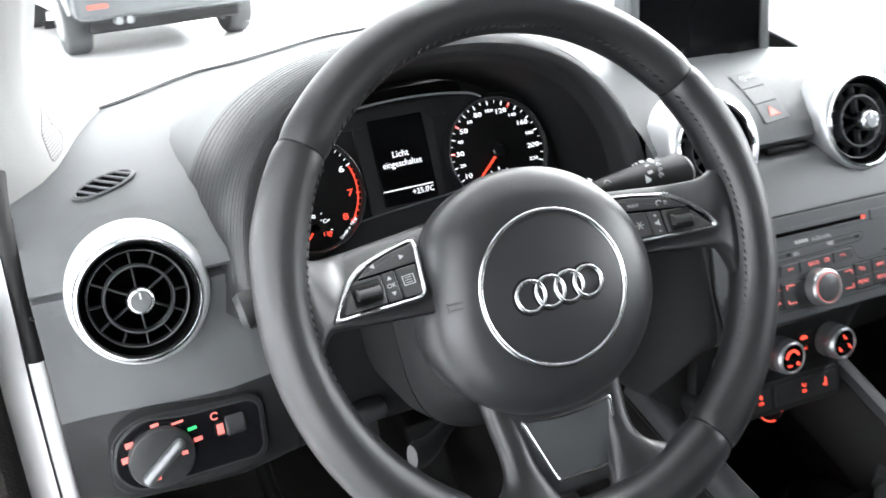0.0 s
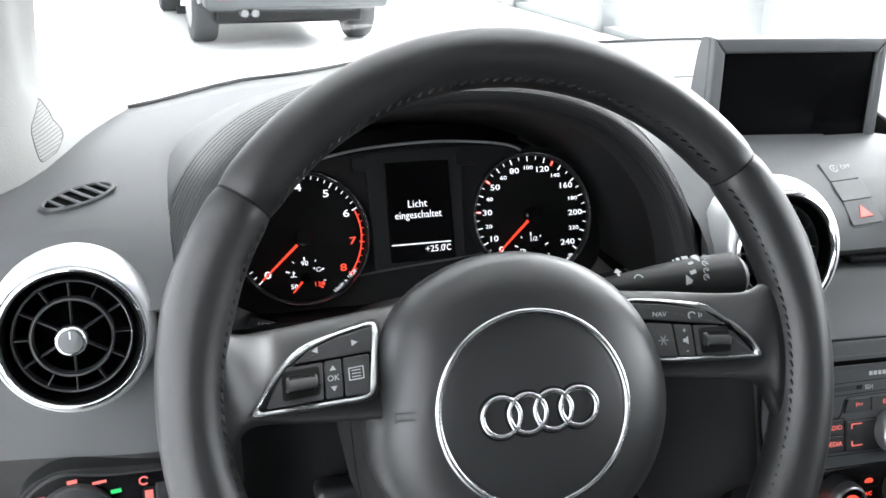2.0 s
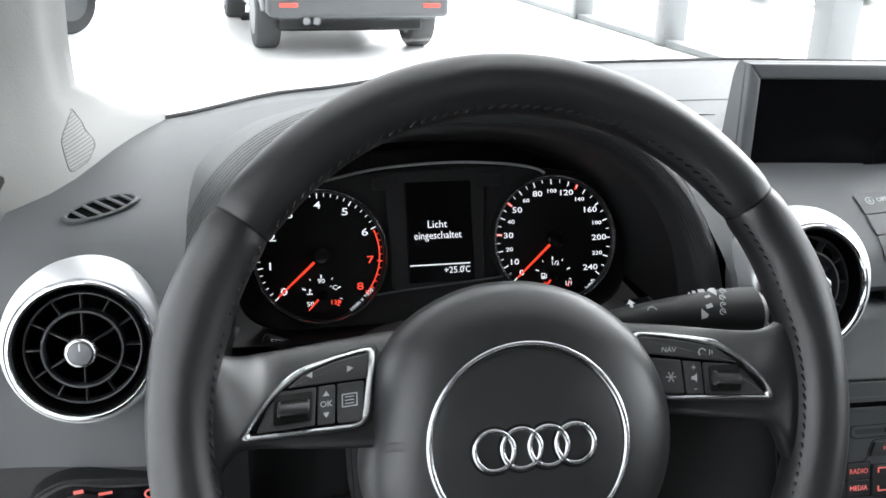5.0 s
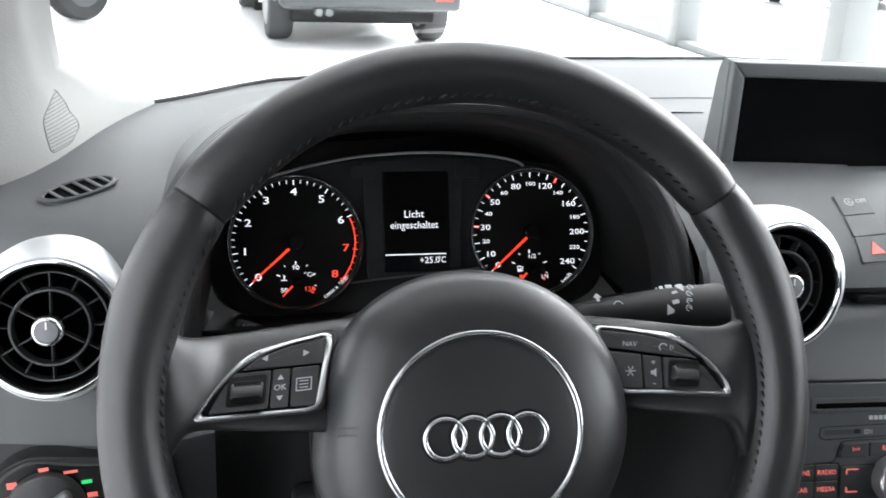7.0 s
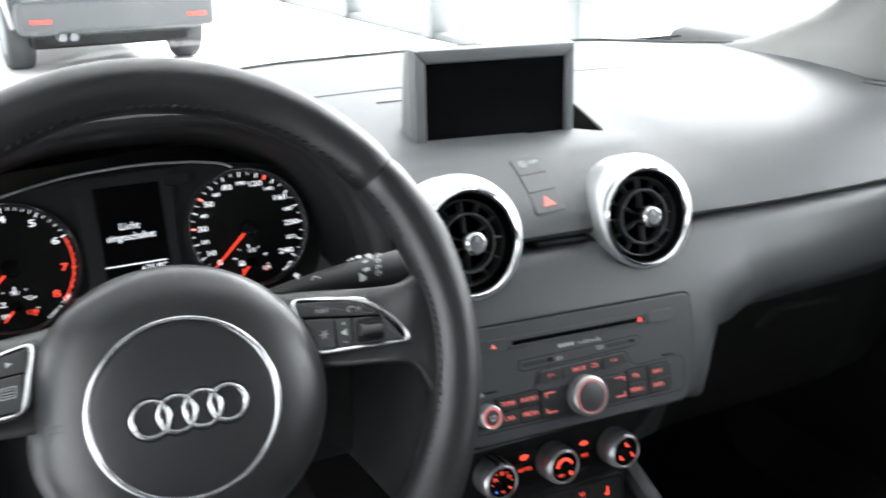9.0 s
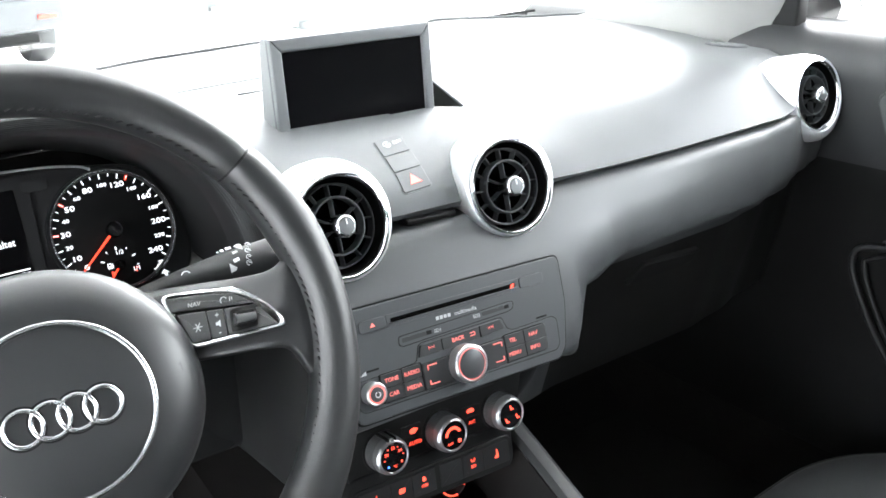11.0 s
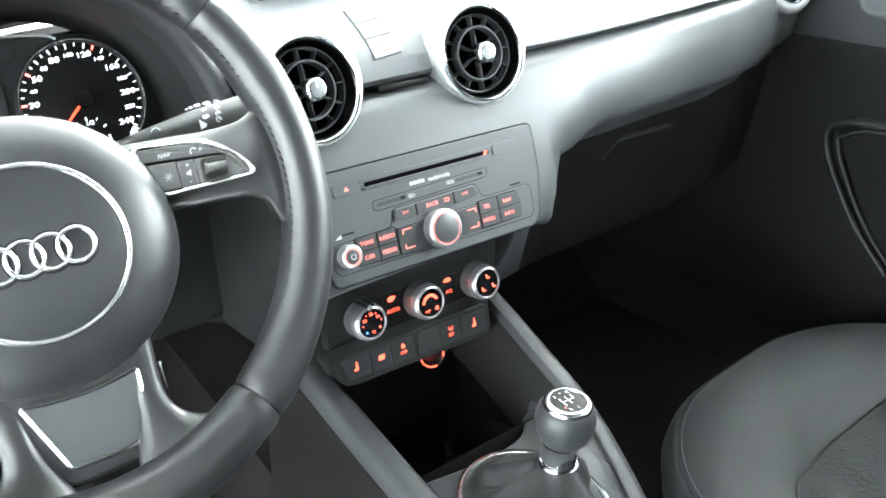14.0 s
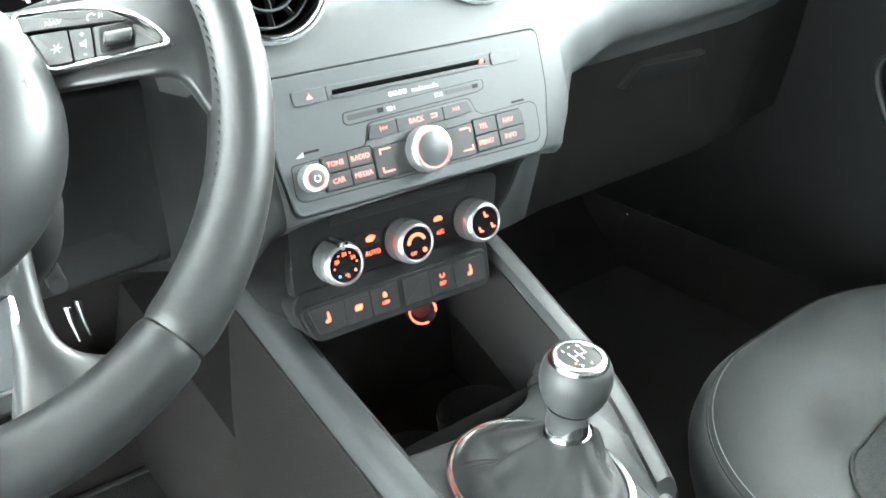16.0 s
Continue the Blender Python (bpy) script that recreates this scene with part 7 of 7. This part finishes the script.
def tweeter():
    o, n = Vector((-0.5985, 0.393, 0.951)), Vector((0.977, -0.193, 0.083)).normalized()
    u = Vector((0, 0, 1)).cross(n).normalized()
    v = n.cross(u)
    m = Matrix(((u.x, v.x, n.x, o.x), (u.y, v.y, n.y, o.y), (u.z, v.z, n.z, o.z), (0, 0, 0, 1)))
    foot = next(o for o in SHELL.children if o.name.startswith("pillar_trim"))
    spots = [q.co.copy() for q in foot.data.vertices]
    tris = [(f.vertices[0], f.vertices[k], f.vertices[k + 1]) for f in foot.data.polygons for k in range(1, len(f.vertices) - 1)]

    def drape(bm):
        """Lays a flat shape on the curved face of the pillar."""
        for vert in bm.verts:
            p = m @ Vector((vert.co.x, vert.co.y, 0.03))
            hits = [h for h in (intersect_ray_tri(spots[a], spots[b], spots[c], -n, p, True) for a, b, c in tris) if h and (h - p).length < 0.06]
            if hits:
                vert.co.z += 0.03 - min((h - p).length for h in hits)
        return bm
    shape = rounded([(-0.016, -0.0225), (0.016, -0.0225), (0.043, -0.013), (0.036, 0.007), (0.022, 0.0235), (0.000, 0.017), (-0.020, 0.007), (-0.019, -0.008)], 0.006)
    plate = part("grille_rim", drape(tube([(x, y, 0.0) for x, y in (*shape, shape[0])], 0.0007, 6)), TWEETER_SLOT, TWEETER, m=m)
    for i in range(15):
        y = -0.0205 + 0.0029 * i
        lo, hi = lerp(y, [-0.0225, -0.008, 0.007, 0.017, 0.0235], [-0.014, -0.018, -0.018, 0.001, 0.018]), lerp(y, [-0.0225, -0.013, 0.007, 0.0235], [0.016, 0.041, 0.034, 0.021])
        if hi - lo > 0.006:
            part("slot", drape(join(*[box((hi - lo - 0.002) / 5, 0.0011, 0.0010, m=Matrix.Translation((lo + 0.001 + (hi - lo - 0.002) * (q + 0.5) / 5, y, -0.0006))) for q in range(5)])), TWEETER_SLOT, plate)


tweeter()

# ---- passenger seat ----
PSEAT = thing("passenger_seat", pose(0.404, -0.247, 0.257), "dark leather passenger seat with a fabric centre and pale stitching", "seat")


def seat():
    # cushion: contours of a rounded plan, from the skirt over the rolled edge to the centre
    def contour(inset, z, front=0.302, n=18):
        hw, yf, yb, r = 0.244 - inset, front - inset, -0.27, min(0.195 - 0.4 * inset, 0.21 - inset)
        pts = [(-hw, yb)]
        for i in range(n + 1):
            a = math.pi - (math.pi / 2) * i / n
            pts.append((-hw + r + r * math.cos(a), yf - r + r * math.sin(a)))
        for i in range(n + 1):
            a = (math.pi / 2) * (1 - i / n)
            pts.append((hw - r + r * math.cos(a), yf - r + r * math.sin(a)))
        pts.append((hw, yb))
        return [(x, y + 0.010 * (1 - (x / 0.29) ** 2), z + 0.072 * x * min(1, z / 0.2)) for x, y in pts]
    skin = [(0.030, 0.06), (0.012, 0.10), (0.002, 0.15), (0.0, 0.180), (0.003, 0.193), (0.0095, 0.2022), (0.0120, 0.2040), (0.0135, 0.2043), (0.0150, 0.2058), (0.030, 0.2145), (0.040, 0.2175), (0.062, 0.2215), (0.086, 0.2225), (0.108, 0.2190), (0.128, 0.2115), (0.146, 0.2035), (0.165, 0.199), (0.185, 0.198), (0.205, 0.198)]
    part("cushion", loft([contour(i, z) for i, z in skin]), SEAT, PSEAT, "dark leather cushion", sharp=75)

    def height(x, y):
        """The top of the cushion at a place well inside its outline."""
        inset = min(0.244 - abs(x), 0.303 - y)
        return lerp(inset, [i for i, z in skin[3:]], [z for i, z in skin[3:]]) + 0.072 * x
    ins = []
    for j in range(25):
        v = 0.994 * (1 - (1 - j / 24) ** 1.6)
        hw = 0.190 * (1 - v ** 13) ** 0.5
        y = -0.27 + 0.412 * v
        ins.append([(u * hw, y, max(height(u * hw, y), 0.2035 + 0.072 * u * hw) + 0.0015 + 0.008 * (1 - abs(u) ** 6) * (1 - v ** 8)) for u in np.linspace(-1, 1, 31)])
    part("fabric_centre", loft(ins), FABRIC, PSEAT, "ribbed grey fabric centre", sharp=70)
    edge = [Vector(r[0]) + Vector((0, 0, 0.002)) for r in ins] + [Vector(p) + Vector((0, 0, 0.002)) for p in ins[-1]] + [Vector(r[-1]) + Vector((0, 0, 0.002)) for r in reversed(ins)]
    part("centre_seam", tube(edge, 0.0020, 6), THREAD, PSEAT)
    seam = smooth_path(contour(0.0135, 0.2044), 170)
    part("edge_seam", tube(seam, 0.0010, 6), THREAD, PSEAT)
    line = smooth_path(contour(0.0175, 0.2076), 170)
    st = [box(0.0042, 0.0010, 0.0012, m=Matrix.Translation(p) @ Matrix.Rotation(math.atan2((q - p).y, (q - p).x), 4, "Z")) for p, q in zip(line[:72], line[1:73])]
    part("stitching", join(*st), GREY_THREAD, PSEAT, "pale stitching", kind="stuff")
    back = []
    for j in range(13):
        t = j / 12
        z, y = 0.22 + 0.58 * t, -0.31 - 0.20 * t
        hw = 0.235 - 0.05 * t ** 3
        back.append([(hw * math.cos(a), y + (0.075 if math.sin(a) > 0 else 0.06) * math.copysign(abs(math.sin(a)) ** 0.6, math.sin(a)) + 0.03 * abs(math.cos(a)) ** 3, z) for a in (2 * math.pi * i / 32 for i in range(32))])
    part("backrest", loft(back, wrap=True), SEAT, PSEAT, "dark leather backrest", sharp=70)
    part("seat_base", box(0.40, 0.44, 0.10, 0.02, 2, Matrix.Translation((0, -0.02, 0.0))), BLACK, PSEAT)


seat()

# ---- foot well ----
FMAT = thing("floor_mat", pose(-0.33, 0.170, 0.262), "dark worn carpet floor mat in the driver's foot well", "floor mat")
outline = rounded([(-0.24, -0.46), (0.22, -0.46), (0.245, 0.12), (0.25, 0.35), (-0.18, 0.36), (-0.24, 0.2)], 0.05)
part("mat_surface", prism(outline, 0, 0.008, 0.003), MAT, FMAT)
part("mat_edge", tube([Vector((x, y, 0.007)) for x, y in (*outline, outline[0])], 0.005, 8), RUBBER, FMAT, "stitched black edge")
hp = rounded([(-0.08, -0.20), (0.10, -0.20), (0.11, 0.0), (-0.07, 0.0)], 0.03)
part("heel_pad", prism(hp, 0.006, 0.010, 0.001), MAT, FMAT)
part("heel_pad_edge", tube([Vector((x, y, 0.010)) for x, y in (*hp, hp[0])], 0.003, 6), RUBBER, FMAT)
for x, y, w, h, lab in ((-0.435, 0.40, 0.07, 0.055, "clutch pedal with black rubber pad"), (-0.315, 0.40, 0.075, 0.055, "brake pedal with black rubber pad"), (-0.225, 0.50, 0.045, 0.12, "accelerator pedal with black rubber pad")):
    p = thing("pedal", pose(x, y, 0.40) @ pose(0, 0, 0, 55), lab, "pedal", "foot pedals")
    part("pedal_pad", box(w, h, 0.014, 0.005, 2), RUBBER, p)
    part("pedal_ribs", join(*[box(w * 0.8, 0.003, 0.004, m=Matrix.Translation((0, -h / 2 + h * (i + 1) / 6, 0.013))) for i in range(5)]), RUBBER, p)
    part("pedal_arm", tube([(0, 0, 0), (0, 0.10, -0.10), (0, 0.22, -0.13)], 0.010, 8), BLACK, p)
RELEASE = thing("release_lever", frame_at(-0.406, 0.196, 0.712, 4), "dark moulded release lever on the panel under the column", "lever")
part("lever_grip", box(0.032, 0.015, 0.024, 0.006, 3, at(0, 0.002, -0.002)), SATIN, RELEASE)
part("lever_stem", box(0.014, 0.034, 0.014, 0.004, 2, at(0.002, -0.020, -0.004)), TRIM_BLACK, RELEASE)
KNEE = thing("knee_flap", frame_at(-0.228, 0.2015, 0.712, 2), "dark round-cornered flap in the panel under the column", "flap")
part("flap_joint", prism(rect(-0.058, -0.022, 0.058, 0.030, 0.013), -0.004, 0.0008), BLACK, KNEE)
part("flap", prism(rect(-0.0565, -0.0205, 0.0565, 0.0285, 0.012), -0.004, 0.0022, 0.0012), SHADED_TRIM, KNEE)
